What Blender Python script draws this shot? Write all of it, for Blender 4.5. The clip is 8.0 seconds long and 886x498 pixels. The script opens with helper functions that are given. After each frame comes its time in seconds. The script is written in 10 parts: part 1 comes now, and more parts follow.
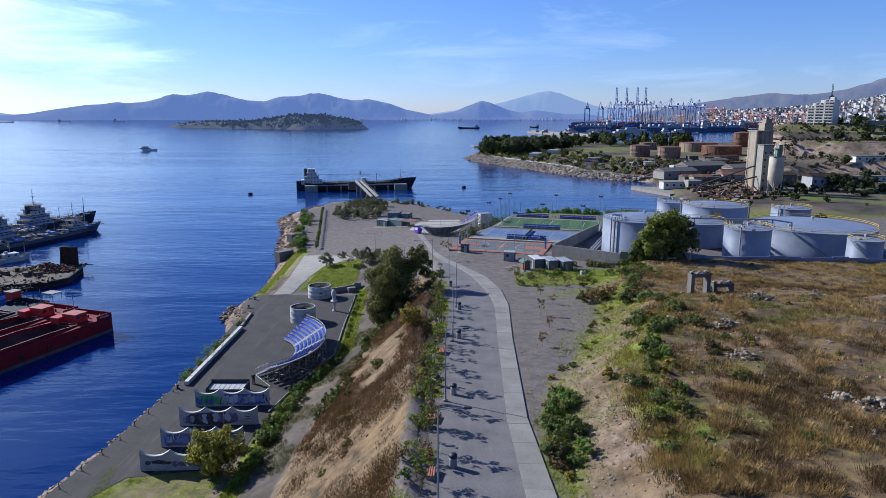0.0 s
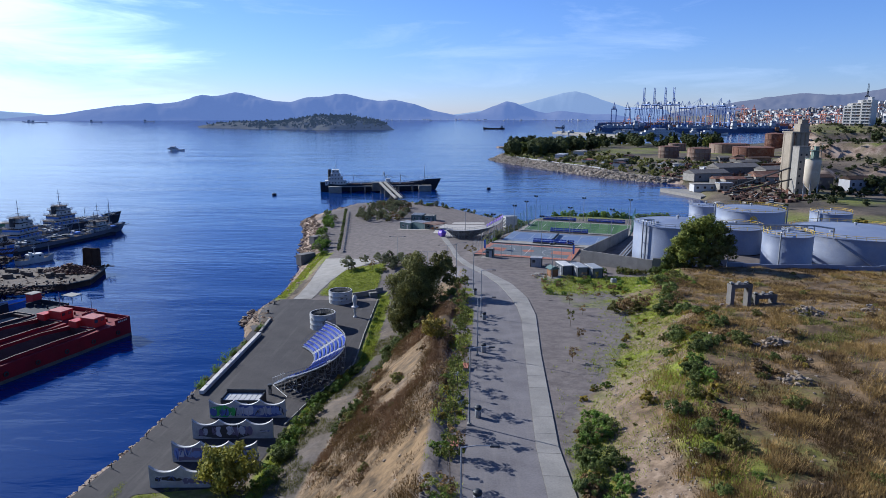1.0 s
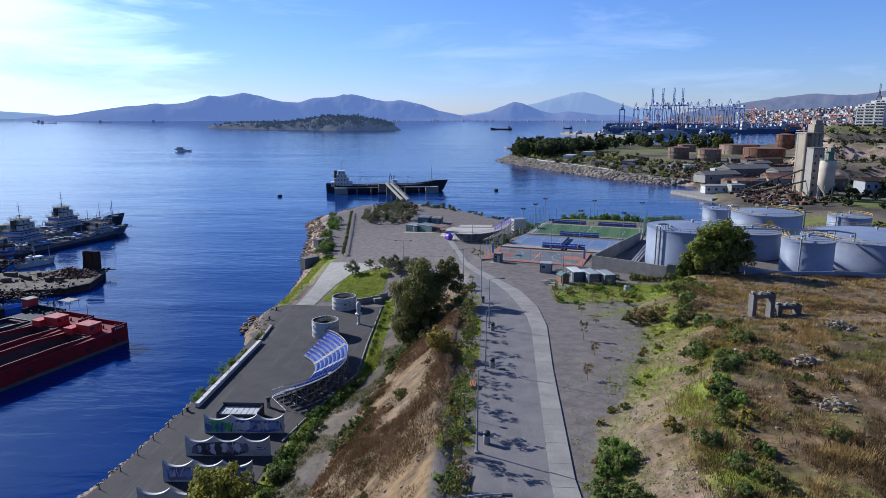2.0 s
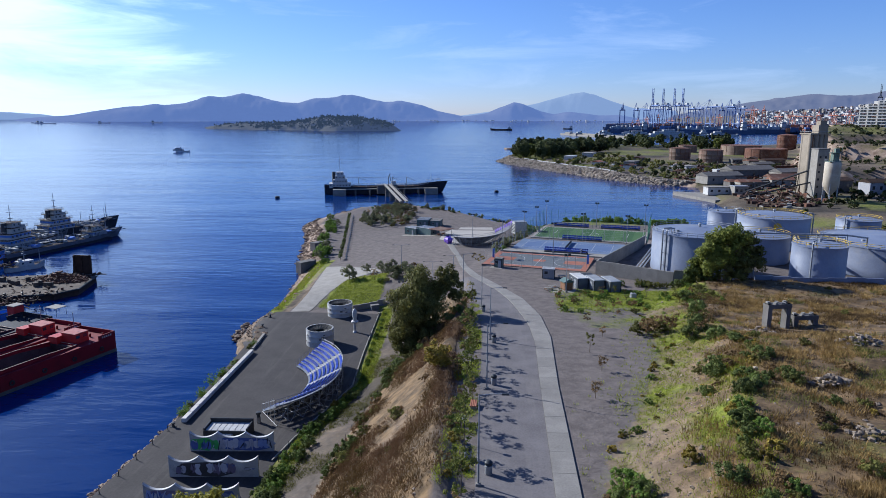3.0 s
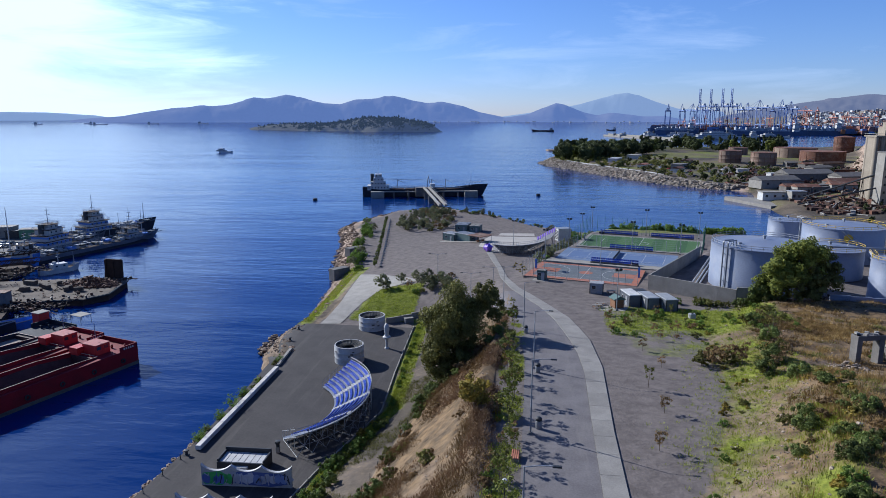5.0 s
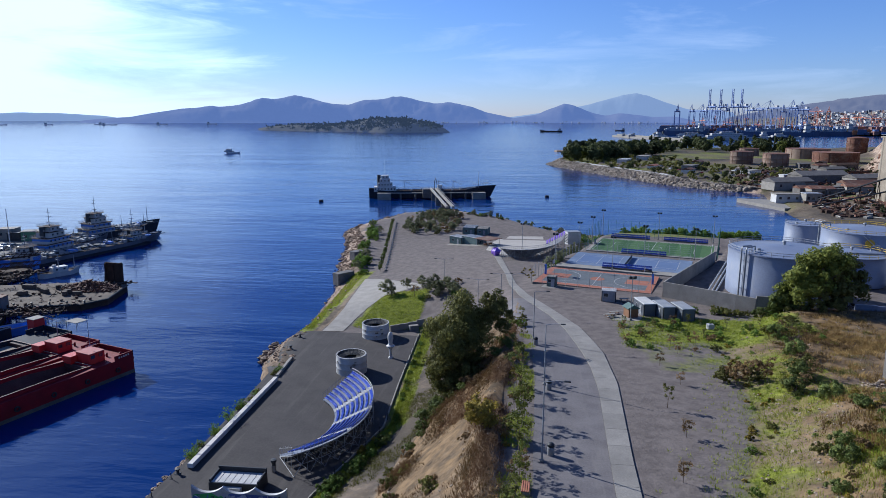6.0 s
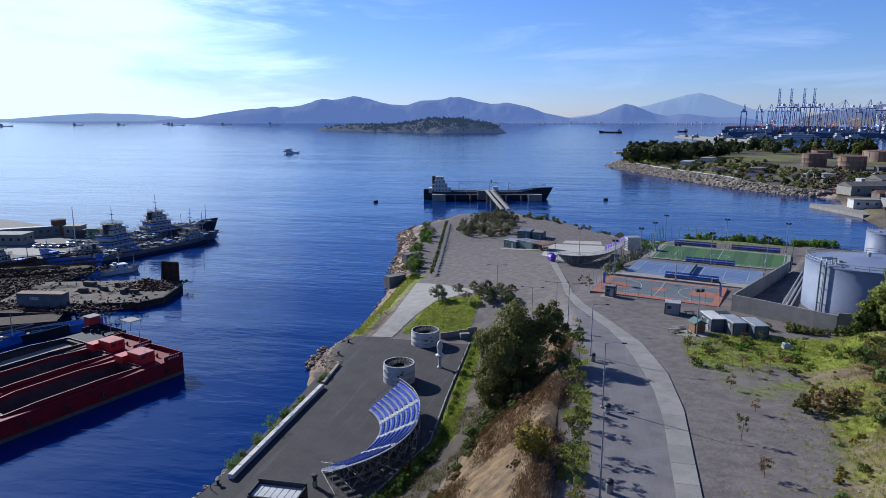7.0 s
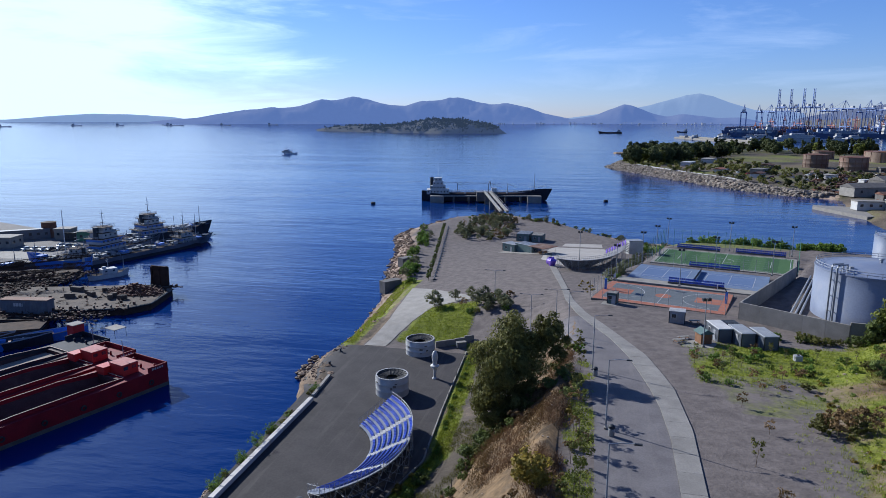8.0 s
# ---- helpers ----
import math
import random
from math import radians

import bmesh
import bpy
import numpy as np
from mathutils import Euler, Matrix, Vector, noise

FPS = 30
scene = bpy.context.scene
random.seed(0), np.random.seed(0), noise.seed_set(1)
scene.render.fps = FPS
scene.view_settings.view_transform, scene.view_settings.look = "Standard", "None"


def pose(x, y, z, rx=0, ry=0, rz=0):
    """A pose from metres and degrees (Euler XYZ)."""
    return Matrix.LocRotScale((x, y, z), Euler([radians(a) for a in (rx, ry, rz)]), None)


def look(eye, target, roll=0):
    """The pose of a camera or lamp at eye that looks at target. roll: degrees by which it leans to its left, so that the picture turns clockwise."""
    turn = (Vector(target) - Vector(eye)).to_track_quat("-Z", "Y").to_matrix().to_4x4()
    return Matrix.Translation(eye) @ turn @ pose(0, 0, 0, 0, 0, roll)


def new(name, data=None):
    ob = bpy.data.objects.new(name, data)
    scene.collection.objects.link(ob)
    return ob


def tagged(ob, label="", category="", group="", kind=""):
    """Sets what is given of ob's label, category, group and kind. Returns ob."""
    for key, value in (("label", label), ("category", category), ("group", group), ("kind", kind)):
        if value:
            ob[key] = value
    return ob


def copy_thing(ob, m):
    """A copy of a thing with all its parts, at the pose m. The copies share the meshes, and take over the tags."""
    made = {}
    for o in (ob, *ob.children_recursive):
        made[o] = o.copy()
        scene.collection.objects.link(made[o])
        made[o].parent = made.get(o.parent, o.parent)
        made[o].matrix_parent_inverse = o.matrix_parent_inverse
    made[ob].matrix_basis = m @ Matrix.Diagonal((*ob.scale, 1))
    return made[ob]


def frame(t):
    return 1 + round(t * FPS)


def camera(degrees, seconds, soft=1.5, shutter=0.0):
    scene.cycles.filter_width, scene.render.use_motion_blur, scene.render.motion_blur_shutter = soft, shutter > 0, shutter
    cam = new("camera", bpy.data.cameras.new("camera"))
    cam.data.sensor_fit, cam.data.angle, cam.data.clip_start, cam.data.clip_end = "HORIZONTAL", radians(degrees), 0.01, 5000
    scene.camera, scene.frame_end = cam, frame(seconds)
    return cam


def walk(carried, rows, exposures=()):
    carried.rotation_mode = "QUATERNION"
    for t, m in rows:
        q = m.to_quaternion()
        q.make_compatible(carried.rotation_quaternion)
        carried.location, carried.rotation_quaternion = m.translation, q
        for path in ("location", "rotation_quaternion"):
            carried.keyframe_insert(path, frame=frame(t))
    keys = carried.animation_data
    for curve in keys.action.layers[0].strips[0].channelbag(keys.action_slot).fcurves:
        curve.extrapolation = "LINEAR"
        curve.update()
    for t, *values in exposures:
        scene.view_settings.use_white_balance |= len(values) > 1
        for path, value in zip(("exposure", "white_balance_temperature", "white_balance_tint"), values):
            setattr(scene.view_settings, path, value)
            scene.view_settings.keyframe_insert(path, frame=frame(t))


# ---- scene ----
cam = camera(68.0, 8.0, soft=0.5)
ROWS = [
    (0.0, 0.095, -0.084, 53.248, 78.495, 1.383),
    (0.4, 0.004, 2.145, 53.272, 78.512, 1.430),
    (0.5, -0.019, 2.702, 53.278, 78.516, 1.430),
    (0.6, -0.042, 3.260, 53.284, 78.521, 1.435),
    (0.7, -0.065, 3.817, 53.290, 78.525, 1.440),
    (0.8, -0.088, 4.374, 53.297, 78.529, 1.595),
    (0.9, -0.111, 4.932, 53.303, 78.533, 2.761),
    (1.0, -0.134, 5.489, 53.309, 78.537, 3.520),
    (1.1, -0.157, 6.046, 53.315, 78.542, 3.975),
    (1.2, -0.179, 6.603, 53.321, 78.546, 4.126),
    (1.3, -0.202, 7.161, 53.327, 78.550, 4.166),
    (1.5, -0.248, 8.275, 53.339, 78.558, 4.157),
    (1.7, -0.294, 9.390, 53.351, 78.567, 4.157),
    (2.3, -0.431, 12.733, 53.387, 78.592, 4.146),
    (2.8, -0.545, 15.519, 53.418, 78.613, 4.135),
    (3.0, -0.591, 16.634, 53.430, 78.622, 4.140),
    (3.1, -0.614, 17.191, 53.436, 78.626, 4.384),
    (3.2, -0.637, 17.748, 53.442, 78.630, 5.341),
    (3.3, -0.660, 18.306, 53.448, 78.634, 6.374),
    (3.4, -0.683, 18.863, 53.454, 78.638, 7.075),
    (3.5, -0.706, 19.420, 53.460, 78.643, 7.435),
    (3.6, -0.729, 19.977, 53.466, 78.647, 7.554),
    (3.7, -0.752, 20.535, 53.472, 78.651, 7.635),
    (4.0, -0.840, 22.206, 53.490, 78.664, 7.687),
    (4.5, -1.114, 24.993, 53.521, 78.685, 7.667),
    (5.2, -1.415, 28.894, 53.563, 78.714, 7.638),
    (5.8, -1.672, 32.237, 53.599, 78.740, 7.606),
    (5.9, -1.715, 32.794, 53.605, 78.744, 7.735),
    (6.0, -1.758, 33.352, 53.611, 78.748, 8.333),
    (6.1, -1.800, 33.909, 53.618, 78.752, 9.741),
    (6.2, -1.843, 34.466, 53.624, 78.756, 11.273),
    (6.3, -1.886, 35.023, 53.630, 78.761, 12.260),
    (6.4, -1.929, 35.581, 53.636, 78.765, 12.842),
    (6.5, -1.972, 36.138, 53.642, 78.769, 13.192),
    (6.6, -2.015, 36.695, 53.648, 78.773, 13.226),
    (7.0, -2.186, 38.924, 53.672, 78.790, 13.210),
    (7.5, -2.401, 41.710, 53.702, 78.811, 13.190),
    (8.0, -2.615, 44.497, 53.733, 78.832, 13.169),
]
walk(cam, [(t, pose(x, y, z, tilt, 0.0, yaw)) for t, x, y, z, tilt, yaw in ROWS],
     [(0.0, 0.72, 5200, 10), (3.5, 0.66, 5200, 10), (8.0, 0.56, 5200, 10)])

# ---------------------------------------------------------------- light
SUN_EL, SUN_AZ = 28.0, 151.0        # degrees: height, and heading counted from +x towards +y
world = bpy.data.worlds.new("sky")
scene.world = world
world.use_nodes = True
wn, wl = world.node_tree.nodes, world.node_tree.links
wn.clear()
w_out = wn.new("ShaderNodeOutputWorld")
w_bg = wn.new("ShaderNodeBackground")
w_bg.inputs["Strength"].default_value = 0.0688
w_sky = wn.new("ShaderNodeTexSky")
w_sky.sky_type = "NISHITA"
w_sky.sun_disc = False
w_sky.sun_elevation = radians(SUN_EL)
w_sky.sun_rotation = radians(90.0 - SUN_AZ)
w_sky.altitude = 50
w_sky.air_density, w_sky.dust_density, w_sky.ozone_density = 1.0, 0.15, 6.0
# thin high clouds, drawn out sideways
w_tc = wn.new("ShaderNodeTexCoord")
w_map = wn.new("ShaderNodeMapping")
w_map.inputs["Scale"].default_value = (2.2, 2.2, 13.0)
w_map.inputs["Rotation"].default_value = (0.0, radians(7), 0.0)
w_noise = wn.new("ShaderNodeTexNoise")
w_noise.inputs["Scale"].default_value = 1.9
w_noise.inputs["Detail"].default_value = 7.0
w_noise.inputs["Roughness"].default_value = 0.62
w_noise.inputs["Distortion"].default_value = 0.5
w_ramp = wn.new("ShaderNodeValToRGB")
w_ramp.color_ramp.elements[0].position = 0.54
w_ramp.color_ramp.elements[1].position = 0.86
w_ramp.color_ramp.elements[1].color = (0.42, 0.42, 0.42, 1)
w_mix = wn.new("ShaderNodeMix")
w_mix.data_type = "RGBA"
w_mix.inputs["B"].default_value = (7.5, 8.2, 9.4, 1)
wl.new(w_tc.outputs["Generated"], w_map.inputs["Vector"])
wl.new(w_map.outputs["Vector"], w_noise.inputs["Vector"])
wl.new(w_noise.outputs["Fac"], w_ramp.inputs["Fac"])
# the clouds thin out overhead
w_xyz = wn.new("ShaderNodeSeparateXYZ")
w_high = wn.new("ShaderNodeMapRange")
w_high.inputs["From Min"].default_value, w_high.inputs["From Max"].default_value = 0.55, 0.2
w_thin = wn.new("ShaderNodeMath")
w_thin.operation = "MULTIPLY"
wl.new(w_tc.outputs["Generated"], w_xyz.inputs[0])
wl.new(w_xyz.outputs["Z"], w_high.inputs["Value"])
wl.new(w_ramp.outputs["Color"], w_thin.inputs[0])
wl.new(w_high.outputs["Result"], w_thin.inputs[1])
wl.new(w_thin.outputs[0], w_mix.inputs["Factor"])
w_tint = wn.new("ShaderNodeMix")
w_tint.data_type, w_tint.blend_type = "RGBA", "MULTIPLY"
w_tint.inputs["Factor"].default_value = 1.0
w_tint.inputs["B"].default_value = (1.04, 0.95, 1.1, 1)
wl.new(w_sky.outputs["Color"], w_tint.inputs["A"])
wl.new(w_tint.outputs["Result"], w_mix.inputs["A"])
# bright thin haze low in the sky under the sun
w_dot = wn.new("ShaderNodeVectorMath")
w_dot.operation = "DOT_PRODUCT"
w_dot.inputs[1].default_value = (math.sin(radians(-56)) * math.cos(radians(2)), math.cos(radians(-56)) * math.cos(radians(2)), math.sin(radians(2)))
w_veil = wn.new("ShaderNodeMapRange")
w_veil.interpolation_type = "SMOOTHSTEP"
w_veil.inputs["From Min"].default_value, w_veil.inputs["From Max"].default_value = 0.82, 0.965
w_brk = wn.new("ShaderNodeMath")
w_brk.operation = "MULTIPLY_ADD"
w_brk.inputs[1].default_value = 0.28
w_glow = wn.new("ShaderNodeMix")
w_glow.data_type = "RGBA"
w_glow.inputs["B"].default_value = (10.2, 11.8, 13.2, 1)
w_sub = wn.new("ShaderNodeMath")
w_sub.operation = "SUBTRACT"
w_sub.inputs[1].default_value = 0.14
wl.new(w_tc.outputs["Generated"], w_dot.inputs[0])
wl.new(w_noise.outputs["Fac"], w_brk.inputs[0])
wl.new(w_dot.outputs["Value"], w_brk.inputs[2])
wl.new(w_brk.outputs[0], w_sub.inputs[0])
wl.new(w_sub.outputs[0], w_veil.inputs["Value"])
wl.new(w_veil.outputs["Result"], w_glow.inputs["Factor"])
wl.new(w_mix.outputs["Result"], w_glow.inputs["A"])
wl.new(w_glow.outputs["Result"], w_bg.inputs["Color"])
wl.new(w_bg.outputs["Background"], w_out.inputs["Surface"])

sun_dir = Vector((math.cos(radians(SUN_AZ)) * math.cos(radians(SUN_EL)),
                  math.sin(radians(SUN_AZ)) * math.cos(radians(SUN_EL)), math.sin(radians(SUN_EL))))
sun = new("sun", bpy.data.lights.new("sun", "SUN"))
sun.data.energy, sun.data.angle, sun.data.color = 5.0, radians(0.55), (1.0, 0.885, 0.71)
sun.matrix_world = look(sun_dir * 200, (0, 0, 0))


# ---------------------------------------------------------------- materials
def nodes_of(name):
    m = bpy.data.materials.new(name)
    m.use_nodes = True
    nt = m.node_tree
    return m, nt.nodes, nt.links, nt.nodes["Principled BSDF"]


ALBEDO_SCALE = 0.82        # scales every base colour down, so shaded sides fall darker under a stronger sun


def rgb(c):
    return (*[v * ALBEDO_SCALE for v in c], 1.0)


def surface(name, c1, c2, scale=1.0, rough=0.8, metal=0.0, bump=0.25, stain=None, stain_amount=0.4, vary=0.12, island=False,
            fine=14.0, spec=0.4, along=None):
    """A plain surface: two tones at a coarse scale, fine grain, stains of a third tone, relief, and a slight change from piece to piece."""
    m, n, k, p = nodes_of(name)
    geo = n.new("ShaderNodeNewGeometry")
    big = n.new("ShaderNodeTexNoise")
    big.inputs["Scale"].default_value = scale
    big.inputs["Detail"].default_value = 5
    small = n.new("ShaderNodeTexNoise")
    small.inputs["Scale"].default_value = scale * fine
    small.inputs["Detail"].default_value = 3
    for t in (big, small):
        k.new(geo.outputs["Position"], t.inputs["Vector"])
    blend = n.new("ShaderNodeMath")
    blend.operation = "MULTIPLY_ADD"
    blend.inputs[1].default_value = 0.45
    k.new(small.outputs["Fac"], blend.inputs[0])
    half = n.new("ShaderNodeMath")
    half.operation = "MULTIPLY"
    half.inputs[1].default_value = 0.6
    k.new(big.outputs["Fac"], half.inputs[0])
    k.new(half.outputs[0], blend.inputs[2])
    ramp = n.new("ShaderNodeMapRange")
    ramp.inputs["From Min"].default_value, ramp.inputs["From Max"].default_value = 0.38, 0.68
    k.new(blend.outputs[0], ramp.inputs["Value"])
    mix = n.new("ShaderNodeMix")
    mix.data_type = "RGBA"
    mix.inputs["A"].default_value, mix.inputs["B"].default_value = rgb(c1), rgb(c2)
    k.new(ramp.outputs["Result"], mix.inputs["Factor"])
    last = mix.outputs["Result"]
    if stain:
        st = n.new("ShaderNodeTexNoise")
        st.inputs["Scale"].default_value = scale * 0.45
        st.inputs["Detail"].default_value = 8
        st.inputs["Roughness"].default_value = 0.7
        if along:
            # stains drawn out along the way that wheels run
            mp = n.new("ShaderNodeMapping")
            mp.inputs["Scale"].default_value = (1.0, along, 1.0)
            mp.inputs["Rotation"].default_value = (0, 0, radians(3))
            st.inputs["Scale"].default_value = 0.8
            k.new(geo.outputs["Position"], mp.inputs["Vector"])
            k.new(mp.outputs["Vector"], st.inputs["Vector"])
        else:
            k.new(geo.outputs["Position"], st.inputs["Vector"])
        sr = n.new("ShaderNodeMapRange")
        sr.inputs["From Min"].default_value, sr.inputs["From Max"].default_value = 0.52, 0.7
        sr.inputs["To Max"].default_value = stain_amount
        k.new(st.outputs["Fac"], sr.inputs["Value"])
        sm = n.new("ShaderNodeMix")
        sm.data_type = "RGBA"
        sm.inputs["B"].default_value = rgb(stain)
        k.new(sr.outputs["Result"], sm.inputs["Factor"])
        k.new(last, sm.inputs["A"])
        last = sm.outputs["Result"]
    if vary:
        if island:
            rnd = geo.outputs["Random Per Island"]
        else:
            rnd = n.new("ShaderNodeObjectInfo").outputs["Random"]
        vr = n.new("ShaderNodeMapRange")
        vr.inputs["To Min"].default_value, vr.inputs["To Max"].default_value = 1 - vary, 1 + vary
        k.new(rnd, vr.inputs["Value"])
        hs = n.new("ShaderNodeHueSaturation")
        k.new(vr.outputs["Result"], hs.inputs["Value"])
        k.new(last, hs.inputs["Color"])
        last = hs.outputs["Color"]
    k.new(last, p.inputs["Base Color"])
    p.inputs["Roughness"].default_value, p.inputs["Metallic"].default_value = rough, metal
    p.inputs["Specular IOR Level"].default_value = spec
    if bump:
        b = n.new("ShaderNodeBump")
        b.inputs["Strength"].default_value = bump
        b.inputs["Distance"].default_value = 0.05
        k.new(blend.outputs[0], b.inputs["Height"])
        k.new(b.outputs["Normal"], p.inputs["Normal"])
    return m


def leafy(name, c1, c2, vary=0.35, speck=0.6, size=0.9, through_=0.3):
    """Leaves: two greens spread leaf by leaf, with a little light coming through."""
    m, n, k, p = nodes_of(name)
    geo = n.new("ShaderNodeNewGeometry")
    noi = n.new("ShaderNodeTexNoise")
    noi.inputs["Scale"].default_value = size
    noi.inputs["Detail"].default_value = 3
    k.new(geo.outputs["Position"], noi.inputs["Vector"])
    add = n.new("ShaderNodeMath")
    add.operation = "MULTIPLY_ADD"
    add.inputs[1].default_value = speck
    k.new(geo.outputs["Random Per Island"], add.inputs[0])
    sub = n.new("ShaderNodeMapRange")
    sub.inputs["From Min"].default_value, sub.inputs["From Max"].default_value = 0.3, 0.7
    sub.inputs["To Max"].default_value = 1.05 - speck
    k.new(noi.outputs["Fac"], sub.inputs["Value"])
    k.new(sub.outputs["Result"], add.inputs[2])
    mix = n.new("ShaderNodeMix")
    mix.data_type = "RGBA"
    mix.inputs["A"].default_value, mix.inputs["B"].default_value = rgb(c1), rgb(c2)
    k.new(add.outputs[0], mix.inputs["Factor"])
    hs = n.new("ShaderNodeHueSaturation")
    vr = n.new("ShaderNodeMapRange")
    vr.inputs["To Min"].default_value, vr.inputs["To Max"].default_value = 1 - vary, 1 + vary
    k.new(n.new("ShaderNodeObjectInfo").outputs["Random"], vr.inputs["Value"])
    k.new(vr.outputs["Result"], hs.inputs["Value"])
    k.new(mix.outputs["Result"], hs.inputs["Color"])
    k.new(hs.outputs["Color"], p.inputs["Base Color"])
    p.inputs["Roughness"].default_value = 0.75
    p.inputs["Specular IOR Level"].default_value = 0.2
    tr = n.new("ShaderNodeBsdfTranslucent")
    k.new(hs.outputs["Color"], tr.inputs["Color"])
    ms = n.new("ShaderNodeMixShader")
    ms.inputs["Fac"].default_value = through_
    k.new(p.outputs["BSDF"], ms.inputs[1])
    k.new(tr.outputs["BSDF"], ms.inputs[2])
    k.new(ms.outputs["Shader"], n["Material Output"].inputs["Surface"])
    return m


def painted_haze(name, land, haze_tint, glow):
    """Land far off; the haze of miles of air is painted in as emission."""
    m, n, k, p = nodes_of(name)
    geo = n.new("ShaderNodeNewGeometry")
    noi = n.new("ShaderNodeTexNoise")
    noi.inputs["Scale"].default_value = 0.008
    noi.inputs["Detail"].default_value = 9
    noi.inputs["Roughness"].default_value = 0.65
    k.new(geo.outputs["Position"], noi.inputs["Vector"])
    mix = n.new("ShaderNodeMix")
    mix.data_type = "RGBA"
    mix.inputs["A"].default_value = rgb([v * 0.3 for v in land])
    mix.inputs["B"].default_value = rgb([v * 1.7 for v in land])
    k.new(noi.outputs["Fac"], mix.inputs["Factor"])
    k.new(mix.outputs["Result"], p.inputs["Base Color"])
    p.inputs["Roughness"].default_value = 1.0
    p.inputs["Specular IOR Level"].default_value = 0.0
    p.inputs["Emission Color"].default_value = (*haze_tint, 1.0)
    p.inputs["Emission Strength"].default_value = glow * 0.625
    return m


asphalt = surface("asphalt", (0.118, 0.106, 0.108), (0.178, 0.162, 0.162), 0.35, 0.92, 0, 0.3, (0.21, 0.19, 0.175), 0.55, 0, along=0.07)
quay_paving = surface("quay_paving", (0.029, 0.025, 0.025), (0.055, 0.047, 0.046), 0.25, 0.9, 0, 0.25, (0.10, 0.088, 0.08), 0.55, 0, along=0.06)
concrete = surface("concrete", (0.235, 0.215, 0.185), (0.34, 0.315, 0.275), 0.5, 0.88, 0, 0.25, (0.24, 0.22, 0.19), 0.5, 0.10)
pale_concrete = surface("pale_concrete", (0.37, 0.34, 0.295), (0.47, 0.43, 0.38), 0.25, 0.88, 0, 0.2, (0.3, 0.27, 0.24), 0.4, 0.06)
concrete_dark = surface("concrete_dark", (0.11, 0.10, 0.092), (0.19, 0.175, 0.16), 0.5, 0.9, 0, 0.3, (0.10, 0.095, 0.09), 0.6, 0.10)
white_paint = surface("white_paint", (0.44, 0.43, 0.415), (0.60, 0.59, 0.57), 0.6, 0.55, 0, 0.1, (0.36, 0.33, 0.29), 0.35, 0.05)
tank_paint = surface("tank_paint", (0.185, 0.212, 0.295), (0.245, 0.275, 0.36), 0.25, 0.45, 0, 0.06, (0.36, 0.34, 0.31), 0.45, 0.08)
rust = surface("rust", (0.10, 0.042, 0.028), (0.20, 0.09, 0.052), 0.35, 0.85, 0.1, 0.3, (0.30, 0.24, 0.18), 0.7, 0.25)
rusty_steel = surface("rusty_steel", (0.035, 0.024, 0.02), (0.085, 0.055, 0.04), 0.6, 0.9, 0.05, 0.3, (0.13, 0.07, 0.04), 0.6, 0.25, spec=0.15)
red_hull = surface("red_hull", (0.15, 0.004, 0.012), (0.235, 0.008, 0.018), 0.4, 0.68, 0, 0.12, (0.12, 0.02, 0.02), 0.6, 0.08, spec=0.25)
red_paint = surface("red_paint", (0.42, 0.016, 0.016), (0.52, 0.03, 0.028), 0.8, 0.5, 0, 0.1, (0.35, 0.03, 0.03), 0.4, 0.08)
black_hull = surface("black_hull", (0.018, 0.02, 0.03), (0.035, 0.038, 0.05), 0.4, 0.75, 0, 0.1, (0.07, 0.05, 0.04), 0.5, 0.1, spec=0.2)
blue_hull = surface("blue_hull", (0.06, 0.16, 0.55), (0.09, 0.22, 0.66), 0.4, 0.5, 0, 0.1, (0.10, 0.10, 0.15), 0.5, 0.1)
navy_hull = surface("navy_hull", (0.075, 0.10, 0.18), (0.11, 0.14, 0.23), 0.05, 0.7, 0, 0, (0.14, 0.10, 0.09), 0.4, 0.2)
blue_plastic = surface("blue_plastic", (0.03, 0.06, 0.36), (0.05, 0.10, 0.50), 1.5, 0.5, 0, 0.03, (0.10, 0.14, 0.34), 0.4, 0.25)
violet_plastic = surface("violet_plastic", (0.20, 0.09, 0.55), (0.30, 0.16, 0.66), 1.5, 0.5, 0, 0.05, None, 0, 0.15)
steel = surface("steel", (0.26, 0.27, 0.29), (0.38, 0.39, 0.41), 1.0, 0.6, 0.35, 0.05, (0.25, 0.22, 0.2), 0.3, 0.08)
dark_metal = surface("dark_metal", (0.03, 0.033, 0.037), (0.06, 0.063, 0.068), 1.0, 0.55, 0.4, 0.06, None, 0, 0.1)
yellow_paint = surface("yellow_paint", (0.55, 0.36, 0.03), (0.66, 0.45, 0.06), 1.0, 0.6, 0, 0.05, None, 0, 0.05)
orange_paint = surface("orange_paint", (0.29, 0.105, 0.06), (0.37, 0.145, 0.085), 0.6, 0.8, 0, 0.08, (0.4, 0.14, 0.08), 0.3, 0.06)
green_cladding = surface("green_cladding", (0.07, 0.12, 0.11), (0.11, 0.17, 0.155), 0.5, 0.6, 0.1, 0.08, (0.06, 0.08, 0.07), 0.4, 0.08)
glass = surface("glass", (0.02, 0.03, 0.04), (0.035, 0.045, 0.06), 0.6, 0.08, 0, 0, None, 0, 0.1, spec=0.7)
timber = surface("timber", (0.16, 0.07, 0.03), (0.26, 0.13, 0.06), 1.5, 0.75, 0, 0.2, None, 0, 0.12)
bark = surface("bark", (0.12, 0.09, 0.065), (0.22, 0.17, 0.125), 2.0, 0.9, 0, 0.5, None, 0, 0.1)
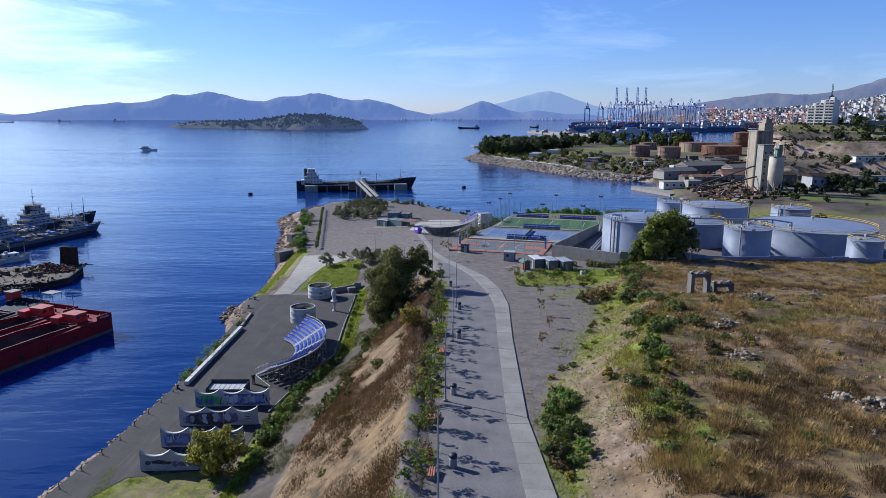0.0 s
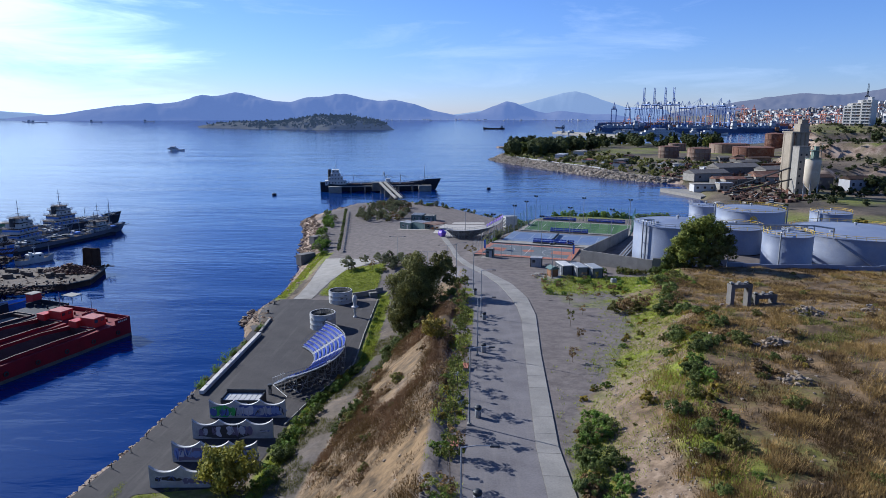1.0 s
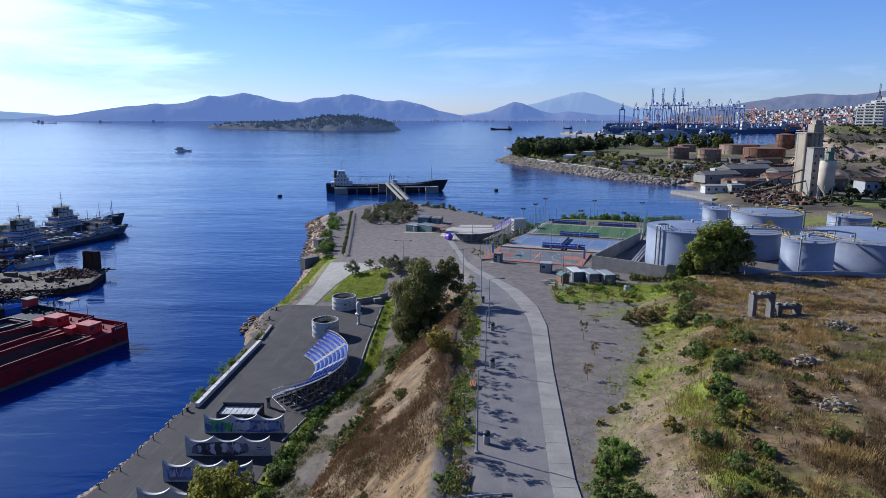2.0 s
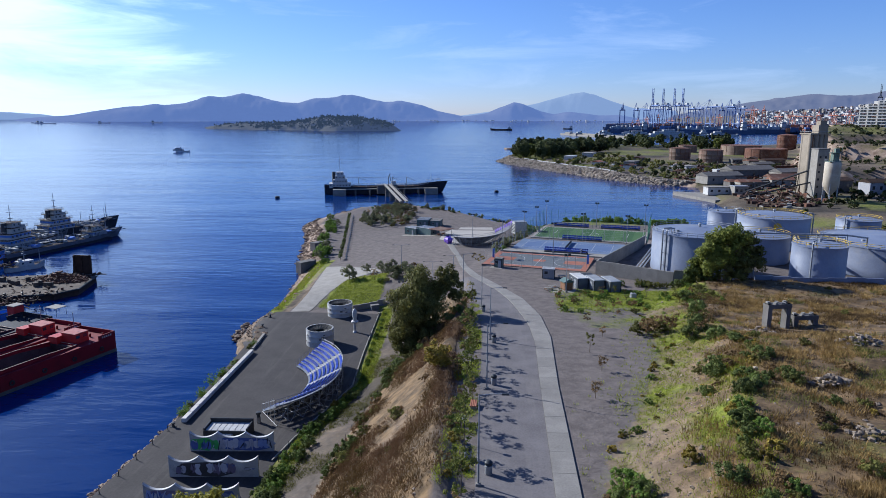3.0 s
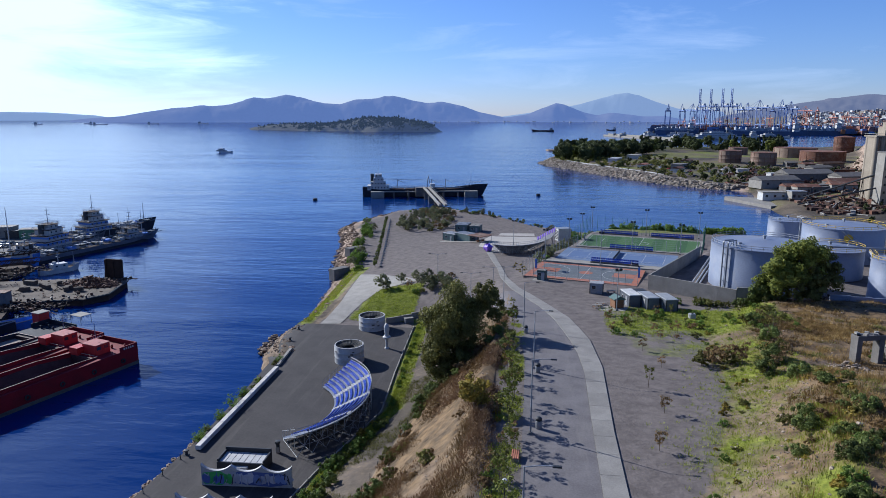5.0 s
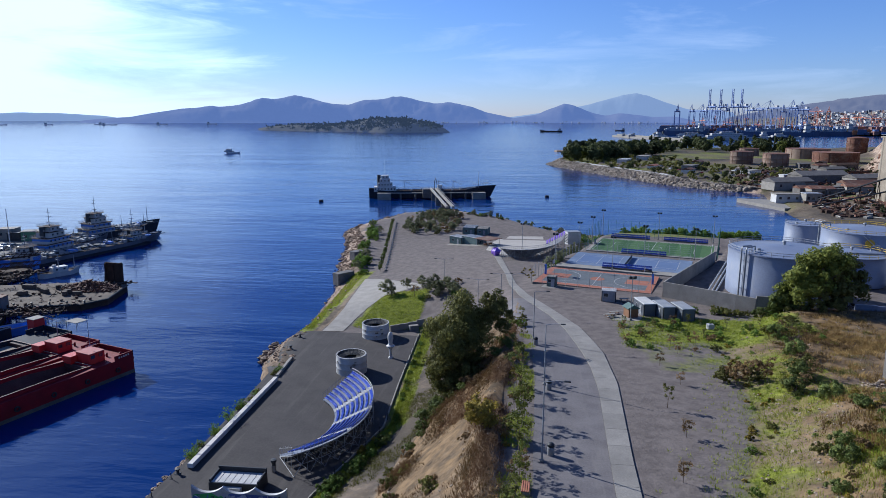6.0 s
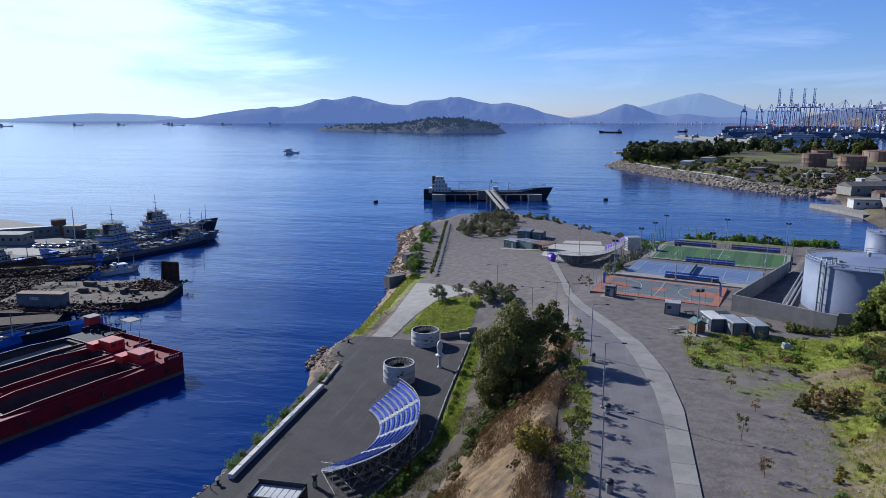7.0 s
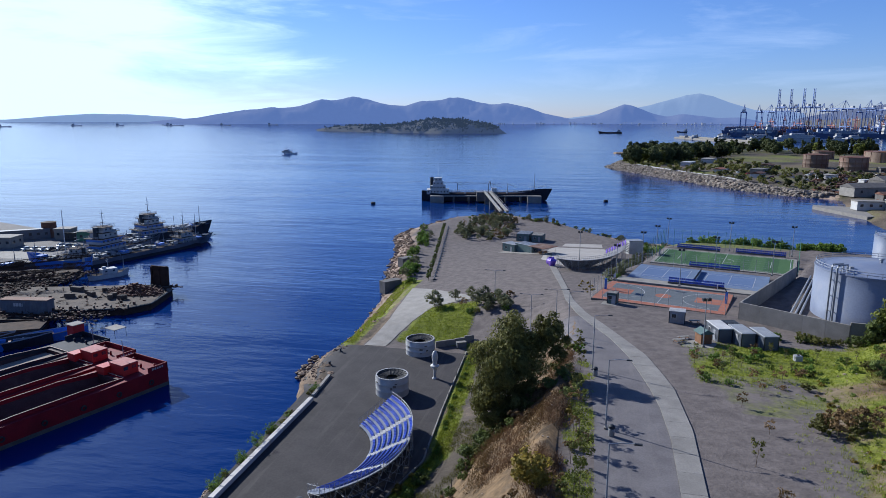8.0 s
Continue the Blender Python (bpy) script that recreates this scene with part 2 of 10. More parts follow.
brick_red = surface("brick_red", (0.30, 0.11, 0.06), (0.42, 0.17, 0.10), 1.5, 0.85, 0, 0.2, (0.2, 0.1, 0.07), 0.4, 0.1)
court_grey = surface("court_grey", (0.10, 0.113, 0.12), (0.135, 0.148, 0.157), 0.4, 0.8, 0, 0.06, (0.2, 0.2, 0.2), 0.35, 0)
court_blue = surface("court_blue", (0.125, 0.172, 0.265), (0.16, 0.21, 0.31), 0.3, 0.7, 0, 0.05, (0.33, 0.40, 0.55), 0.4, 0)
court_blue_dark = surface("court_blue_dark", (0.10, 0.15, 0.27), (0.13, 0.185, 0.32), 0.3, 0.7, 0, 0.05, None, 0, 0)
turf_light = surface("turf_light", (0.046, 0.11, 0.03), (0.06, 0.135, 0.04), 1.2, 0.95, 0, 0.3, None, 0, 0)
turf_dark = surface("turf_dark", (0.025, 0.08, 0.02), (0.035, 0.10, 0.027), 1.2, 0.95, 0, 0.3, None, 0, 0)
stone = surface("stone", (0.30, 0.25, 0.19), (0.46, 0.40, 0.32), 0.8, 0.95, 0, 0.5, (0.18, 0.15, 0.12), 0.5, 0.25)
rock_wet = surface("rock_wet", (0.15, 0.10, 0.07), (0.30, 0.21, 0.14), 0.5, 0.8, 0, 0.6, (0.07, 0.05, 0.04), 0.6, 0.2)
rubble = surface("rubble", (0.18, 0.14, 0.10), (0.40, 0.325, 0.245), 1.2, 0.95, 0, 0.5, (0.25, 0.15, 0.1), 0.4, 0.3, True)
black_cover = surface("black_cover", (0.02, 0.02, 0.02), (0.045, 0.043, 0.04), 1.0, 0.7, 0, 0.3, (0.1, 0.09, 0.08), 0.4, 0)
apartment_white = surface("apartment_white", (0.58, 0.55, 0.49), (0.70, 0.67, 0.61), 0.2, 0.8, 0, 0.05, (0.4, 0.37, 0.32), 0.3, 0.06)
crane_blue = surface("crane_blue", (0.14, 0.20, 0.40), (0.19, 0.26, 0.48), 0.05, 0.6, 0, 0, None, 0, 0.2)
crane_red = surface("crane_red", (0.40, 0.13, 0.08), (0.50, 0.19, 0.12), 0.05, 0.7, 0, 0, None, 0, 0.2)
leaf_olive = leafy("leaf_olive", (0.09, 0.10, 0.025), (0.23, 0.215, 0.052))
leaf_grey = leafy("leaf_grey", (0.11, 0.12, 0.055), (0.28, 0.28, 0.14))
leaf_gum = leafy("leaf_gum", (0.05, 0.056, 0.014), (0.25, 0.235, 0.065), 0.2, 0.5, 0.5, 0.28)
leaf_willow = leafy("leaf_willow", (0.13, 0.14, 0.02), (0.38, 0.34, 0.06))
leaf_broad = leafy("leaf_broad", (0.06, 0.085, 0.015), (0.24, 0.25, 0.045))
leaf_pine = leafy("leaf_pine", (0.036, 0.05, 0.02), (0.12, 0.135, 0.046))
leaf_dark = leafy("leaf_dark", (0.065, 0.09, 0.022), (0.19, 0.225, 0.055))
leaf_fresh = leafy("leaf_fresh", (0.10, 0.17, 0.025), (0.23, 0.32, 0.055))
leaf_autumn = leafy("leaf_autumn", (0.18, 0.15, 0.028), (0.42, 0.31, 0.05))
leaf_rust = leafy("leaf_rust", (0.13, 0.085, 0.04), (0.33, 0.215, 0.09))
straw = leafy("straw", (0.20, 0.125, 0.045), (0.50, 0.34, 0.12), 0.2, 0.25, 0.45)
bank_straw = leafy("bank_straw", (0.105, 0.06, 0.033), (0.205, 0.125, 0.065), 0.2, 0.12, 0.3)
weed_brown = leafy("weed_brown", (0.085, 0.053, 0.022), (0.22, 0.14, 0.055), 0.2, 0.3, 0.5)
grass_green = leafy("grass_green", (0.18, 0.225, 0.016), (0.42, 0.46, 0.05), 0.2, 0.35, 0.6)
# emission on these far surfaces stands in for bright air before them
far_hill_haze = painted_haze("far_hill_haze", (0.085, 0.08, 0.07), (0.29, 0.41, 0.80), 0.45)
house_haze = painted_haze("house_haze", (0.30, 0.28, 0.26), (0.26, 0.33, 0.52), 0.30)
island_haze = painted_haze("island_haze", (0.085, 0.08, 0.055), (0.26, 0.34, 0.58), 0.19)
farther_haze = painted_haze("farther_haze", (0.08, 0.09, 0.09), (0.42, 0.53, 0.74), 0.64)
mid_haze = painted_haze("mid_haze", (0.09, 0.082, 0.07), (0.27, 0.34, 0.58), 0.36)


def sea_material():
    m, n, k, p = nodes_of("sea_water")
    geo = n.new("ShaderNodeNewGeometry")
    mp = n.new("ShaderNodeMapping")
    mp.inputs["Rotation"].default_value = (0, 0, radians(-8))
    mp.inputs["Scale"].default_value = (0.35, 1.0, 1.0)
    k.new(geo.outputs["Position"], mp.inputs["Vector"])
    waves = []
    for sc, det, w in ((0.13, 4, 1.45), (0.42, 3, 0.7), (0.02, 3, 7.5)):
        t = n.new("ShaderNodeTexNoise")
        t.inputs["Scale"].default_value, t.inputs["Detail"].default_value = sc, det
        t.inputs["Distortion"].default_value = 0.3
        k.new(mp.outputs["Vector"], t.inputs["Vector"])
        mul = n.new("ShaderNodeMath")
        mul.operation = "MULTIPLY"
        mul.inputs[1].default_value = w
        k.new(t.outputs["Fac"], mul.inputs[0])
        waves.append(mul.outputs[0])
    a = n.new("ShaderNodeMath")
    k.new(waves[0], a.inputs[0])
    k.new(waves[1], a.inputs[1])
    b2 = n.new("ShaderNodeMath")
    k.new(a.outputs[0], b2.inputs[0])
    k.new(waves[2], b2.inputs[1])
    bp = n.new("ShaderNodeBump")
    bp.inputs["Distance"].default_value = 0.38
    # long calmer lanes between ruffled water
    lanes = n.new("ShaderNodeMapping")
    lanes.inputs["Scale"].default_value = (0.16, 1.0, 1.0)
    lanes.inputs["Rotation"].default_value = (0, 0, radians(6))
    k.new(geo.outputs["Position"], lanes.inputs["Vector"])
    lane = n.new("ShaderNodeTexNoise")
    lane.inputs["Scale"].default_value, lane.inputs["Detail"].default_value, lane.inputs["Roughness"].default_value = 0.011, 6, 0.6
    k.new(lanes.outputs["Vector"], lane.inputs["Vector"])
    ruffle = n.new("ShaderNodeMapRange")
    ruffle.inputs["From Min"].default_value, ruffle.inputs["From Max"].default_value = 0.38, 0.62
    ruffle.inputs["To Min"].default_value, ruffle.inputs["To Max"].default_value = 0.26, 0.58
    k.new(lane.outputs["Fac"], ruffle.inputs["Value"])
    k.new(ruffle.outputs["Result"], bp.inputs["Strength"])
    k.new(b2.outputs[0], bp.inputs["Height"])
    k.new(bp.outputs["Normal"], p.inputs["Normal"])
    cur = n.new("ShaderNodeTexNoise")
    cur.inputs["Scale"].default_value, cur.inputs["Detail"].default_value = 0.006, 5
    k.new(mp.outputs["Vector"], cur.inputs["Vector"])
    mix = n.new("ShaderNodeMix")
    mix.data_type = "RGBA"
    mix.inputs["A"].default_value, mix.inputs["B"].default_value = (0.003, 0.016, 0.094, 1), (0.005, 0.027, 0.130, 1)
    k.new(cur.outputs["Fac"], mix.inputs["Factor"])
    k.new(mix.outputs["Result"], p.inputs["Base Color"])
    p.inputs["Roughness"].default_value = 0.11
    p.inputs["IOR"].default_value = 1.33
    p.inputs["Specular IOR Level"].default_value = 0.28
    p.inputs["Specular Tint"].default_value = (0.43, 0.56, 0.84, 1)
    return m


def ground_material():
    """Soil, gravel, dry grass, green grass and bare rock, laid by the ground's own zones and broken up by noise."""
    m, n, k, p = nodes_of("ground_cover")
    geo = n.new("ShaderNodeNewGeometry")

    def tone(a, b, sc, det=5):
        t = n.new("ShaderNodeTexNoise")
        t.inputs["Scale"].default_value, t.inputs["Detail"].default_value = sc, det
        t.inputs["Roughness"].default_value = 0.65
        k.new(geo.outputs["Position"], t.inputs["Vector"])
        r = n.new("ShaderNodeMapRange")
        r.inputs["From Min"].default_value, r.inputs["From Max"].default_value = 0.36, 0.64
        k.new(t.outputs["Fac"], r.inputs["Value"])
        x = n.new("ShaderNodeMix")
        x.data_type = "RGBA"
        x.inputs["A"].default_value, x.inputs["B"].default_value = rgb(a), rgb(b)
        k.new(r.outputs["Result"], x.inputs["Factor"])
        return x.outputs["Result"]

    last = tone((0.13, 0.095, 0.06), (0.27, 0.205, 0.14), 0.6, 8)
    for attr, a, b, sc, soft in (("gravel", (0.122, 0.103, 0.094), (0.186, 0.158, 0.143), 0.5, 0.25), ("dirt", (0.04, 0.033, 0.026), (0.115, 0.094, 0.07), 0.06, 0.25),
                                 ("dry", (0.065, 0.045, 0.025), (0.235, 0.155, 0.078), 0.45, 0.3), ("bare", (0.13, 0.09, 0.06), (0.29, 0.215, 0.15), 0.9, 0.25),
                                 ("green", (0.08, 0.10, 0.012), (0.25, 0.27, 0.034), 0.8, 0.3), ("rock", (0.17, 0.115, 0.08), (0.47, 0.355, 0.265), 0.12, 0.2)):
        at = n.new("ShaderNodeAttribute")
        at.attribute_name = attr
        t = n.new("ShaderNodeTexNoise")
        t.inputs["Scale"].default_value, t.inputs["Detail"].default_value, t.inputs["Roughness"].default_value = 0.7, 8, 0.7
        k.new(geo.outputs["Position"], t.inputs["Vector"])
        ad = n.new("ShaderNodeMath")
        k.new(at.outputs["Fac"], ad.inputs[0])
        k.new(t.outputs["Fac"], ad.inputs[1])
        r = n.new("ShaderNodeMapRange")
        r.inputs["From Min"].default_value, r.inputs["From Max"].default_value = 1.0 - soft, 1.0 + soft
        k.new(ad.outputs[0], r.inputs["Value"])
        x = n.new("ShaderNodeMix")
        x.data_type = "RGBA"
        k.new(r.outputs["Result"], x.inputs["Factor"])
        k.new(last, x.inputs["A"])
        k.new(tone(a, b, sc), x.inputs["B"])
        last = x.outputs["Result"]
    k.new(last, p.inputs["Base Color"])
    p.inputs["Roughness"].default_value = 0.95
    p.inputs["Specular IOR Level"].default_value = 0.2
    t = n.new("ShaderNodeTexNoise")
    t.inputs["Scale"].default_value, t.inputs["Detail"].default_value = 2.2, 8
    k.new(geo.outputs["Position"], t.inputs["Vector"])
    bp = n.new("ShaderNodeBump")
    bp.inputs["Strength"].default_value, bp.inputs["Distance"].default_value = 0.38, 0.25
    k.new(t.outputs["Fac"], bp.inputs["Height"])
    k.new(bp.outputs["Normal"], p.inputs["Normal"])
    return m


sea_water = sea_material()
ground_cover = ground_material()


# ---------------------------------------------------------------- building helpers
class Shape:
    """Vertices and faces of one mesh, gathered from simple solids."""

    def __init__(self):
        self.v, self.f = [], []

    def add(self, verts, faces):
        o = len(self.v)
        self.v += verts
        self.f += [tuple(i + o for i in q) for q in faces]
        return self

    def box(self, c, s, rz=0.0, top=(1.0, 1.0), ry=0.0):
        """A box with its middle at c; top: how far its upper face is drawn in."""
        ca, sa, cb, sb = math.cos(rz), math.sin(rz), math.cos(ry), math.sin(ry)
        vs = []
        for z in (-0.5, 0.5):
            for x, y in ((-0.5, -0.5), (0.5, -0.5), (0.5, 0.5), (-0.5, 0.5)):
                px, py, pz = x * s[0] * (top[0] if z > 0 else 1), y * s[1] * (top[1] if z > 0 else 1), z * s[2]
                px, pz = px * cb + pz * sb, pz * cb - px * sb
                vs.append((c[0] + px * ca - py * sa, c[1] + px * sa + py * ca, c[2] + pz))
        return self.add(vs, [(3, 2, 1, 0), (4, 5, 6, 7), (0, 1, 5, 4), (1, 2, 6, 5), (2, 3, 7, 6), (3, 0, 4, 7)])

    def slab(self, c, s, rz=0.0, b=0.04):
        """A box with chamfered upper edges."""
        self.box((c[0], c[1], c[2] - b / 2), (s[0], s[1], s[2] - b), rz)
        return self.box((c[0], c[1], c[2] + s[2] / 2 - b / 2), (s[0], s[1], b), rz, (1 - 2 * b / s[0], 1 - 2 * b / s[1]))

    def lathe(self, c, rings, n=24, a0=0.0, a1=2 * math.pi, caps=True):
        """A turned form: rings of (radius, height) from below upwards."""
        full = abs(a1 - a0 - 2 * math.pi) < 1e-6
        m = n if full else n + 1
        vs = [(c[0] + r * math.cos(a0 + (a1 - a0) * i / n), c[1] + r * math.sin(a0 + (a1 - a0) * i / n), c[2] + z) for r, z in rings for i in range(m)]
        fs = [(j * m + i, j * m + (i + 1) % m, (j + 1) * m + (i + 1) % m, (j + 1) * m + i) for j in range(len(rings) - 1) for i in range(n)]
        if caps and full and rings[0][0] > 1e-6:
            fs.append(tuple(reversed(range(m))))
        if caps and full and rings[-1][0] > 1e-6:
            fs.append(tuple((len(rings) - 1) * m + i for i in range(m)))
        return self.add(vs, fs)

    def tube(self, pts, r, n=6, r2=None):
        """A round bar along points, tapering to r2."""
        pts = [Vector(p) for p in pts]
        vs = []
        for i, p in enumerate(pts):
            d = (pts[min(i + 1, len(pts) - 1)] - pts[max(i - 1, 0)]).normalized()
            side = d.cross(Vector((0, 0, 1)) if abs(d.z) < 0.95 else Vector((1, 0, 0))).normalized()
            up = side.cross(d)
            rr = r if r2 is None else r + (r2 - r) * i / (len(pts) - 1)
            vs += [tuple(p + side * rr * math.cos(2 * math.pi * k / n) + up * rr * math.sin(2 * math.pi * k / n)) for k in range(n)]
        fs = [(j * n + i, j * n + (i + 1) % n, (j + 1) * n + (i + 1) % n, (j + 1) * n + i) for j in range(len(pts) - 1) for i in range(n)]
        fs += [tuple(reversed(range(n))), tuple((len(pts) - 1) * n + i for i in range(n))]
        return self.add(vs, fs)

    def prism(self, poly, z0, z1, inset=0.0):
        """An upright solid over a plan, given counter-clockwise."""
        n = len(poly)
        cx, cy = sum(p[0] for p in poly) / n, sum(p[1] for p in poly) / n
        up = [(p[0] + (cx - p[0]) * inset, p[1] + (cy - p[1]) * inset) for p in poly]
        vs = [(*p, z0) for p in poly] + [(*p, z1) for p in up]
        fs = [tuple(reversed(range(n))), tuple(range(n, 2 * n))] + [(i, (i + 1) % n, n + (i + 1) % n, n + i) for i in range(n)]
        return self.add(vs, fs)

    def loft(self, rows, cap=True):
        """Skin over equal rows of points."""
        n = len(rows[0])
        vs = [tuple(p) for r in rows for p in r]
        fs = [(j * n + i, j * n + i + 1, (j + 1) * n + i + 1, (j + 1) * n + i) for j in range(len(rows) - 1) for i in range(n - 1)]
        if cap:
            fs += [tuple(reversed(range(n))), tuple((len(rows) - 1) * n + i for i in range(n))]
        return self.add(vs, fs)

    def mesh(self, name):
        me = bpy.data.meshes.new(name)
        me.from_pydata(self.v, [], self.f)
        me.update()
        return me


def smooth(ob, angle=40):
    ob.data.polygons.foreach_set("use_smooth", [True] * len(ob.data.polygons))
    ob.data.set_sharp_from_angle(angle=radians(angle))
    return ob


def part(name, shape, material, parent=None, label="", soft=False):
    """One mesh object, under a thing or a part of it."""
    me = shape.mesh(name) if isinstance(shape, Shape) else shape
    if not me.materials:
        me.materials.append(material)
    ob = new(name, me)
    if soft:
        smooth(ob)
    ob.parent = parent
    if label:
        ob["label"] = label
    return ob


def thing(name, label, category, at=(0, 0, 0), rz=0.0, group="", kind=""):
    ob = new(name)
    ob.empty_display_size = 0.5
    ob.matrix_world = pose(*at, 0, 0, rz)
    return tagged(ob, label, category, group, kind)


# ---------------------------------------------------------------- lie of the land
def lerp(v, xs, ys):
    return np.interp(v, xs, ys)


def ease(v):
    v = np.clip(v, 0, 1)
    return v * v * (3 - 2 * v)


_lat = np.random.RandomState(7).rand(256, 256)


def rough(x, y, size, octaves=4):
    """Value noise, about -1 to 1, with features of that size."""
    x, y = np.asarray(x, float) / size, np.asarray(y, float) / size
    out, amp, tot = 0.0, 1.0, 0.0
    for o in range(octaves):
        xi, yi = np.floor(x).astype(int), np.floor(y).astype(int)
        fx, fy = x - xi, y - yi
        fx, fy = fx * fx * (3 - 2 * fx), fy * fy * (3 - 2 * fy)
        g = lambda a, b: _lat[(xi + a + 37 * o) % 256, (yi + b + 91 * o) % 256]
        out = out + amp * ((g(0, 0) * (1 - fx) + g(1, 0) * fx) * (1 - fy) + (g(0, 1) * (1 - fx) + g(1, 1) * fx) * fy)
        tot += amp
        amp *= 0.5
        x, y = x * 2.03 + 11.3, y * 2.03 + 5.7
    return out / tot * 2 - 1


def upland(y):
    """Height of the road along its way down to the shore."""
    return np.maximum(19.5 - 0.07 * (np.asarray(y, float) - 95), 3.4)


def road_left(y):
    return lerp(y, [-100, 48, 120, 145, 170, 200, 235, 275], [-1.5, -1.6, -1.6, -2.6, -9.0, -16, -24, -30])


def path_left(y):
    return lerp(y, [-100, 48, 65, 97, 118, 128, 135, 141, 151, 162, 172.6, 181.5, 195.5, 211, 240, 261, 275],
                [9, 5.7, 5.3, 6.2, 6.9, 6.6, 5.9, 5.1, 3.6, 0.9, -2.9, -5.7, -8.6, -10.4, -14.9, -17.8, -18.8])


def path_right(y):
    return lerp(y, [-100, 48, 65, 97, 121, 136, 142, 152, 163, 173, 182, 195, 210, 239, 260.5, 278],
                [11.6, 8.2, 7.5, 8.5, 9.7, 9.2, 8.3, 6.6, 3.1, -0.3, -3.6, -6.7, -8.7, -12.7, -16.4, -17])


def flat_right(y):
    return lerp(y, [0, 50, 61, 74, 80, 88, 98, 114, 128, 140, 150, 160, 172], [8.5, 8.9, 9.3, 10.8, 12.9, 16.7, 20.2, 25.4, 27, 28.5, 31, 38, 44])


def coast_left(y):
    return lerp(y, [-300, 78, 85, 93, 105, 118, 136, 152, 157, 165, 174, 181, 190, 207, 228, 243, 274, 298, 335, 355, 383, 395],
                [-57.5, -56.4, -55.6, -54.8, -54.6, -54.1, -54.9, -55.9, -58.5, -62, -63, -61.8, -60.6, -62.5, -65, -69.3, -77, -81.6, -94, -89, -80, -62])


def coast_back(x):
    return lerp(x, [-100, -86, -65, -50, -35, -12, 16, 35, 65, 100, 125], [372, 383, 393, 402, 391, 370, 345, 341, 326, 330, 345])


def coast_right(y):
    return lerp(y, [200, 300, 330, 400, 450, 480, 500, 535, 555, 597, 672, 741, 790, 830, 900, 1000, 1100, 1400],
                [-400, 60, 112, 136, 141, 146, 150, 158, 131, 99, 64, 35, 15, 8, 16, 34, 40, 300])


def land(x, y):
    """Height of the ground over the sea, in metres."""
    x, y = np.asarray(x, float), np.asarray(y, float)
    u = upland(y)
    # the shelf along the sea, the bank above it and the road on top
    quay = lerp(y, [-100, 50, 110, 133, 180, 200], [-34, -33, -31.5, -26, -29, -36])
    toe = lerp(y, [0, 80, 100, 117, 150, 175, 200], [-22, -23, -22.5, -20.5, -15.5, -14, -20])
    crest = lerp(y, [0, 50, 87, 110, 130, 150, 175, 200], [-4, -4.5, -6.2, -7.2, -6.6, -5.0, -6, -10])
    strip = lerp(y, [0, 80, 110, 140, 165, 185, 200], [8, 6, 5.6, 5.2, 6.0, 7.5, 7.0])
    z_near = 3.2 + (strip - 3.2) * ease((x - quay) / np.maximum(toe - quay, 1))
    z_near = np.where(x > toe, strip + (u - strip) * np.clip((x - toe) / np.maximum(crest - toe, 1), 0, 1) ** 0.85, z_near)
    z_near = np.where(x > crest, u, z_near)
    # a low berm of dug earth along the crest, steep on the road side
    off = x - crest - 0.3
    berm = np.where(off < 0, np.exp(-(off / 2.2) ** 2), np.exp(-(off / 0.75) ** 2)) * ease((y - 42) / 10) * ease((150 - y) / 16)
    z_near = z_near + berm * (0.95 + 0.35 * rough(y, y * 0 + 3, 9, 2))
    # the wide paved head of the point
    edge = path_left(y)
    z_far = 3.4 + (u - 3.4) * np.clip((x + 58) / np.maximum(edge + 58, 5), 0, 1)
    left = z_near + (z_far - z_near) * ease((y - 182) / 24)
    # the hill beside the road
    foot = flat_right(y)
    top = lerp(y, [0, 60, 100, 118, 140, 160, 166, 176], [27, 25.8, 25.2, 20.6, 18.2, 17.7, 17.3, 14.2]) + np.clip(x - 40, 0, 80) * lerp(y, [100, 145, 165, 170], [0.02, -0.004, -0.018, 0])
    hill = u + (top - u) * ease((x - foot) / lerp(y, [50, 100, 130, 165], [11, 15, 9, 10]))
    # the sports grounds and the tank yard on a terrace
    rim = lerp(y, [170, 185, 200, 215, 235, 245, 272, 300], [6, -3, -2.5, 1, 6, 11, 19, 40])
    terrace = lerp(y, [180, 205, 225, 275], [13.8, 13.2, 12.6, 12.2])
    terrace = np.where(x > 40 + np.clip(y - 205, 0, 60) * 0.42, lerp(x, [40, 50, 90, 130], [13.8, 13.6, 11.2, 10.5]), terrace)
    t_in = ease((x - rim + 4) / 7) * ease((300 - y) / 22)
    hill = np.where(y > 165, hill + (u - hill) * ease((y - 168) / 10) * (x < 42), hill)
    right = np.where(y > 172, u + (terrace - u) * t_in, hill)
    right = np.where((y > 165) & (y <= 172) & (x > 40), hill, right)
    z = np.where(x > edge + 1, right, left)
    z = np.where(y > 300, np.minimum(z, 3.4 + (x > 20) * 3), z)
    # fall to the sea
    d = np.minimum(x - coast_left(y), coast_back(x) - y)
    wide = np.where(y < 158, 1.2, np.where(y < 200, 5.0, 9.0))
    main = np.where(d > 0, z * ease(d / np.where(coast_back(x) - y < x - coast_left(y), lerp(x, [-20, 40, 120], [8, 60, 60]), wide) + 0.02), np.maximum(d * 0.6, -5))
    # the works and the headland across the bay
    d2 = np.minimum(x - coast_right(y), (1240 - y) + 0.6 * np.clip(x - 450, 0, 900))
    slope = x / np.maximum(y, 100)
    z2 = lerp(y, [530, 570, 620, 850, 1000], [3.0, 3.6, 5.6, 5.6, 4.5]) + lerp(y, [540, 640], [2.5, 0.3]) * ease((d2 - 14) / 60) + lerp(y, [540, 640], [4, 0.6]) * ease((d2 - 80) / 200)
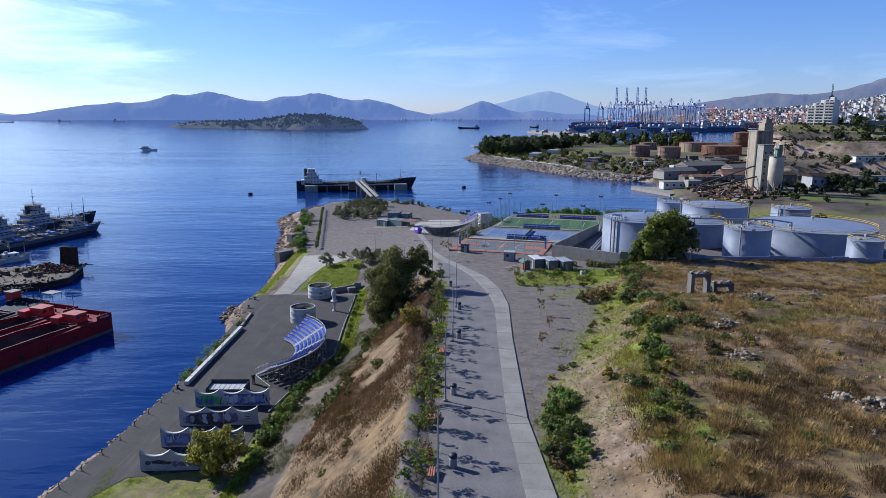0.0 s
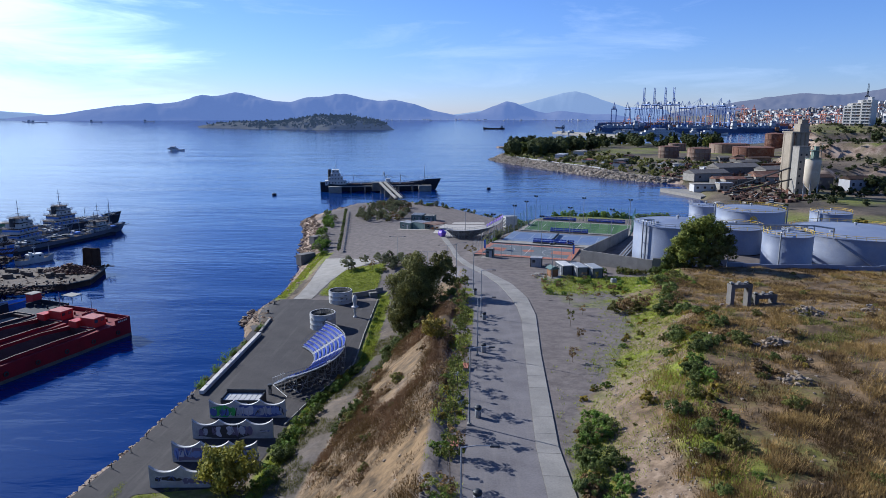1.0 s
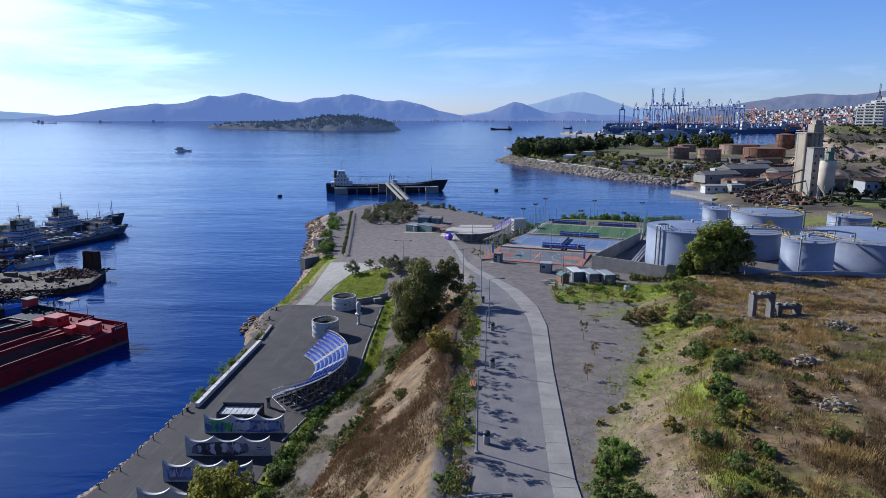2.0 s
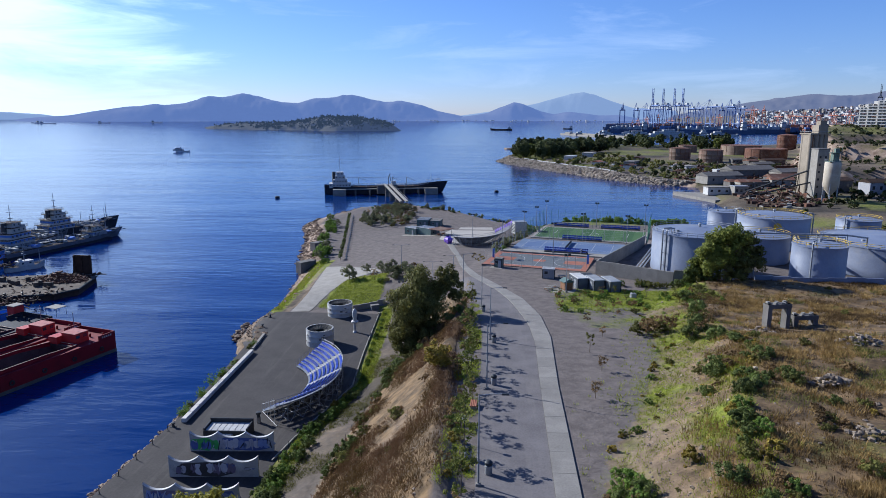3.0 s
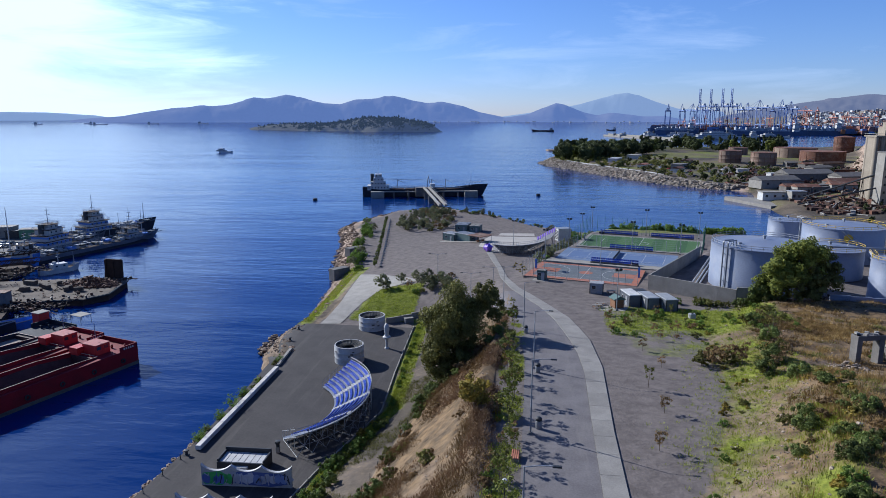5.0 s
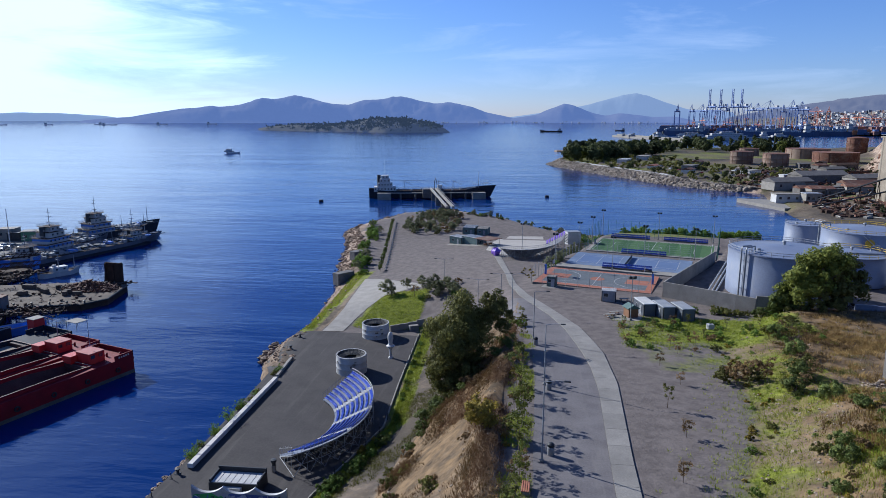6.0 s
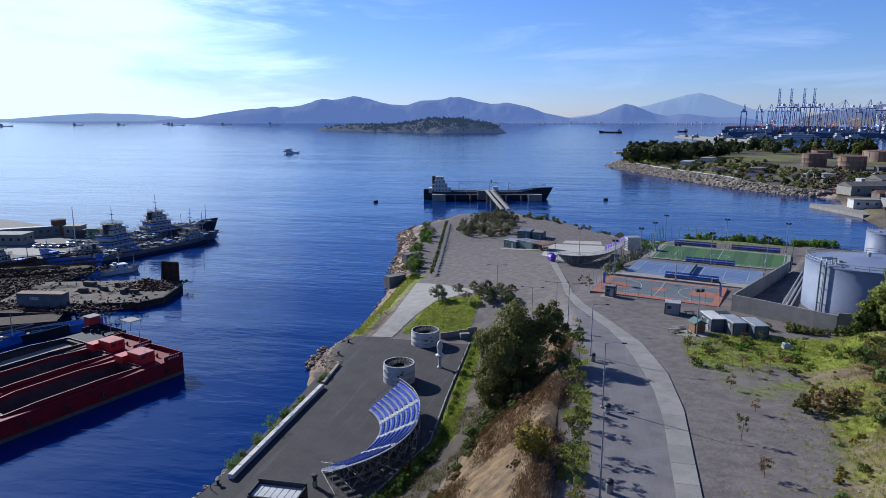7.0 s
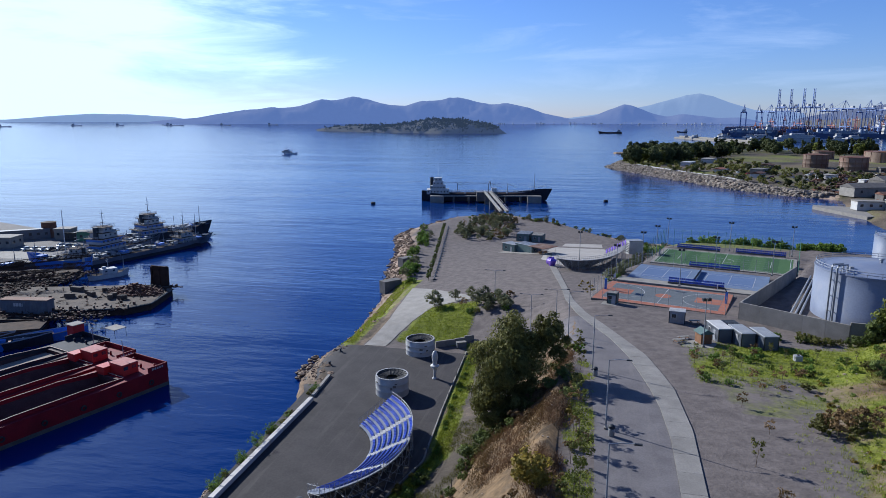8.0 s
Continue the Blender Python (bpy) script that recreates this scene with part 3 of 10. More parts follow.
    n2 = rough(x, y, 55, 3)
    inland = ease((slope - 0.44 - 0.02 * n2) / 0.035)
    cliff = 12 * ease((y - 500 + 30 * n2) / 12) + 11 * ease((y - 575 + 45 * n2) / 14) + 8 * ease((y - 640 + 40 * n2) / 16) + 6 * ease((y - 690) / 50)
    z2 = z2 + inland * cliff * ease((1150 - y) / 120)
    z2 = z2 + rough(x, y, 45, 3) * np.clip(d2 / 60, 0, 1.2)
    work = np.where(d2 > 0, z2 * ease(d2 / lerp(y, [550, 620], [9, 15]) + 0.02), np.maximum(d2 * 0.5, -5))
    out = np.where((y < 280) | (x < 60), main, np.maximum(main, work))
    out = np.where(y >= 420, work, out)
    # lumps and hollows off the paved ground
    wild = ease((x - foot - 1) / 6) * (y < 168) + (x > toe) * (x < crest - 0.5) * (y < 180) * 0.7
    return out + wild * (0.55 * rough(x, y, 9, 4) + 0.35 * rough(x, y, 2.5, 2)) * (d > 3)


def height(x, y):
    return float(land(x, y))


def grid_axis(marks):
    out = [marks[0][0]]
    for (a, _), (b, step) in zip(marks, marks[1:]):
        n = max(1, round((b - a) / step))
        out += [a + (b - a) * (i + 1) / n for i in range(n)]
    return np.array(out)


def build_ground():
    xs = grid_axis([(-300, 0), (-110, 40), (-75, 5), (60, 0.9), (130, 1.4), (260, 4), (700, 11), (1800, 80)])
    ys = grid_axis([(-400, 0), (20, 60), (45, 5), (190, 0.9), (300, 1.5), (420, 3), (900, 9), (1500, 40), (1900, 130)])
    gx, gy = np.meshgrid(xs, ys)
    gz = land(gx, gy)
    nx, ny = len(xs), len(ys)
    idx = np.arange(nx * ny).reshape(ny, nx)
    quads = np.stack([idx[:-1, :-1], idx[:-1, 1:], idx[1:, 1:], idx[1:, :-1]], -1).reshape(-1, 4)
    me = bpy.data.meshes.new("ground")
    me.vertices.add(nx * ny)
    me.vertices.foreach_set("co", np.stack([gx, gy, gz], -1).ravel())
    me.loops.add(len(quads) * 4)
    me.loops.foreach_set("vertex_index", quads.ravel())
    me.polygons.add(len(quads))
    me.polygons.foreach_set("loop_start", np.arange(len(quads)) * 4)
    me.polygons.foreach_set("use_smooth", np.ones(len(quads), bool))
    me.update(calc_edges=True)
    foot, edge = flat_right(gy), path_left(gy)
    toe = lerp(gy, [0, 80, 100, 117, 150, 175, 200], [-22, -23, -22.5, -20.5, -15.5, -14, -20])
    quay = lerp(gy, [-100, 50, 110, 133, 180, 200], [-34, -33, -31.5, -26, -29, -36])
    n1, n2 = rough(gx, gy, 14, 4), rough(gx, gy, 5, 3)
    near = gy < 420
    d = np.minimum(gx - coast_left(gy), coast_back(gx) - gy)
    gravel = ((gx > -6) & (gx < foot) & (gy < 180)) * 0.9 + ((gx < toe) & (gx > quay) & (gy < 185)) * (0.62 + 0.4 * n2) + ((gy >= 170) & (gx < 60) & (d > 9)) * 0.95
    gravel = np.where((gy > 285) & (gx > 62), 0.25 + 0.3 * rough(gx, gy, 40, 3), gravel)
    dirt = ((gx < toe) & (gx > quay) & (gy < 185)) * (0.7 + 0.5 * n1) + ((gy > 285) & (gx > 62)) * (0.62 + 0.5 * rough(gx, gy, 35, 3))
    gravel = np.where((gx > 42) & (gy > 168) & (gy < 285), 0.85, gravel)
    dirt = dirt + ((d < 8) & (gy > 152) & (gy < 250) & (gx < -45)) * 0.55
    slopef = ease((gx - foot) / 7)
    dry = ((gx > foot) & (gy < 170)) * (0.25 + 0.55 * slopef + 0.25 * n1) + ((gx > toe) & (gx < -5) & (gy < 175)) * (0.72 + 0.3 * n1)
    band = np.exp(-((gx - foot - lerp(gy, [50, 80, 100, 115], [0.6, 1.6, 3.0, 4.0])) / lerp(gy, [50, 80, 100, 115], [1.8, 3.4, 5.0, 5.5])) ** 2) * (gy < 172) * (gy > 40)
    green = band * (0.45 + 0.5 * n1) + ((gx < quay + 3.4) & (gx > quay - 0.2) & (gy < 185)) * 0.8 * (0.9 + n2)
    green += ((gy > 184) & (gy < 205) & (gx > -47 + 0.15 * (gy - 184)) & (gx < -30)) * 0.85
    green += ((gx < -55) & (gy > 178) & (gy < 240) & (d > 4)) * 0.8
    green += ((gy > 145) & (gy < 178) & (gx > 14) & (gx < 46) & (gx > 14 + (168 - gy) * 0.0)) * (0.32 + 0.6 * n1) * (gy < 163)
    green += (gx > 13) * (gx < 47) * (gy > 128) * (gy < 164) * ease((gx - 11.5 - 0.16 * (152 - gy)) / 3) * (0.25 + 0.55 * n2)
    green += (gx < -33) * (gx > -50) * (gy < 86) * (0.75 + 0.5 * n2)
    green += ((gx > 18) & (gx < 60) & (gy > 272)) * 0.6
    green += (gy > 290) * (gx > 62) * (0.3 + 0.7 * rough(gx, gy, 30, 4))
    off = gx - foot
    bare = (gy < 125) * (gy > 40) * ease((off - 1.2) / 1.5) * ease((lerp(gy, [50, 70, 100, 125], [9.5, 9, 8, 5]) - off) / 2.5) * (0.46 + 0.8 * n2 + 0.3 * n1) * lerp(gy, [66, 84, 105], [1.0, 0.95, 0.9])
    bare += ((gx > foot + 10) & (gy < 165)) * np.clip(1.6 * rough(gx + 300, gy, 11, 3) - 0.55, 0, 0.8)
    bare += ((gx > toe) & (gx < -7) & (gy < 130)) * np.clip(1.5 * rough(gx * 0.7 + gy * 0.7, gx * 3 - gy * 0.3, 9, 3) - 0.28, 0, 0.34)
    bare += (gx > toe) * (gx < -6) * np.exp(-((gy - 84 - 0.8 * (gx + 14)) / 6.0) ** 2) * (0.32 + 0.6 * n2)
    green += np.exp(-((off - 10.5) / 2.6) ** 2) * (gy < 115) * (gy > 40) * (0.5 + 0.8 * n2)
    green += ((gx > foot + 8) & (gy < 165)) * np.clip(0.75 * n1 + 0.3 * n2 - 0.06, 0, 0.5)
    green += (off > 0.5) * (off < 11) * (gy > 62) * (gy < 135) * (0.04 + 0.95 * n2 + 0.3 * n1) * lerp(gy, [62, 80], [0.2, 1.0])
    bare += (d < 5) * (gy > 150) * (gy < 236) * (gx < -45) * 0.7
    rock = ((d < 9) & (gy > 155) & near & (gx < 40)) * np.where(gy < 210, 0.12, np.where(gy < 250, 0.45, 0.9)) + ((gy > 545) & (gx - coast_right(gy) < 18)) * 0.9
    steep = np.abs(np.gradient(gz, axis=1) / np.maximum(np.gradient(xs)[None, :], 0.1)) + np.abs(np.gradient(gz, axis=0) / np.maximum(np.gradient(ys)[:, None], 0.1))
    rock += (gy > 470) * np.clip(steep * 1.7 - 0.5, 0, 0.85)
    for name, val in (("gravel", gravel), ("dirt", dirt), ("dry", dry), ("bare", bare), ("green", green), ("rock", rock)):
        at = me.attributes.new(name, "FLOAT", "POINT")
        at.data.foreach_set("value", np.clip(val, 0, 1).astype(np.float32).ravel())
    me.materials.append(ground_cover)
    return tagged(new("ground", me), "sloping waterside ground of gravel, soil, dry grass and green patches", "ground", kind="structure")


def build_sea():
    """A wide sheet of water; towards its rim it lifts a little to meet the far skyline."""
    radii = [0, 60, 120, 200, 300, 420, 600, 850, 1200, 1700, 2300, 2700, 3100, 3500, 3900, 4300, 4600, 4900]
    sh = Shape()
    n = 96
    vs, fs = [(0, 0, 0)], []
    for r in radii[1:]:
        z = 43.0 * max(0.0, (r - 2500) / 2400) ** 2
        vs += [(r * math.cos(2 * math.pi * i / n), r * math.sin(2 * math.pi * i / n), z) for i in range(n)]
    fs += [(0, 1 + i, 1 + (i + 1) % n) for i in range(n)]
    for j in range(len(radii) - 2):
        a, b = 1 + j * n, 1 + (j + 1) * n
        fs += [(a + i, b + i, b + (i + 1) % n, a + (i + 1) % n) for i in range(n)]
    sh.add(vs, fs)
    ob = part("sea", sh, sea_water)
    ob.data.polygons.foreach_set("use_smooth", [True] * len(ob.data.polygons))
    return tagged(ob, "calm deep blue sea with small wind ripples", "sea", kind="structure")


def ribbon(name, left, right, ys, lift, material, label, across=6):
    """A paved strip lying on the ground between two lines."""
    sh = Shape()
    rows = []
    for y in ys:
        a, b = float(left(y)), float(right(y))
        row = []
        for i in range(across + 1):
            x = a + (b - a) * i / across
            row.append((x, y, height(x, y) + lift))
        rows.append(row)
    sh.loft(rows, cap=False)
    ob = part(name, sh, material, soft=True)
    return tagged(ob, label, name, kind="structure")


ground = build_ground()
sea = build_sea()
road = ribbon("road", lambda y: road_left(y), lambda y: path_left(y) - 0.02, [20 + 2 * i for i in range(80)], 0.05, asphalt,
              "grey worn asphalt road running down to the shore")
quay = ribbon("quay", lambda y: coast_left(y) + 1.2, lambda y: lerp(y, [-100, 76, 83.0, 85, 110, 133, 180, 200], [-54, -50, -46.5, -33, -31.5, -26.3, -29.3, -36]),
              [-40 + 3 * i for i in range(74)], 0.05, quay_paving, "dark asphalt quay along the water", 10)


# ---------------------------------------------------------------- leaves and trees
def leaf_cloud(seed, clumps, per, spread, leaf, squash=0.8, low=0.0, hang=0.0):
    """A crown: leaves gathered in clumps whose middles fill an uneven dome. spread: (x, y, z) half sizes."""
    rs = np.random.RandomState(seed)
    mids = []
    while len(mids) < clumps:
        p = rs.uniform(-1, 1, 3)
        r = np.linalg.norm(p)
        if 0.35 < r < 1.0 and p[2] > low - 1:
            mids.append(p * (0.62 + 0.5 * rs.rand()))
    verts, faces = [], []
    for p in mids:
        c = p * np.array(spread)
        cr = (0.20 + 0.16 * rs.rand()) * min(spread)
        q = rs.normal(0, 1, (per, 3))
        q /= np.linalg.norm(q, axis=1)[:, None]
        q *= cr * (0.55 + 0.5 * rs.rand(per, 1))
        q[:, 2] *= squash
        q[:, 2] -= hang * rs.rand(per) * cr
        at = c + q
        out = q / (np.linalg.norm(q, axis=1)[:, None] + 1e-9) * 0.8 + p / (np.linalg.norm(p) + 1e-9) * 0.5 + rs.normal(0, 0.42, (per, 3))
        out /= np.linalg.norm(out, axis=1)[:, None]
        a = rs.normal(0, 1, (per, 3)) + (np.array([0, 0, -1.6]) if hang else 0)
        a -= out * (a * out).sum(1)[:, None]
        a /= np.linalg.norm(a, axis=1)[:, None] + 1e-9
        b = np.cross(out, a)
        s = leaf * (0.6 + 0.8 * rs.rand(per, 1))
        for i in range(per):
            o = len(verts)
            u, w = a[i] * s[i], b[i] * s[i] * 0.5
            verts += [tuple(at[i] - u), tuple(at[i] + w), tuple(at[i] + u), tuple(at[i] - w)]
            faces.append((o, o + 1, o + 2, o + 3))
    return Shape().add(verts, faces)


def lift(shape, dz):
    shape.v = [(x, y, z + dz) for x, y, z in shape.v]
    return shape


def trunk_shape(seed, h, r, limbs, reach):
    """A tapered trunk that bends a little and bears limbs."""
    rs = random.Random(seed)
    sh = Shape()
    bx, by = rs.uniform(-0.08, 0.08) * h, rs.uniform(-0.08, 0.08) * h
    sh.tube([(0, 0, -0.4), (bx * 0.3, by * 0.3, h * 0.35), (bx, by, h * 0.7), (bx * 1.2, by * 1.2, h)], r, 7, r * 0.35)
    for i in range(limbs):
        a, z = 2 * math.pi * (i + rs.random() * 0.6) / limbs, h * rs.uniform(0.4, 0.85)
        k = z / h
        e = reach * rs.uniform(0.6, 1.0)
        sh.tube([(bx * k, by * k, z), (bx * k + math.cos(a) * e * 0.5, by * k + math.sin(a) * e * 0.5, z + e * 0.35),
                 (bx * k + math.cos(a) * e, by * k + math.sin(a) * e, z + e * 0.8)], r * 0.4, 5, r * 0.1)
    return sh


def make_tree(name, label, seed, h, spread, leaf, clumps, per, mat, trunk_r=0.2, hang=0.0, at=(0, 0, 0), group="", trunk_h=None, rz=0.0):
    t = thing(name, label, "tree" if "tree" in name else "shrub", at, rz, group)
    th = trunk_h if trunk_h is not None else h - spread[2] * 1.1
    part("trunk", trunk_shape(seed, max(th, 0.3), trunk_r, 6, spread[0] * 0.7), bark, t, soft=True)
    part("crown", lift(leaf_cloud(seed, clumps, per, spread, leaf, hang=hang), h - spread[2]), mat, t)
    return t


def put(ob, x, y, s=1.0, rz=0.0, dz=0.0, label=""):
    """Stand a copy of a thing on the ground there."""
    c = copy_thing(ob, pose(x, y, height(x, y) + dz, 0, 0, rz) @ Matrix.Scale(s, 4))
    c.scale = (s, s, s)
    if label:
        c["label"] = label
    return c


# ---------------------------------------------------------------- the far distance
def bearing(deg, r, z=0.0):
    """A place r metres off in that direction, clockwise from +y."""
    return (r * math.sin(radians(deg)), r * math.cos(radians(deg)), z)


def sea_z(r):
    return 43.0 * max(0.0, (r - 2500) / 2400) ** 2


def hill_range(name, label, r0, depth, knots, mat, seed, jag=0.06, step=0.1):
    """A chain of hills with a rounded skyline through knots of (bearing, height over the sea's rim)."""
    sh = Shape()
    kb, kh = [k[0] for k in knots], [k[1] for k in knots]
    n = int((kb[-1] - kb[0]) / step)
    fine = np.linspace(kb[0], kb[-1], n + 1)
    line = np.interp(fine, kb, kh)
    ker = np.hanning(9)
    line = np.convolve(np.pad(line, 4, mode="edge"), ker / ker.sum(), "valid")
    rows = []
    cross = [i / 15 for i in range(16)]
    for b, h in zip(fine, line):
        h = h * min(1.0, (b - kb[0]) / 0.6 + 0.02, (kb[-1] - b) / 0.6 + 0.02)
        row = []
        for f in cross:
            q = math.sin(min(1.0, f / 0.86) * math.pi / 2) ** 1.25 if f < 0.86 else 1.0 - 2.2 * (f - 0.86)
            r = r0 + depth * f
            px, py, _ = bearing(b, r)
            spur = float(rough(px + seed * 400, py * 0.8, 190, 5))
            hh = h * q * (1 + jag * 0.6 * float(rough(px, seed * 50.0, 45, 4)) * (f > 0.5))
            hh += h * 0.30 * spur * math.sin(math.pi * min(1.0, f / 0.86))
            row.append(bearing(b, r, sea_z(r) - 6 + hh))
        rows.append(row)
    sh.loft(rows, cap=False)
    ob = part(name, sh, mat, soft=True)
    ob.data.set_sharp_from_angle(angle=math.pi)
    return tagged(ob, label, "mountains", kind="structure")


# skyline ranges; their blue haze is glow in the material
hill_range("backdrop_mountains", "blue mountain range beyond the bay, painted hazy", 4330, 330,
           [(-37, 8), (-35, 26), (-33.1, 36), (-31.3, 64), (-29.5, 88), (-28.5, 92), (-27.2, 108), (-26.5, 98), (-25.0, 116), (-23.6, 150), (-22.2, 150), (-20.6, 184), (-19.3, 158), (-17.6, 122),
            (-16.2, 118), (-14.9, 152), (-13.4, 156), (-12.5, 176), (-11.4, 170), (-10.2, 142), (-9.0, 128), (-7.6, 136), (-5.9, 104), (-4.6, 66), (-3.2, 44), (-1.5, 14), (-0.5, 4)], far_hill_haze, 3)
hill_range("backdrop_hills", "low blue hills across the water, painted hazy", 4350, 260,
           [(-4.5, 4), (-2, 34), (-0.4, 52), (0.8, 92), (1.8, 124), (2.7, 108), (4.0, 68), (5.2, 46), (6.3, 60), (7.6, 50), (9, 36), (10.5, 40), (12.5, 10)], far_hill_haze, 9)
hill_range("backdrop_peak", "pale far mountain with haze painted on", 4700, 150,
           [(-4.6, 6), (-1.2, 44), (2.0, 84), (3.9, 116), (5.4, 152), (6.7, 182), (7.7, 186), (8.9, 160), (10.0, 124), (11.6, 80), (15.5, 56)], farther_haze, 5, 0.03)
hill_range("backdrop_coast", "pale far coast at the skyline", 4720, 120, [(-60, 4), (-52, 22), (-46, 18), (-43, 40), (-40.5, 56), (-37.5, 50), (-35, 36), (-33, 10)], farther_haze, 6, 0.05)
hill_range("backdrop_ridge", "ridge behind the harbour city, painted hazy", 4380, 330,
           [(14, 20), (17, 70), (19.5, 104), (22.0, 138), (24.6, 166), (26.0, 150), (27.5, 150), (29, 170), (31, 215), (33, 260), (37, 290), (44, 230)], mid_haze, 8)


def island():
    a, b = Vector(bearing(-23.7, 3300)), Vector(bearing(-7.7, 2600))
    axis = b - a
    side = Vector((axis.y, -axis.x, 0)).normalized()
    rows = []
    for i in range(91):
        u = i / 90
        top = float(lerp(u, [0, 0.05, 0.2, 0.35, 0.47, 0.56, 0.68, 0.78, 0.88, 0.97, 1], [0, 8, 20, 24, 22, 34, 50, 48, 38, 18, 0]))
        wide = 150 * float(ease(min(u, 1 - u) * 5)) + 12
        row = []
        for j in range(13):
            v = j / 12 * 2 - 1
            p = a + axis * u + side * v * wide * (1 + 0.2 * float(rough(u * 300, v * 40, 18, 3)))
            h = top * (1 - abs(v) ** 2.2) * (1 + 0.25 * float(rough(p.x, p.y, 70, 4)))
            row.append((p.x, p.y, sea_z(p.length) + (h if abs(v) < 0.99 else -4)))
        rows.append(row)
    # the island's material glows faintly blue to look hazed
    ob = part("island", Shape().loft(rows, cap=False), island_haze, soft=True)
    tagged(ob, "low rocky island with dark scrub in the bay", "island", kind="structure")
    rs = np.random.RandomState(5)
    leaves = Shape()
    for _ in range(420):
        u, v = rs.uniform(0.42, 0.96), rs.uniform(-0.95, 0.55)
        if rs.rand() < 0.12:
            u = rs.uniform(0.1, 0.42)
        wide = 150 * float(ease(min(u, 1 - u) * 5))
        p = a + axis * u + side * v * wide * -1
        top = float(lerp(u, [0, 0.05, 0.2, 0.35, 0.47, 0.56, 0.68, 0.78, 0.88, 0.97, 1], [0, 8, 20, 24, 22, 34, 50, 48, 38, 18, 0])) * (1 - abs(v) ** 2.2)
        for _ in range(9):
            q = rs.normal(0, 1, 3) * (9, 9, 3.0)
            c, d = rs.normal(0, 3.2, 3), rs.normal(0, 3.2, 3)
            m = (p.x + q[0], p.y + q[1], sea_z(p.length) + top + 3 + q[2])
            o = len(leaves.v)
            leaves.v += [(m[0] - c[0], m[1] - c[1], m[2] - c[2]), (m[0] + d[0], m[1] + d[1], m[2] + d[2]), (m[0] + c[0], m[1] + c[1], m[2] + c[2]), (m[0] - d[0], m[1] - d[1], m[2] - d[2])]
            leaves.f.append((o, o + 1, o + 2, o + 3))
    # the woods get a painted haze glow of their own
    tagged(part("island_woods", leaves, painted_haze("woods_haze", (0.035, 0.04, 0.03), (0.22, 0.30, 0.46), 0.15)), "dark green woods on the island", "woods", kind="stuff")
    hut = thing("island_building", "pale low stone building on the island", "building", tuple(a + axis * 0.27 + side * -40 + Vector((0, 0, 22))), 35)
    part("wall", Shape().box((0, 0, 3), (46, 14, 10)).box((30, 2, 2), (16, 12, 7)), apartment_white, hut)
    part("roof", Shape().box((0, 0, 8.5), (48, 15, 1)), brick_red, hut)


island()


def fit_out(t, hx, free, house, length, rows):
    """Rails along the deck and round the house tops, bridge wings, davits, hatches and tyre fenders."""
    rail = Shape()
    for k in (0, 5):
        pts = [(r[k][0], r[k][1] * 0.97, r[k][2] + 0.05) for r in rows[1:-1]]
        for dz in (0.55, 1.0):
            rail.tube([(x, y, z + dz) for x, y, z in pts], 0.045, 4)
        for x, y, z in pts:
            rail.tube([(x, y, z - 0.1), (x, y, z + 1.02)], 0.045, 4)
    z = free * 0.9
    for lx, ly, hz in house:
        z += hz
        c = [(hx - lx / 2 - 0.7, -ly / 2 - 0.5), (hx + lx / 2 + 0.7, -ly / 2 - 0.5), (hx + lx / 2 + 0.7, ly / 2 + 0.5), (hx - lx / 2 - 0.7, ly / 2 + 0.5)]
        part("house_deck", Shape().slab((hx, 0, z + 0.05), (lx + 1.6, ly + 1.2, 0.12)), rusty_steel, t)
        for dz in (0.5, 0.95):
            rail.tube([(x, y, z + dz) for x, y in c + c[:1]], 0.04, 4)
        for (xa, ya), (xb, yb) in zip(c, c[1:] + c[:1]):
            for q in range(5):
                x, y = xa + (xb - xa) * q / 5, ya + (yb - ya) * q / 5
                rail.tube([(x, y, z), (x, y, z + 0.97)], 0.04, 4)
    part("railing", rail, white_paint, t)
    lx, ly, hz = house[-1]
    part("bridge_wing", Shape().box((hx + lx * 0.2, 0, z - hz + 0.1), (1.6, house[0][1] + 1.0, 0.15)).box((hx + lx * 0.2 + 0.8, 0, z - hz + 0.6), (0.1, house[0][1] + 1.0, 0.9)), white_paint, t)
    part("radar", Shape().box((hx, 0, z + 1.6), (0.3, 2.2, 0.25)).tube([(hx, 0, z), (hx, 0, z + 1.6)], 0.1, 5), steel, t)
    for sy in (-1, 1):
        part("davit", Shape().tube([(hx - 2, sy * house[0][1] * 0.5, free + 2.4), (hx - 2, sy * house[0][1] * 0.62, free + 4.6), (hx - 2, sy * house[0][1] * 0.72, free + 4.4)], 0.12, 5), steel, t)
    for i in range(int(length / 6)):
        x = -length * 0.42 + 6 * i
        if abs(x - hx) > house[0][0] * 0.6:
            part("hatch", Shape().slab((x, 0.8 * (-1) ** i, free + 0.45), (2.6, 3.4, 0.9)), dark_metal if i % 3 else blue_hull, t)
            part("deck_pipe", Shape().tube([(x - 2, -2.4, free + 0.4), (x + 3, -2.4, free + 0.5)], 0.14, 5).tube([(x, -2.0, free), (x, -2.0, free + 1.4 + (i % 3))], 0.12, 5), steel, t)


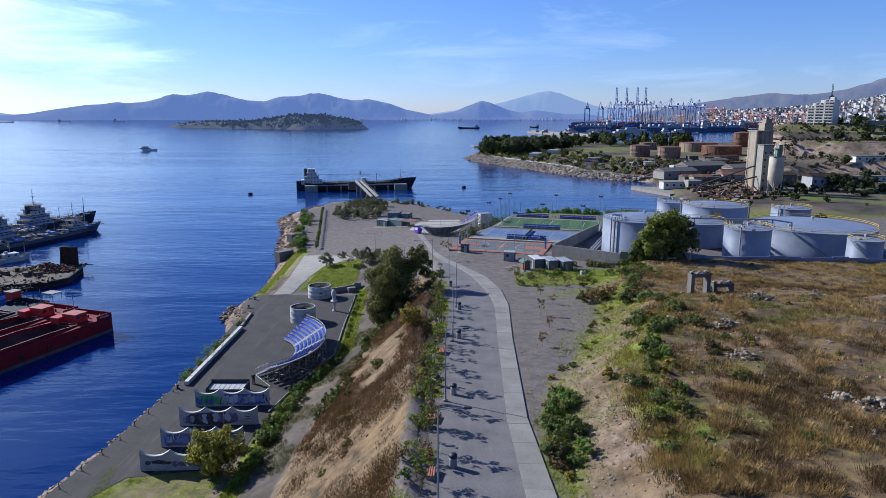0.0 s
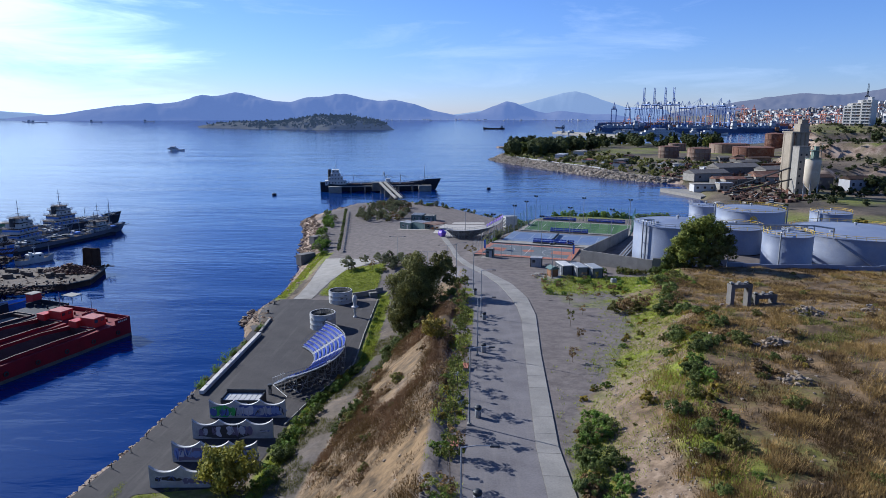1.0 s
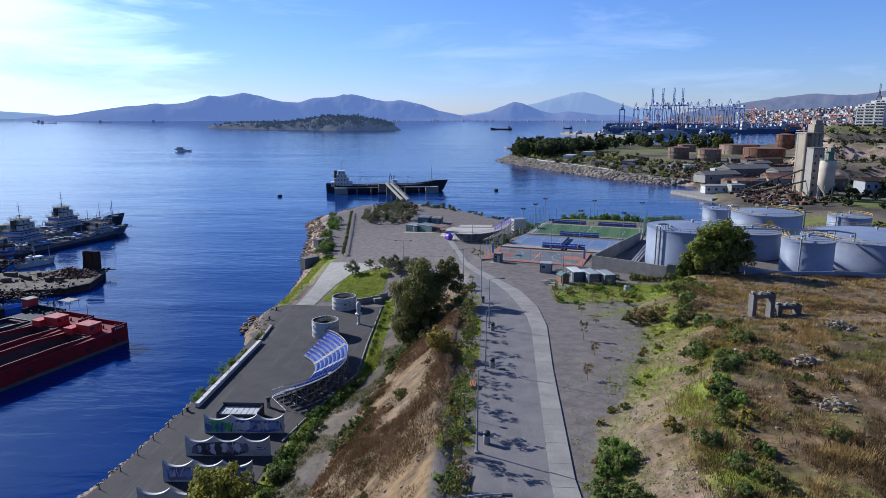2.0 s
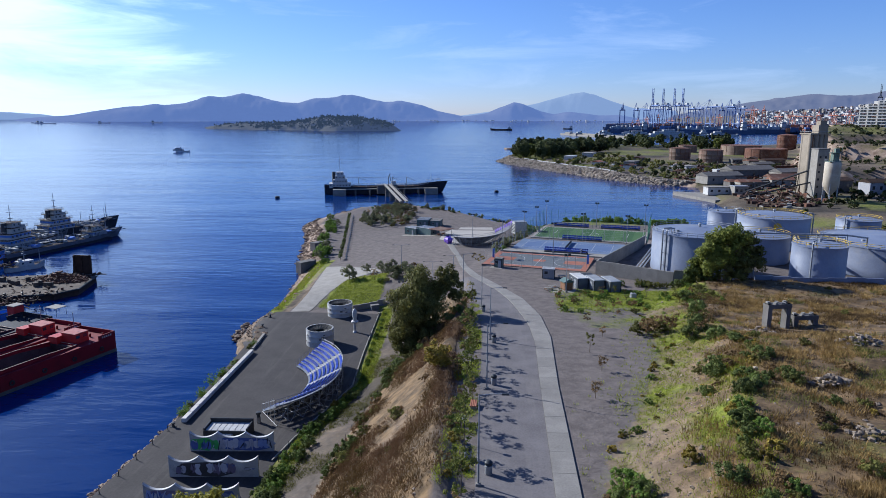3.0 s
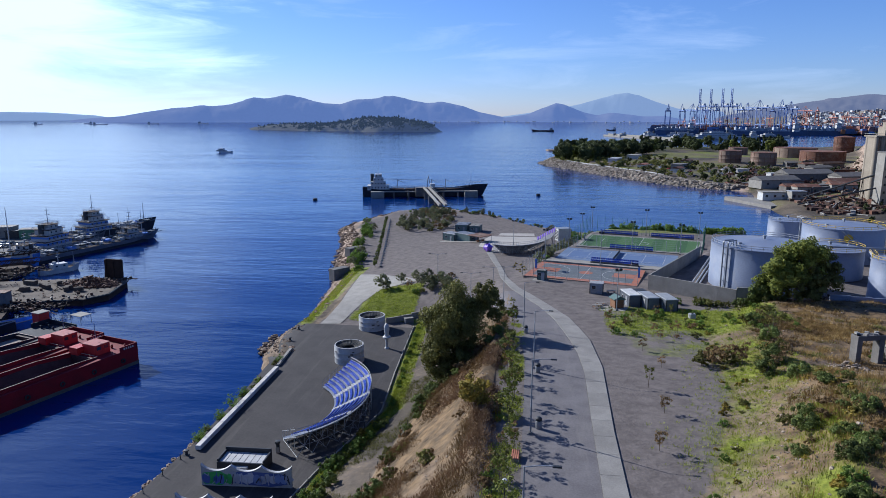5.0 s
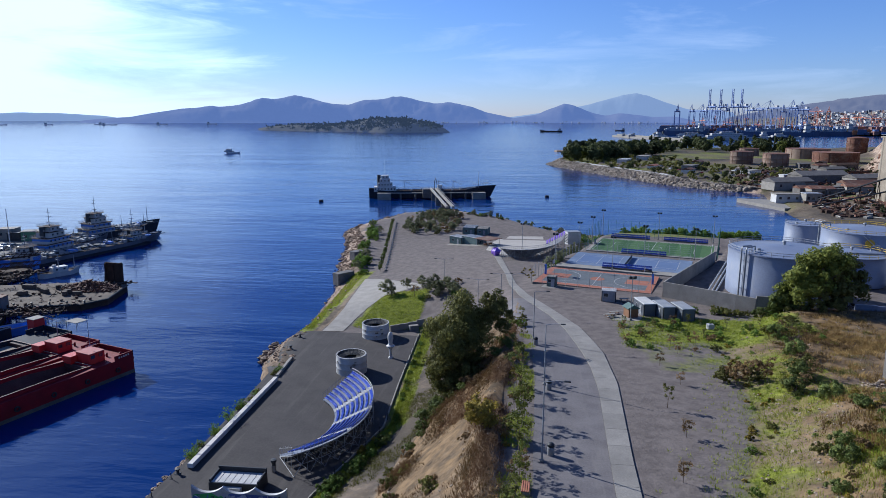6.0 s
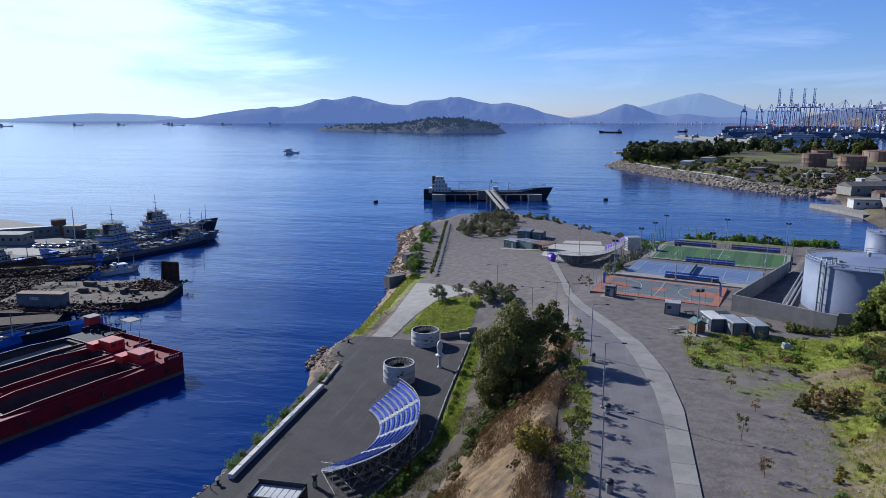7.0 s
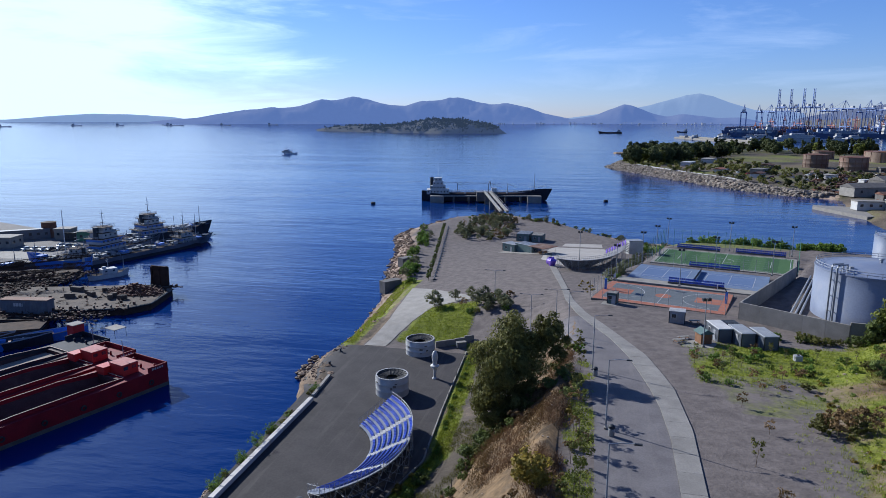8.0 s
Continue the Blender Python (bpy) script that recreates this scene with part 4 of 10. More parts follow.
def simple_ship(name, label, at, rz, length, beam, free, hull_mat, house, at_stern=True, category="ship", group="", deck_boxes=None, house_at=None, fitted=False, sheer_up=0.55):
    """A cargo ship: flared hull, deck house with rows of windows, funnel and masts."""
    t = thing(name, label, category, at, rz, group)
    rows = []
    for i in range(15):
        u = i / 14
        x = (u - 0.5) * length
        w = beam / 2 * float(lerp(u, [0, 0.06, 0.2, 0.75, 0.9, 1], [0.62, 0.85, 1, 1, 0.62, 0.03]))
        wl = w * float(lerp(u, [0, 0.1, 0.8, 1], [0.7, 0.95, 0.95, 0.2]))
        sheer = free * (1 + sheer_up * float(ease((u - 0.72) / 0.28)) + 0.25 * float(ease((0.12 - u) / 0.12)))
        rake = length * 0.045 * float(ease((u - 0.85) / 0.15))
        rows.append([(x + rake, -w, sheer), (x, -wl, 0.3), (x - rake, -wl * 0.8, -1.0), (x - rake, wl * 0.8, -1.0), (x, wl, 0.3), (x + rake, w, sheer)])
    part("hull", Shape().loft(rows), hull_mat, t, soft=False)
    part("deck", Shape().loft([[(r[0][0] * 0.995, r[0][1] * 0.96, free * 0.93), (r[5][0] * 0.995, r[5][1] * 0.96, free * 0.93)] for r in rows[1:-1]], cap=False), rusty_steel, t)
    hx = house_at if house_at is not None else (-0.5 + 0.13) * length if at_stern else 0.3 * length
    z = free * 0.9
    for k, (lx, ly, hz) in enumerate(house):
        h = part("deck_house", Shape().slab((hx, 0, z + hz / 2), (lx, ly, hz)), white_paint, t)
        panes = Shape()
        cnt = max(3, int(ly / 1.6))
        for j in range(cnt):
            yy = (j + 0.5) / cnt * ly - ly / 2
            panes.box((hx + lx / 2 + 0.03, yy, z + hz * 0.58), (0.08, ly / cnt * 0.55, hz * 0.34))
        for j in range(max(2, int(lx / 2))):
            xx = hx - lx / 2 + (j + 0.5) * lx / max(2, int(lx / 2))
            panes.box((xx, -ly / 2 - 0.03, z + hz * 0.58), (0.7, 0.08, hz * 0.32)).box((xx, ly / 2 + 0.03, z + hz * 0.58), (0.7, 0.08, hz * 0.32))
        tagged(part("window_band", panes, glass, h), kind="stuff")
        z += hz
    fl = min(3.0, max(0.7, house[0][0] * 0.085))
    part("funnel", Shape().lathe((hx - house[0][0] * 0.28, 0, free), [(fl, 0), (fl, (z - free) * 0.85 + fl), (fl * 0.85, (z - free) * 0.85 + fl * 1.4)], 12), hull_mat if category == "boat" else dark_metal, t, soft=True)
    if fitted:
        fit_out(t, hx, free, house, length, rows)
    mh = length * 0.09 + 3
    part("mast", Shape().tube([(hx, 0, z - 0.2), (hx, 0, z + mh)], 0.16, 6, 0.07).box((hx, 0, z + mh * 0.55), (0.15, 3.0, 0.15)).box((hx, 0, z + mh * 0.75), (0.12, 2.0, 0.12)), steel, t)
    part("fore_mast", Shape().tube([(length * 0.4, 0, free), (length * 0.4, 0, free + mh * 1.2)], 0.2, 6, 0.08), steel, t)
    if deck_boxes:
        tagged(part("deck_gear", deck_boxes, steel, t), kind="stuff")
    return t


# ships at anchor and under way
for b, r, ln, rz in ((-30.9, 4100, 62, 12), (-27.2, 4150, 60, 8), (-34.6, 4050, 76, 20), (-35.4, 4150, 60, 160), (-38.6, 4100, 40, 15), (-41.5, 4100, 55, 70), (-46.0, 4000, 60, 25)):
    # these hulls take the ridge's glowing haze material
    simple_ship("anchored_ship", "small grey cargo ship lying at anchor far off", bearing(b, r, sea_z(r)), rz, ln, 14, 3.5, mid_haze, [(11, 11, 5), (8, 9, 4)], group="ships at anchor")
simple_ship("coaster", "dark coaster under way near the islands", bearing(0.85, 2700, sea_z(2700)), 175, 85, 13, 5, rusty_steel, [(12, 11, 5), (8, 9, 5)])
simple_ship("far_tug", "dark tug off the harbour mouth", bearing(6.4, 2900, sea_z(2900)), 150, 40, 11, 4, black_hull, [(12, 8, 5), (7, 6, 5)])
ferry_boat = simple_ship("passenger_boat", "small white passenger boat crossing the bay", (-476, 1010, 0), 176, 23, 6.5, 2.2, surface("boat_white", (0.8, 0.8, 0.8), (0.88, 0.88, 0.87), 0.6, 0.4, 0, 0.02), [(15, 5.5, 2.3), (8, 4.6, 2.2)], False, "boat")


# ---------------------------------------------------------------- container port and city beyond
def quay_crane(name, label, at, rz, h, raised, mat, s=1.0):
    t = thing(name, label, "harbour crane", at, rz, "harbour cranes")
    wx, wy = 13 * s, 9 * s
    for sx in (-1, 1):
        for sy in (-1, 1):
            part("leg", Shape().box((sx * wx, sy * wy, h / 2), (2.2 * s, 2.2 * s, h), 0, (0.8, 0.8)), mat, t)
    for sy in (-wy, wy):
        part("portal_beam", Shape().box((0, sy, h * 0.35), (2 * wx, 2.2 * s, 3 * s)), mat, t)
    for sx in (-wx, wx):
        part("cross_beam", Shape().box((sx, 0, h * 0.97), (2.4 * s, 2 * wy, 3 * s)), mat, t)
    part("brace", Shape().tube([(-wx, -wy, h * 0.37), (wx, -wy, h * 0.95)], 0.9 * s, 5).tube([(-wx, wy, h * 0.37), (wx, wy, h * 0.95)], 0.9 * s, 5), mat, t)
    part("girder", Shape().box((-wx * 0.9, -2.6 * s, h), (2 * wx + 26 * s, 1.8 * s, 3.6 * s)).box((-wx * 0.9, 2.6 * s, h), (2 * wx + 26 * s, 1.8 * s, 3.6 * s)), mat, t)
    part("machinery_house", Shape().slab((-wx * 1.5, 0, h + 5 * s), (12 * s, 8 * s, 6 * s)), white_paint, t)
    ah = h + 26 * s
    part("apex_frame", Shape().tube([(wx, -wy * 0.6, h), (wx - 3 * s, 0, ah)], 0.9 * s, 5).tube([(wx, wy * 0.6, h), (wx - 3 * s, 0, ah)], 0.9 * s, 5).tube([(-wx, 0, h), (wx - 3 * s, 0, ah)], 0.8 * s, 5), mat, t)
    bl = 58 * s
    boom = Shape()
    if raised:
        for sy in (-2.6, 2.6):
            boom.box((wx + 2 * s, sy * s, h + bl / 2), (2.6 * s, 1.6 * s, bl))
        for i in range(7):
            boom.box((wx + 2 * s, 0, h + bl * (i + 0.5) / 7), (1.4 * s, 6 * s, 1.0 * s))
        boom.tube([(wx - 3 * s, 0, ah), (wx + 2 * s, 0, h + bl * 0.75)], 0.5 * s, 5)
    else:
        for sy in (-2.6, 2.6):
            boom.box((wx + bl / 2, sy * s, h), (bl, 1.8 * s, 3.2 * s))
        for i in range(7):
            boom.box((wx + bl * (i + 0.5) / 7, 0, h), (1.0 * s, 6 * s, 1.4 * s))
        boom.tube([(wx - 3 * s, 0, ah), (wx + bl * 0.45, 0, h)], 0.5 * s, 5).tube([(wx - 3 * s, 0, ah), (wx + bl * 0.9, 0, h)], 0.5 * s, 5)
    part("boom", boom, mat, t)
    return t


part_quay = Shape()
q0, q1, q2, q3 = bearing(9.0, 2420), bearing(26, 2500), bearing(40, 3500), bearing(9.6, 3100)
part_quay.prism([q0[:2], q1[:2], q2[:2], q3[:2]], -3, 4.5)
tagged(part("port_ground", part_quay, concrete_dark), "paved container quay across the harbour", "quay", kind="structure")

for b, r in ((13.2, 2460), (14.0, 2480), (14.85, 2460), (15.5, 2470)):
    quay_crane("raised_crane", "tall blue quay crane with its boom raised", bearing(b, r, 4), 100, 88, True, crane_blue, 1.0)
for i, (b, r, h, mt) in enumerate(((10.75, 2600, 54, crane_blue), (11.85, 2640, 54, crane_blue), (12.7, 2600, 54, crane_blue), (13.6, 2700, 56, crane_blue), (14.4, 2680, 56, crane_blue),
                                  (16.1, 2620, 56, crane_blue), (16.65, 2650, 56, crane_blue), (17.5, 2380, 58, crane_blue), (18.3, 2560, 52, crane_blue), (18.95, 2360, 58, crane_blue),
                                  (19.6, 2420, 55, crane_blue), (20.6, 2800, 60, crane_red), (21.3, 2820, 60, crane_red), (22.4, 2700, 40, crane_red), (23.3, 2720, 42, crane_red),
                                  (24.2, 2740, 40, crane_red), (25.0, 2700, 44, crane_red), (26.0, 2760, 44, crane_red), (27.0, 2700, 44, crane_red))):
    quay_crane("quay_crane", "tall blue lattice quay crane" if mt is crane_blue else "rust-red steel quay crane standing idle", bearing(b, r, 4), 75 + 13 * (i % 4), h * (1.4 if mt is crane_blue else 1.25), False, mt, 0.95 if mt is crane_blue else 0.62)
for i in range(14):
    quay_crane("yard_crane", "rust-red yard gantry among the containers", bearing(11.6 + 0.62 * i + 0.2 * math.sin(5 * i), 2445 + 30 * (i % 3), 4), 80 + 10 * (i % 3), 30 + 6 * (i % 4), False, crane_red, 0.42)
quay_crane("dark_gantry", "dark tall gantry behind the flats", bearing(28.6, 1900, 30), 60, 70, True, dark_metal, 0.5)


def box_field(name, label, mats, count, place, seed, kind="stuff", category="containers"):
    rs = random.Random(seed)
    shapes = [Shape() for _ in mats]
    for _ in range(count):
        c, s, rz = place(rs)
        shapes[rs.randrange(len(mats))].box(c, s, rz)
    for sh, m in zip(shapes, mats):
        if sh.v:
            tagged(part(name, sh, m), label, category, kind=kind)


def at_port(rs):
    b, r = rs.uniform(9.8, 27), rs.uniform(2440, 2900)
    x, y, _ = bearing(b, r)
    h = 2.6 * rs.choice((1, 2, 3, 4, 5, 6, 7, 9))
    return (x, y, 4.5 + h / 2), (rs.choice((12, 24, 36)), rs.choice((8, 14, 20)), h), radians(-10 + rs.choice((0, 90)))


cont_mats = [surface("container_" + n, a, b, 0.05, 0.7, 0, 0, None, 0, 0.3, True) for n, a, b in
             (("blue", (0.08, 0.13, 0.30), (0.12, 0.19, 0.38)), ("brown", (0.20, 0.10, 0.08), (0.28, 0.14, 0.11)), ("grey", (0.30, 0.32, 0.36), (0.40, 0.42, 0.46)),
              ("orange", (0.42, 0.15, 0.05), (0.5, 0.2, 0.08)), ("dark", (0.06, 0.08, 0.14), (0.10, 0.12, 0.19)))]
box_field("container_stack", "stacked shipping containers on the quay", cont_mats, 2300, at_port, 4)


def at_city(rs):
    b = rs.uniform(19.5, 44)
    k = rs.random() ** 1.3
    r = 3150 + 1150 * k
    x, y, _ = bearing(b, r)
    crest = float(lerp(b, [17, 22, 26, 30, 34, 44], [26, 46, 62, 95, 150, 190]))
    z = sea_z(r) + 4 + crest * ease((r - 3300) / 1000)
    h = rs.uniform(6, 17)
    return (x, y, z + h / 2 - 3), (rs.uniform(8, 20), rs.uniform(8, 17), h + 6), rs.uniform(0, 3)


city_mats = [surface("city_" + n, a, b, 0.03, 0.85, 0, 0, None, 0, 0.25, True) for n, a, b in
             (("white", (0.50, 0.49, 0.48), (0.62, 0.61, 0.59)), ("cream", (0.36, 0.32, 0.27), (0.46, 0.42, 0.36)), ("grey", (0.16, 0.17, 0.20), (0.24, 0.25, 0.28)), ("roof", (0.24, 0.14, 0.11), (0.3, 0.18, 0.14)))]
box_field("city_houses", "dense pale houses climbing the far slope", [city_mats[0], city_mats[0], city_mats[0], city_mats[1], city_mats[2], city_mats[3]], 3800, at_city, 11, category="houses")
slope_rows = []
for i in range(61):
    b = 15 + 30 * i / 60
    crest = float(lerp(b, [15, 17, 22, 26, 30, 34, 44], [20, 26, 46, 62, 95, 150, 190]))
    slope_rows.append([bearing(b, r, sea_z(r) + 1 + crest * float(ease((r - 3300) / 1000)) * float(ease((r - 2900) / 300))) for r in (2880, 3100, 3300, 3500, 3700, 3900, 4100, 4360)])
tagged(part("city_slope", Shape().loft(slope_rows, cap=False), surface("far_soil", (0.12, 0.11, 0.09), (0.2, 0.18, 0.15), 0.02, 0.95, 0, 0, None, 0, 0), soft=True), "grey-brown slope under the far city", "ground", kind="structure")

# far shore settlements along the hills; their haze is emission in the material
box_field("shore_houses", "tiny pale houses along the far shore", [house_haze], 80,
          lambda rs: ((lambda b, r: (bearing(b, r, sea_z(r) + rs.uniform(0, 9)), (rs.uniform(5, 13), 8, rs.uniform(3, 6)), 0.3))(rs.uniform(-14, 9.5), rs.uniform(4250, 4320))), 21, category="houses")

# mole and ships inside the harbour
mole = Shape()
m0, m1 = Vector((219, 2080, 0)), Vector((350, 1560, 0))
mole_dir = (m1 - m0).normalized()
mole_n = Vector((-mole_dir.y, mole_dir.x, 0)) * 9
mole.prism([tuple((m0 + mole_n).xy), tuple((m0 - mole_n).xy), tuple((m1 - mole_n).xy), tuple((m1 + mole_n).xy)], -3, 4.2)
mole.prism([tuple((m0 + mole_n).xy), tuple((m0 + mole_n * 0.6).xy), tuple((m1 + mole_n * 0.6).xy), tuple((m1 + mole_n).xy)], 4.2, 7.5)
tagged(part("harbour_mole", mole, concrete), "pale concrete harbour mole", "mole", kind="structure")
for x, y, rz, ln, hs, hm in ((500, 1800, 4, 130, [(96, 20, 5), (76, 18, 5), (30, 15, 4)], white_paint), (330, 1880, 12, 70, [(44, 13, 4), (30, 12, 4), (10, 10, 4)], white_paint),
                             (262, 1960, 30, 46, [(26, 10, 4), (14, 8, 3)], white_paint), (300, 1800, 50, 40, [(20, 9, 4), (10, 8, 3)], blue_hull), (372, 1760, 16, 52, [(28, 11, 4), (16, 9, 4)], white_paint),
                             (400, 1930, -20, 60, [(30, 12, 5), (16, 10, 4)], rusty_steel), (440, 1960, -6, 84, [(56, 16, 5), (30, 14, 4)], white_paint), (590, 1840, 2, 90, [(16, 13, 8), (10, 12, 6)], black_hull),
                             (236, 2010, 80, 34, [(14, 8, 4), (8, 7, 3)], rusty_steel), (640, 1900, 6, 70, [(36, 13, 5), (20, 11, 4)], white_paint)):
    simple_ship("moored_ferry", "white ferry moored in the harbour" if hm is white_paint else "dark coaster moored in the harbour", (x, y, 0), rz + 180, ln, 0.13 * ln + 7, 0.03 * ln + 3.5, hm, hs, False, group="moored ferries")
for b, r, rz, ln in ((11.2, 2360, 176, 150), (17.6, 2300, 172, 260), (21.4, 2440, 170, 150)):
    load = Shape()
    rs = random.Random(int(b * 10))
    for i in range(int(ln / 9)):
        hh = 2.6 * rs.randint(2, 5)
        load.box((-ln * 0.28 + i * ln * 0.68 / int(ln / 9), 0, 12 + hh / 2), (ln * 0.6 / int(ln / 9), 24, hh))
    s = simple_ship("container_ship", "long dark container ship at the quay", bearing(b, r), rz, ln, 30, 13, navy_hull, [(14, 28, 14), (12, 26, 12)], group="ships at the quay")
    part("cargo", load, cont_mats[2], s, "stacked grey and blue containers")


# ---------------------------------------------------------------- headland and works across the bay
def rock_shape(seed, size, rings=4, n=7, flat=0.7):
    rs = random.Random(seed)
    sh = Shape()
    rows = []
    for j in range(rings + 1):
        a = math.pi * j / rings
        for i in range(n):
            k = size * (0.75 + 0.5 * rs.random())
            rows.append((k * math.sin(a) * math.cos(2 * math.pi * i / n), k * math.sin(a) * math.sin(2 * math.pi * i / n), -k * math.cos(a) * flat))
    fs = [(j * n + i, j * n + (i + 1) % n, (j + 1) * n + (i + 1) % n, (j + 1) * n + i) for j in range(rings) for i in range(n)]
    return sh.add(rows, fs)


def scatter_rocks(name, label, mat, spots, seed):
    """One heap of loose stones: spots of (x, y, size, z)."""
    rs = random.Random(seed)
    kinds = [rock_shape(seed * 10 + i, 1.0, 3, 6) for i in range(6)]
    out = Shape()
    for x, y, s, z in spots:
        k = rs.choice(kinds)
        a = rs.uniform(0, 6.28)
        ca, sa = math.cos(a) * s, math.sin(a) * s
        sx = rs.uniform(0.8, 1.3)
        out.add([(x + (vx * sx * ca - vy * sa), y + (vx * sx * sa + vy * ca), z + vz * s * 0.8) for vx, vy, vz in k.v], k.f)
    return tagged(part(name, out, mat), label, "rocks", kind="stuff")


rsp = random.Random(31)
spots = []
for _ in range(3600):
    y = rsp.uniform(545, 850)
    x = float(coast_right(y)) + rsp.uniform(-1.5, 16)
    spots.append((x, y, rsp.uniform(0.6, 1.3) if rsp.random() < 0.8 else rsp.uniform(1.3, 2.4), height(x, y) + 0.2))
riprap = surface("riprap", (0.17, 0.14, 0.105), (0.35, 0.295, 0.235), 0.3, 0.95, 0, 0.3, (0.2, 0.17, 0.14), 0.4, 0.3, True)
scatter_rocks("shore_riprap", "pale boulders heaped along the headland shore", riprap, spots, 3)


def rusty_tank(x, y, r, h, label, mat):
    t = thing("rusty_tank", label, "tank", (x, y, height(x, y) - 0.5), 0, "old rusty tanks")
    part("shell", Shape().lathe((0, 0, 0), [(r, 0), (r, h * 0.33), (r * 1.004, h * 0.335), (r * 1.004, h * 0.35), (r, h * 0.355), (r, h * 0.66), (r * 1.004, h * 0.665), (r * 1.004, h * 0.68), (r, h * 0.685), (r, h)], 40), mat, t, soft=True)
    part("roof", Shape().lathe((0, 0, h), [(r * 1.01, 0), (r * 1.01, 0.25), (r * 0.5, h * 0.07), (0.02, h * 0.1)], 40), rust, t, soft=True)
    ribs = Shape()
    for i in range(14):
        a = 2 * math.pi * i / 14
        ribs.box((math.cos(a) * r * 1.005, math.sin(a) * r * 1.005, h / 2), (0.25, 0.3, h), a)
    part("rib", ribs, rust, t)
    return t


rust_pale = surface("rust_pale", (0.15, 0.10, 0.075), (0.27, 0.20, 0.15), 0.12, 0.85, 0.05, 0.2, (0.17, 0.07, 0.04), 0.8, 0.15)
rusty_tank(212, 782, 11.5, 13, "old storage tank, pale paint streaked with rust", rust_pale)
rusty_tank(231, 735, 12.0, 13, "old storage tank, pale paint streaked with rust", rust_pale)
rusty_tank(318, 890, 24, 12, "wide old tank with flaking pale paint", rust_pale)
rusty_tank(318, 812, 22.5, 11, "wide low tank, brown with rust", rust)
rusty_tank(438, 1040, 13, 22, "tall old tank, brown with rust", rust)
rusty_tank(268, 948, 12, 10, "old storage tank, pale paint streaked with rust", rust_pale)

# grain silo block with head house
zs = height(195, 445)
silo_wall = surface("silo_concrete", (0.25, 0.21, 0.155), (0.36, 0.305, 0.235), 0.15, 0.9, 0, 0.2, (0.15, 0.115, 0.085), 0.6, 0.06)
silo = thing("grain_silo", "tall weathered concrete silo with a head house", "silo", (201.5, 448, zs), 6)
for i in range(4):
    part("bin", Shape().lathe((-5.1 + 2.9 * i, -4.0, 0), [(1.62, 0), (1.62, 38)], 16), silo_wall, silo, soft=True)
    part("bin", Shape().lathe((-5.1 + 2.9 * i, 4.0, 0), [(1.62, 0), (1.62, 38)], 16), silo_wall, silo, soft=True)
part("core", Shape().box((-0.75, 0, 19), (11.2, 8.0, 38)), silo_wall, silo)
part("cap", Shape().slab((-0.75, 0, 38.4), (12.4, 12.2, 0.8)), silo_wall, silo)
part("head_house", Shape().slab((2.2, 0, 41.2), (6.0, 7, 5.0)).slab((2.8, 0, 45.0), (4.2, 4.4, 2.6)).box((2.8, -2.2, 47.2), (0.3, 0.3, 1.8)).box((4.6, -2.2, 47.2), (0.3, 0.3, 1.8)).box((1.0, -2.2, 47.2), (0.3, 0.3, 1.8)), silo_wall, silo)
part("railing", Shape().tube([(-6.8, -6, 39.8), (5.3, -6, 39.8), (5.3, 6, 39.8), (-6.8, 6, 39.8), (-6.8, -6, 39.8)], 0.09, 5), steel, silo)
part("stair", Shape().tube([(-5.5, -6.0, 4), (4, -6.0, 18), (-5, -6.0, 30), (-5, -6.0, 38)], 0.35, 4), rusty_steel, silo)

plant = thing("mill_building", "narrow grey concrete mill building with small windows", "building", (193.4, 423, height(193, 423)), 6)
part("wall", Shape().slab((0, 0, 15), (6.8, 7, 30)), concrete, plant)
for k in range(6):
    for j in (-1.8, 1.4):
        w = part("window", Shape().box((j, -3.52, 4 + 4.3 * k), (1.1, 0.12, 1.3)), glass, plant)
part("roof", Shape().slab((0, 0, 30.3), (7.2, 7.5, 0.6)), concrete_dark, plant)

cem = thing("cement_silo", "cream painted round steel silo on legs", "silo", (194.4, 409, height(194, 409)), 0)
part("shell", Shape().lathe((0, 0, 0), [(1.0, 4.5), (4.3, 9.0), (4.3, 22.6), (3.9, 23.2)], 28), surface("cream_steel", (0.42, 0.36, 0.27), (0.54, 0.47, 0.37), 0.3, 0.7, 0, 0.1, (0.26, 0.17, 0.11), 0.6, 0), cem, soft=True)
for i in range(6):
    a = math.pi * i / 3
    part("leg", Shape().tube([(4.1 * math.cos(a), 4.1 * math.sin(a), -0.5), (4.1 * math.cos(a), 4.1 * math.sin(a), 11)], 0.26, 6), steel, cem)
part("top_frame", Shape().box((0.6, 0, 25.8), (3.2, 3.2, 4.6)).box((1.2, 0, 29.6), (2.2, 2.2, 2.2)).box((0.6, 0, 28.3), (5.0, 5.0, 0.25)).box((0, 0, 23.4), (7.0, 7.0, 0.3)).tube([(-2.2, -2.2, 23), (-2.2, -2.2, 31.5)], 0.14, 5).tube([(3.0, -2.2, 23), (3.0, -2.2, 32)], 0.14, 5).tube([(-2.2, -2.2, 23.5), (3.0, -2.2, 28)], 0.1, 4).tube([(3.0, -2.2, 23.5), (-2.2, -2.2, 28)], 0.1, 4), surface("green_steel", (0.11, 0.16, 0.13), (0.17, 0.22, 0.18), 0.6, 0.7, 0.1, 0.1, (0.2, 0.12, 0.07), 0.4, 0), cem)
part("railing", Shape().lathe((0, 0, 24.4), [(4.5, 0), (4.5, 0.1)], 24, caps=False).lathe((0, 0, 23.8), [(4.5, 0), (4.5, 0.1)], 24, caps=False), steel, cem)

